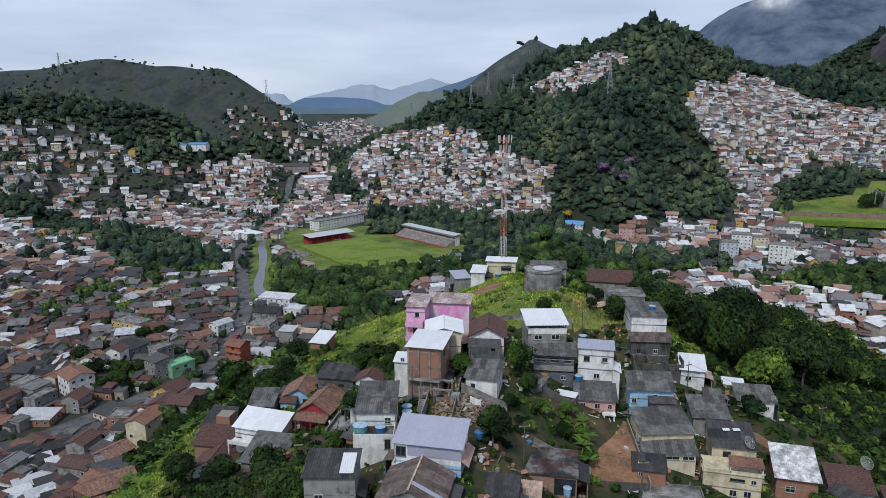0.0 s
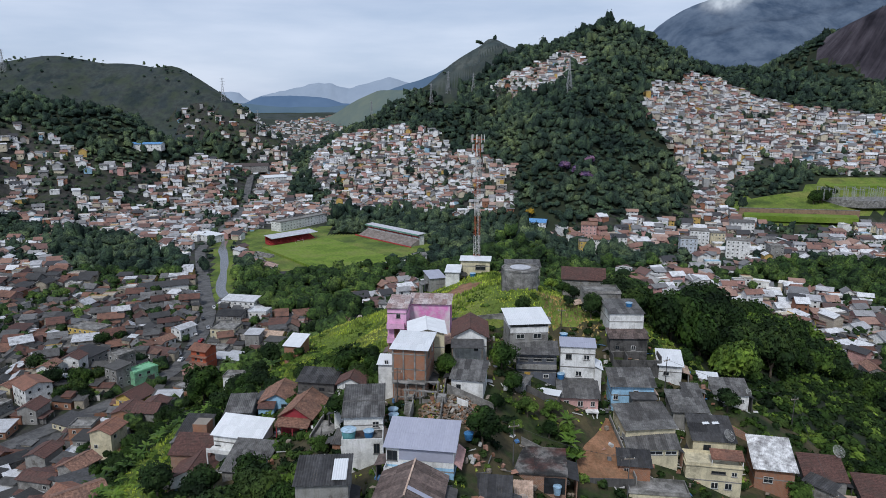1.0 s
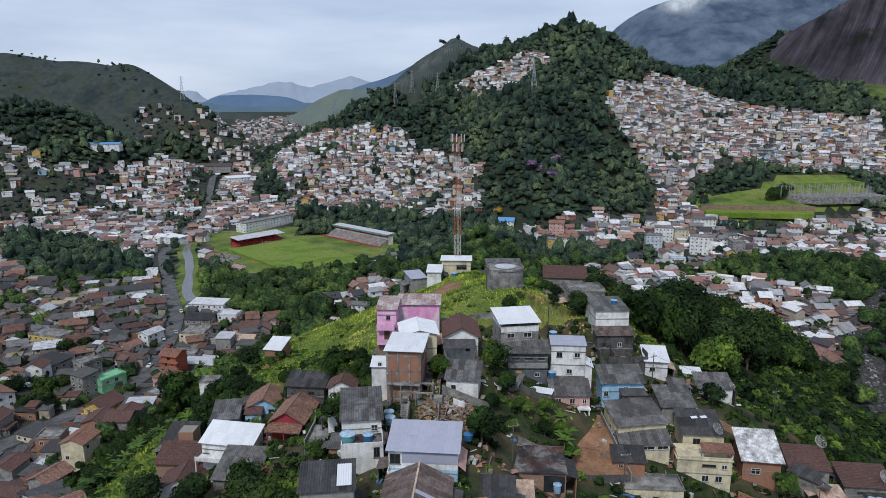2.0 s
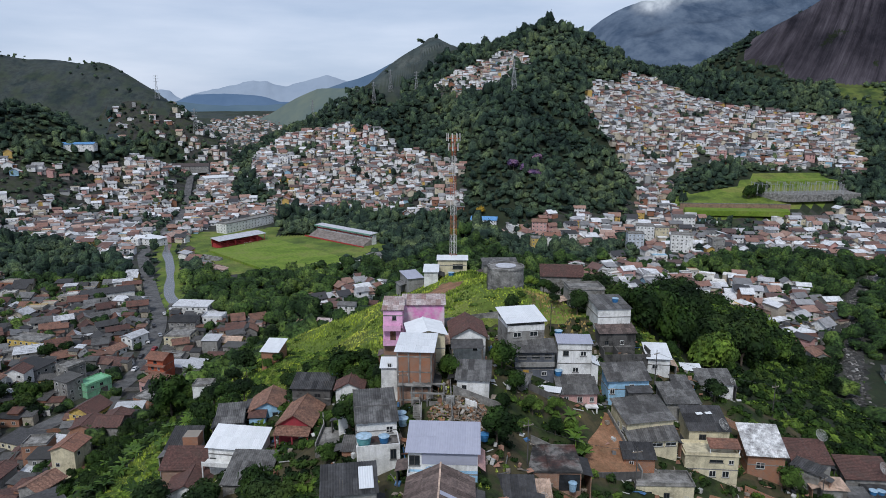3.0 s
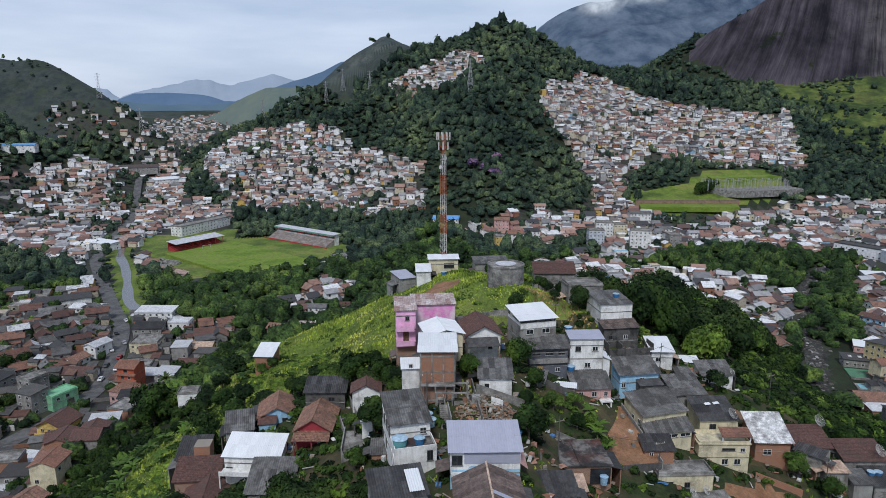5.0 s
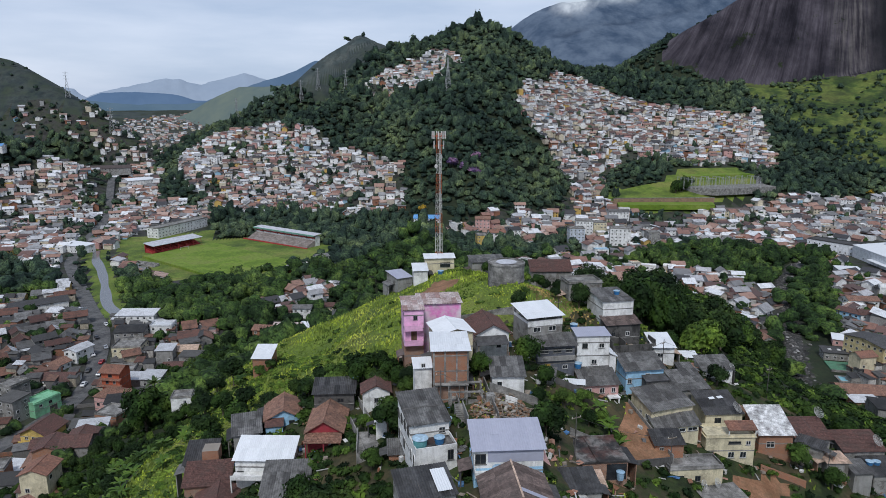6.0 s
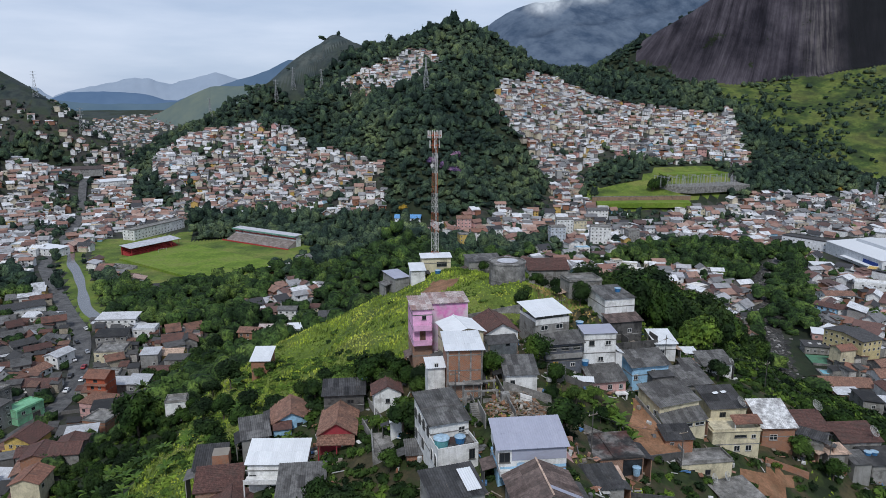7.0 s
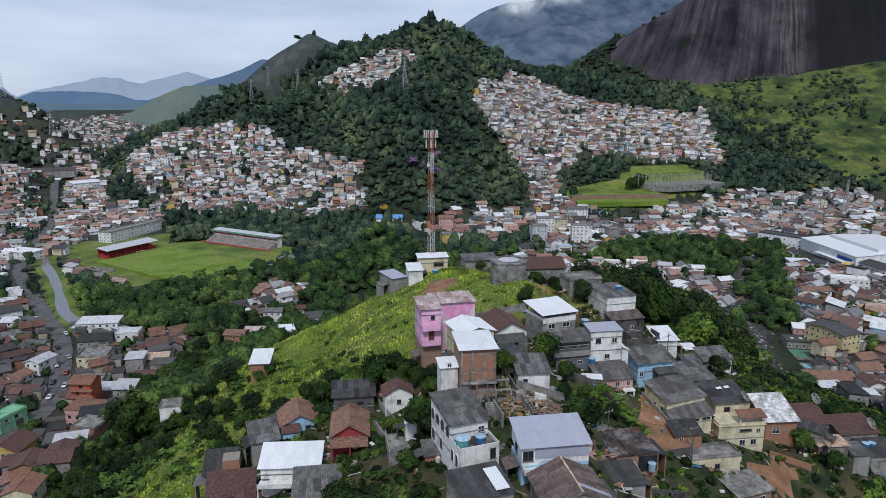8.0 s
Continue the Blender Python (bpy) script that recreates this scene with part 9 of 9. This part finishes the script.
POLES = [utility_pole(*p) for p in ((12.6, 92.8, 7.5, 10), (32.0, 95.0, 8.0, 0), (34.0, 118.5, 7.5, 10), (30.6, 137.0, 7.0, 0), (49.6, 124.0, 8.0, 30), (70.0, 98.0, 7.5, 20), (76.5, 122.0, 8.0, 10), (-5.4, 107.0, 7.0, 0))]


def cable(p, q, sag=0.9):
    top = bpy.data.curves.new("cable", "CURVE")
    top.dimensions, top.bevel_depth, top.bevel_resolution = "3D", 0.025, 1
    s = top.splines.new("POLY")
    s.points.add(12)
    for k in range(13):
        t = k / 12
        w = p.lerp(q, t)
        s.points[k].co = (w.x, w.y, w.z - sag * 4 * t * (1 - t), 1)
    top.materials.append(frame_dark)
    tagged(new("cable", top), "thin black overhead cable between poles", "cable", "overhead cables")


for a, b in ((0, 1), (1, 2), (2, 3), (2, 4), (4, 6), (5, 6), (7, 0)):
    cable(POLES[a], POLES[b])


# ---- houses of the valley, near enough to tell apart ----
WALL_KINDS = [("white", white_wall, 30), ("cream", cream_wall, 10), ("grey", grey_wall, 28), ("brick", raw_brick, 10), ("salmon", salmon_wall, 3), ("yellow", yellow_wall, 3), ("light blue", blue_wall, 2), ("green", green_wall, 1),
              ("concrete", concrete, 14)]
mid_grey_roof = surface("grey_sheet_roofing", [(0, (0.03, 0.03, 0.032)), (0.3, (0.055, 0.053, 0.052)), (0.6, (0.1, 0.097, 0.094)), (0.85, (0.2, 0.2, 0.205))], vary="object", stain=0.6, stain_scale=0.4, stain_colour=(0.06, 0.06, 0.055), bump=0.2)
mid_white_roof = surface("pale_sheet_roofing", [(0, (0.5, 0.51, 0.53)), (0.5, (0.62, 0.63, 0.65))], vary="object", stain=0.3, stain_scale=0.3, bump=0.1)
ROOF_KINDS = [("brown clay tile", dark_tiles, "gable", 34), ("clay tile", clay_tiles, "gable", 16), ("red tile", red_tiles, "gable", 8), ("grey sheet", mid_grey_roof, "shed", 36), ("grey sheet", mid_grey_roof, "gable", 12),
              ("pale metal", mid_white_roof, "shed", 12), ("flat concrete", concrete, "flat", 8)]


def tile_rows(w, d, h, rise, over=0.5):
    """One sheet over both slopes, folded into rows that run down them."""
    wide, far = w / 2 + over, d / 2 + over
    low, high = h - rise / (d / 2) * over + 0.05, h + rise + 0.05
    n = 2 * int(wide / 0.55) + 1
    v = []
    for lift in (0.14, 0.0):
        for y, z in ((-far, low), (0, high), (far, low)):
            for k in range(n + 1):
                v.append((-wide + 2 * wide * k / n, y, z + lift + (0.1 * (k % 2) if lift else 0)))
    m = n + 1
    f = []
    for k in range(n):
        for r in (0, m):
            f.append((r + k, r + k + 1, r + k + 1 + m, r + k + m))
            f.append((3 * m + r + k, 3 * m + r + k + m, 3 * m + r + k + 1 + m, 3 * m + r + k + 1))
        f.append((k + 1, k, 3 * m + k, 3 * m + k + 1))
        f.append((2 * m + k, 2 * m + k + 1, 5 * m + k + 1, 5 * m + k))
    for r in (0, m):
        f.append((r, r + m, 3 * m + r + m, 3 * m + r))
        f.append((r + n + m, r + n, 3 * m + r + n, 3 * m + r + n + m))
    return v, f


def valley_house(x, y, yaw, w, d, storeys, wall_kind, roof_kind, rng, label=None):
    base = float(land(x, y)) + 0.1
    top = new("house")
    top.matrix_basis = pose(x, y, base, 0, 0, yaw)
    h = 2.8 * storeys + 0.2
    wn, wm, _ = wall_kind
    rn, rm, rk, _ = roof_kind
    if rk == "gable":
        rise = d * rng.uniform(0.16, 0.24)
        part_of(top, "wall", *house_body(w, d, h, rise, 4), wm)
        part_of(top, "roof", *tile_rows(w, d, h, rise), rm)
        part_of(top, "ridge_cap", *tube((-w / 2 - 0.5, 0, h + rise + 0.22), (w / 2 + 0.5, 0, h + rise + 0.22), 0.15, 0.15, 6), rm)
    elif rk == "shed":
        part_of(top, "wall", *house_body(w, d, h, 0, 4), wm)
        rise = d * rng.uniform(0.05, 0.12)
        part_of(top, "roof", *shed_roof(w, d, h, rise, 0.45, 0.12), rm)
    else:
        part_of(top, "wall", *house_body(w, d, h, 0, 4), wm)
        part_of(top, "roof_slab", *flat_roof(w, d, h, 0.6), rm)
    spots = [s for s in wall_spots(w, d, storeys, 3.4, rng, 0.3, 2.8) if s[3] != 0]
    rng.shuffle(spots)
    for u, q, z, turn in spots[:3]:
        ob = new("window", PLAIN_WINDOW)
        ob.parent = top
        ob.matrix_basis = pose(u, q, z, 0, 0, turn)
    if rng.random() < 0.5:
        part_of(top, "porch_roof", *slab([(-w / 2, -d / 2 - 2.2, 2.3), (w / 2 - 1, -d / 2 - 2.2, 2.3), (w / 2 - 1, -d / 2 - 0.01, 2.65), (-w / 2, -d / 2 - 0.01, 2.65)], 0.1), mid_grey_roof if rk != "gable" else rm)
        for px in (-w / 2 + 0.2, w / 2 - 1.2):
            part_of(top, "porch_post", *box(px - 0.1, -d / 2 - 2.1, -2, px + 0.1, -d / 2 - 1.9, 2.25), wm)
    part_of(top, "door", *box(w * 0.2, -d / 2 - 0.05, 0, w * 0.2 + 0.9, -d / 2 + 0.02, 2.1), brown_door)
    words = ("low", "two-storey", "three-storey")[storeys - 1]
    return tagged(top, label or "%s %s house with a %s roof" % (words, wn, rn), "house", "houses in the valley")


def pick(kinds, rng):
    total = rng.uniform(0, sum(k[-1] for k in kinds))
    for k in kinds:
        total -= k[-1]
        if total <= 0:
            return k
    return kinds[0]


def build_valley():
    rng, nrng = random.Random(77), np.random.default_rng(78)
    spots = []
    for x0, y0, x1, y1, gap in ((-330, 112, -58, 400, 10.2), (150, 120, 420, 330, 10.6)):
        p = jitter_grid(x0, y0, x1, y1, gap, nrng)
        p = p[(cover(p[:, 0], p[:, 1]) == 1) & in_sight(p, 10) & ~near_landmark(p[:, 0], p[:, 1])]
        p = p[(off_street(p[:, 0], p[:, 1]) > 8.5) & (np.hypot(p[:, 0], p[:, 1]) <= SINGLE_HOUSES)]
        spots += [(float(a), float(b)) for a, b in p if nrng.random() < 0.9]
    count = 0
    spots.sort(key=lambda s: math.hypot(s[0], s[1]))
    for x, y in spots[:235]:
        wooded = float(fbm(np.array([x]), np.array([y]), 45, 3, 55)[0]) > 0.33
        if wooded and rng.random() < 0.7:
            continue
        yaw = -22 + 40 * float(fbm(np.array([x]), np.array([y]), 120, 2, 61)[0]) + rng.choice((0, 90)) + rng.uniform(-4, 4)
        near = math.hypot(x, y) < 330
        valley_house(x, y, yaw, rng.uniform(6.8, 11.0), rng.uniform(5.6, 8.2), rng.choice((1, 1, 1, 2, 2, 3) if near else (1, 1, 2)), pick(WALL_KINDS, rng), pick(ROOF_KINDS, rng), rng)
        count += 1
        if rng.random() < 0.12:
            water_tank((x + rng.uniform(-2, 2), y + rng.uniform(-2, 2), float(land(x, y)) + 5.9), 0.8, 1.0)
    print("valley", count)


build_valley()


# ---- landmarks of the near valley ----
def at_ground(x, y):
    return float(land(x, y))


b = at_ground(-92, 278)
red = house("red three-tier house with tiled skirts of roof", -92.0, 278.0, -24, 7.6, 7.0, b + 6.0, b + 14.6, "gable_x", 1.6, orange_wall, red_tiles, 0.9, [("f", 0, 7.0, 1.6, 1.2), ("f", -1.5, 4.2, 1.2, 1.2), ("f", 1.5, 4.2, 1.2, 1.2)], foot=8)
tile_slope(red, (-4.6, -4.4, 5.3), (4.6, -4.4, 5.3), (0, 1.2, 0.7), red_tiles, random.Random(2), "roof_skirt")
tile_slope(red, (-4.6, -4.4, 2.5), (4.6, -4.4, 2.5), (0, 1.2, 0.7), red_tiles, random.Random(3), "roof_skirt")
b = at_ground(-91, 267)
house("pink three-storey terrace house with brown awnings", -90.5, 267.5, -30, 13, 8, b, b + 7.6, "shed", 0.6, salmon_wall, clay_tiles, 0.4, [("f", u, z, 1.2, 1.2) for u in (-4.8, -1.6, 1.6, 4.8) for z in (1.6, 4.6)])
b = at_ground(-84, 235)
house("flat-roofed bare brick building", -84.5, 235.0, -30, 8.5, 8, b, b + 6.5, "flat", 0, raw_brick, concrete, 0.2, [("l", 0, 4, 1, 1)])
b = at_ground(-119, 277)
house("green shop building with a roll-up door", -119.0, 277.5, 52, 11, 7, b, b + 5.6, "flat", 0, green_wall, green_wall, 0.2, [("f", -3, 4.2, 1.4, 1.1), ("f", 1, 4.2, 1.4, 1.1)], [("f", 2, 0, 3.0, 2.4, frame_dark)])
b = at_ground(-110, 248)
yel = house("yellow two-storey house with a brown tile gable", -110.5, 248.5, -22, 9.5, 10, b, b + 6.6, "gable_y", 2.4, yellow_wall, dark_tiles, 0.9, [("f", -2.5, 5.0, 1.2, 1.2), ("f", 0, 5.0, 1.2, 1.2), ("f", 2.5, 5.0, 1.2, 1.2), ("f", -2.5, 1.6, 1.2, 1.2)])
piece_on(yel, "balcony", join(box(-4.75, -6.4, 3.2, 4.75, -5.01, 3.4), box(-4.75, -6.4, 3.4, 4.75, -6.25, 4.3)), yellow_wall)

block("white two-storey house with an orange tile roof", -154, 257, -40, 12, 10, 3, white_wall, "gable", 1.6, red_tiles)
block("wide white shop building with a pale metal roof", -100, 380, -14, 20, 9, 2, white_wall, "shed", 1.0, mid_white_roof)
block("grey commercial building with sheet roofs", -98.5, 354, -10, 14, 12, 2, grey_wall, "gable", 1.4, mid_grey_roof)
block("curved-front grey building by the street", -96, 331, -10, 13, 11, 2, cream_wall, "flat", 1.0, concrete)
block("low hall with a white metal roof", -142, 408, -20, 17, 10, 1, white_wall, "gable", 1.4, mid_white_roof)
block("white building with a pale flat roof", -84.5, 357, -12, 11, 8, 2, white_wall, "flat", 0.8, mid_white_roof)
block("yellow house with a tan sheet roof", -69.5, 317, -12, 11, 8, 2, yellow_wall, "gable", 1.6, tan_roof)
block("long tiled house with a white front", -122, 306, -16, 19, 8, 1, white_wall, "gable", 1.8, dark_tiles)
block("long brown-tiled house below the tan roof", -72, 304, -12, 12, 7, 1, cream_wall, "gable", 1.6, dark_tiles)
block("white gabled house with a pale metal roof by the street", -118, 331, 58, 10, 7, 2, white_wall, "gable", 1.2, mid_white_roof)
block("small white house with a clay tile roof by the street", -125, 321, 58, 9, 7, 1, white_wall, "gable", 1.5, clay_tiles)
block("long hall with a black sheet roof by the river", -161, 425, 20, 30, 14, 1, white_wall, "gable", 1.8, dark_roof, each=4.4)
block("old yellow two-storey building with a flat slab", -166, 333, -24, 20, 9, 2, yellow_wall, "flat", 1.0, concrete)
block("grey stacked house with dark sheet roofs", -150, 297, -30, 14, 10, 2, grey_wall, "shed", 0.9, dark_roof)
block("narrow grey three-storey house with a concrete roof", -131.5, 288, -34, 8, 8, 3, concrete, "flat", 0.8, concrete)
block("mouldy grey three-storey house with a sheet roof", -127, 273, -34, 8, 7, 3, grey_wall, "shed", 0.6, mid_grey_roof)
block("long dark-roofed shed beside a path", -125.6, 233.2, -28, 18, 8, 1, cream_wall, "shed", 0.8, dark_roof)
block("shed end with a white sheet roof", -112.9, 226.8, -21, 9, 7, 1, cream_wall, "shed", 0.4, mid_white_roof)
block("low shed with white and dark roof sheets", -155.5, 230.6, 0, 15, 8, 1, raw_brick, "shed", 0.8, mid_white_roof)
foot_rng = random.Random(5)
for px, py, yaw, w, d, wk, rk in FOOT_PLOTS:
    valley_house(px, py, yaw, w, d, 1, WALL_KINDS[wk], ROOF_KINDS[rk] if rk < 6 else ("black sheet", dark_roof, "shed", 1), foot_rng)

# ---- cars on the valley street ----
car_tyre = surface("tyre_rubber", [(0.4, (0.02, 0.02, 0.02)), (0.6, (0.035, 0.035, 0.035))], stain=0, bump=0)


def car_at(x, y, yaw, paint_mat, label):
    top = new("car")
    top.matrix_basis = pose(x, y, float(land(x, y)) + 0.45, 0, 0, yaw)
    prof = [(-2.05, 0.35), (-2.1, 0.75), (-1.9, 0.98), (-1.2, 1.02), (-0.55, 1.45), (0.85, 1.47), (1.55, 1.05), (2.0, 0.98), (2.1, 0.6), (2.05, 0.35)]
    n = len(prof)
    v = [(p, -0.85 + (0.12 if z > 1.2 else 0), z) for p, z in prof] + [(p, 0.85 - (0.12 if z > 1.2 else 0), z) for p, z in prof]
    f = [tuple(range(n)), tuple(range(2 * n - 1, n - 1, -1))] + [(k, k + n, (k + 1) % n + n, (k + 1) % n) for k in range(n)]
    part_of(top, "body", v, f, paint_mat)
    part_of(top, "windscreen", *slab([(-1.15, -0.66, 1.1), (-1.15, 0.66, 1.1), (-0.62, 0.6, 1.45), (-0.62, -0.6, 1.45)], 0.03), glass)
    part_of(top, "rear_window", *slab([(1.5, 0.62, 1.12), (1.5, -0.62, 1.12), (0.95, -0.58, 1.46), (0.95, 0.58, 1.46)], 0.03), glass)
    for s in (-1, 1):
        part_of(top, "side_window", *box(-0.5, s * 0.8 - 0.03, 1.08, 0.85, s * 0.8 + 0.03, 1.36), glass)
    for px in (-1.3, 1.3):
        for s in (-1, 1):
            part_of(top, "wheel", *tube((px, s * 0.68, 0.32), (px, s * 0.9, 0.32), 0.32, 0.32, 12), car_tyre)
    tagged(top, label, "car", "parked cars")


silver_car = surface("silver_car_paint", [(0.4, (0.42, 0.43, 0.45)), (0.6, (0.48, 0.49, 0.5))], stain=0, bump=0, rough=0.3, metal=0.3)
white_car = surface("white_car_paint", [(0.4, (0.66, 0.66, 0.66)), (0.6, (0.7, 0.7, 0.7))], stain=0, bump=0, rough=0.3)
red_car = surface("red_car_paint", [(0.4, (0.3, 0.02, 0.03)), (0.6, (0.35, 0.03, 0.03))], stain=0, bump=0, rough=0.3)
dark_car = surface("dark_car_paint", [(0.4, (0.03, 0.03, 0.035)), (0.6, (0.045, 0.045, 0.05))], stain=0, bump=0, rough=0.3)
for k, (mat, words) in enumerate(((white_car, "white"), (silver_car, "silver"), (dark_car, "dark grey"), (red_car, "red"), (white_car, "white"), (silver_car, "silver"), (dark_car, "dark grey"), (white_car, "white"))):
    t = (0.28, 0.36, 0.4, 0.47, 0.55, 0.62, 0.74, 0.9)[k]
    y = 262 + 130 * t
    x = float(np.interp(y, [240, 270, 284, 300, 327, 351, 378, 402], [-132, -114, -109, -106.5, -110, -112.5, -118, -127])) + (2.4 if k % 2 else -2.4)
    car_at(x, y, 82 if y < 330 else 112, mat, "%s hatchback parked on the valley street" % words)
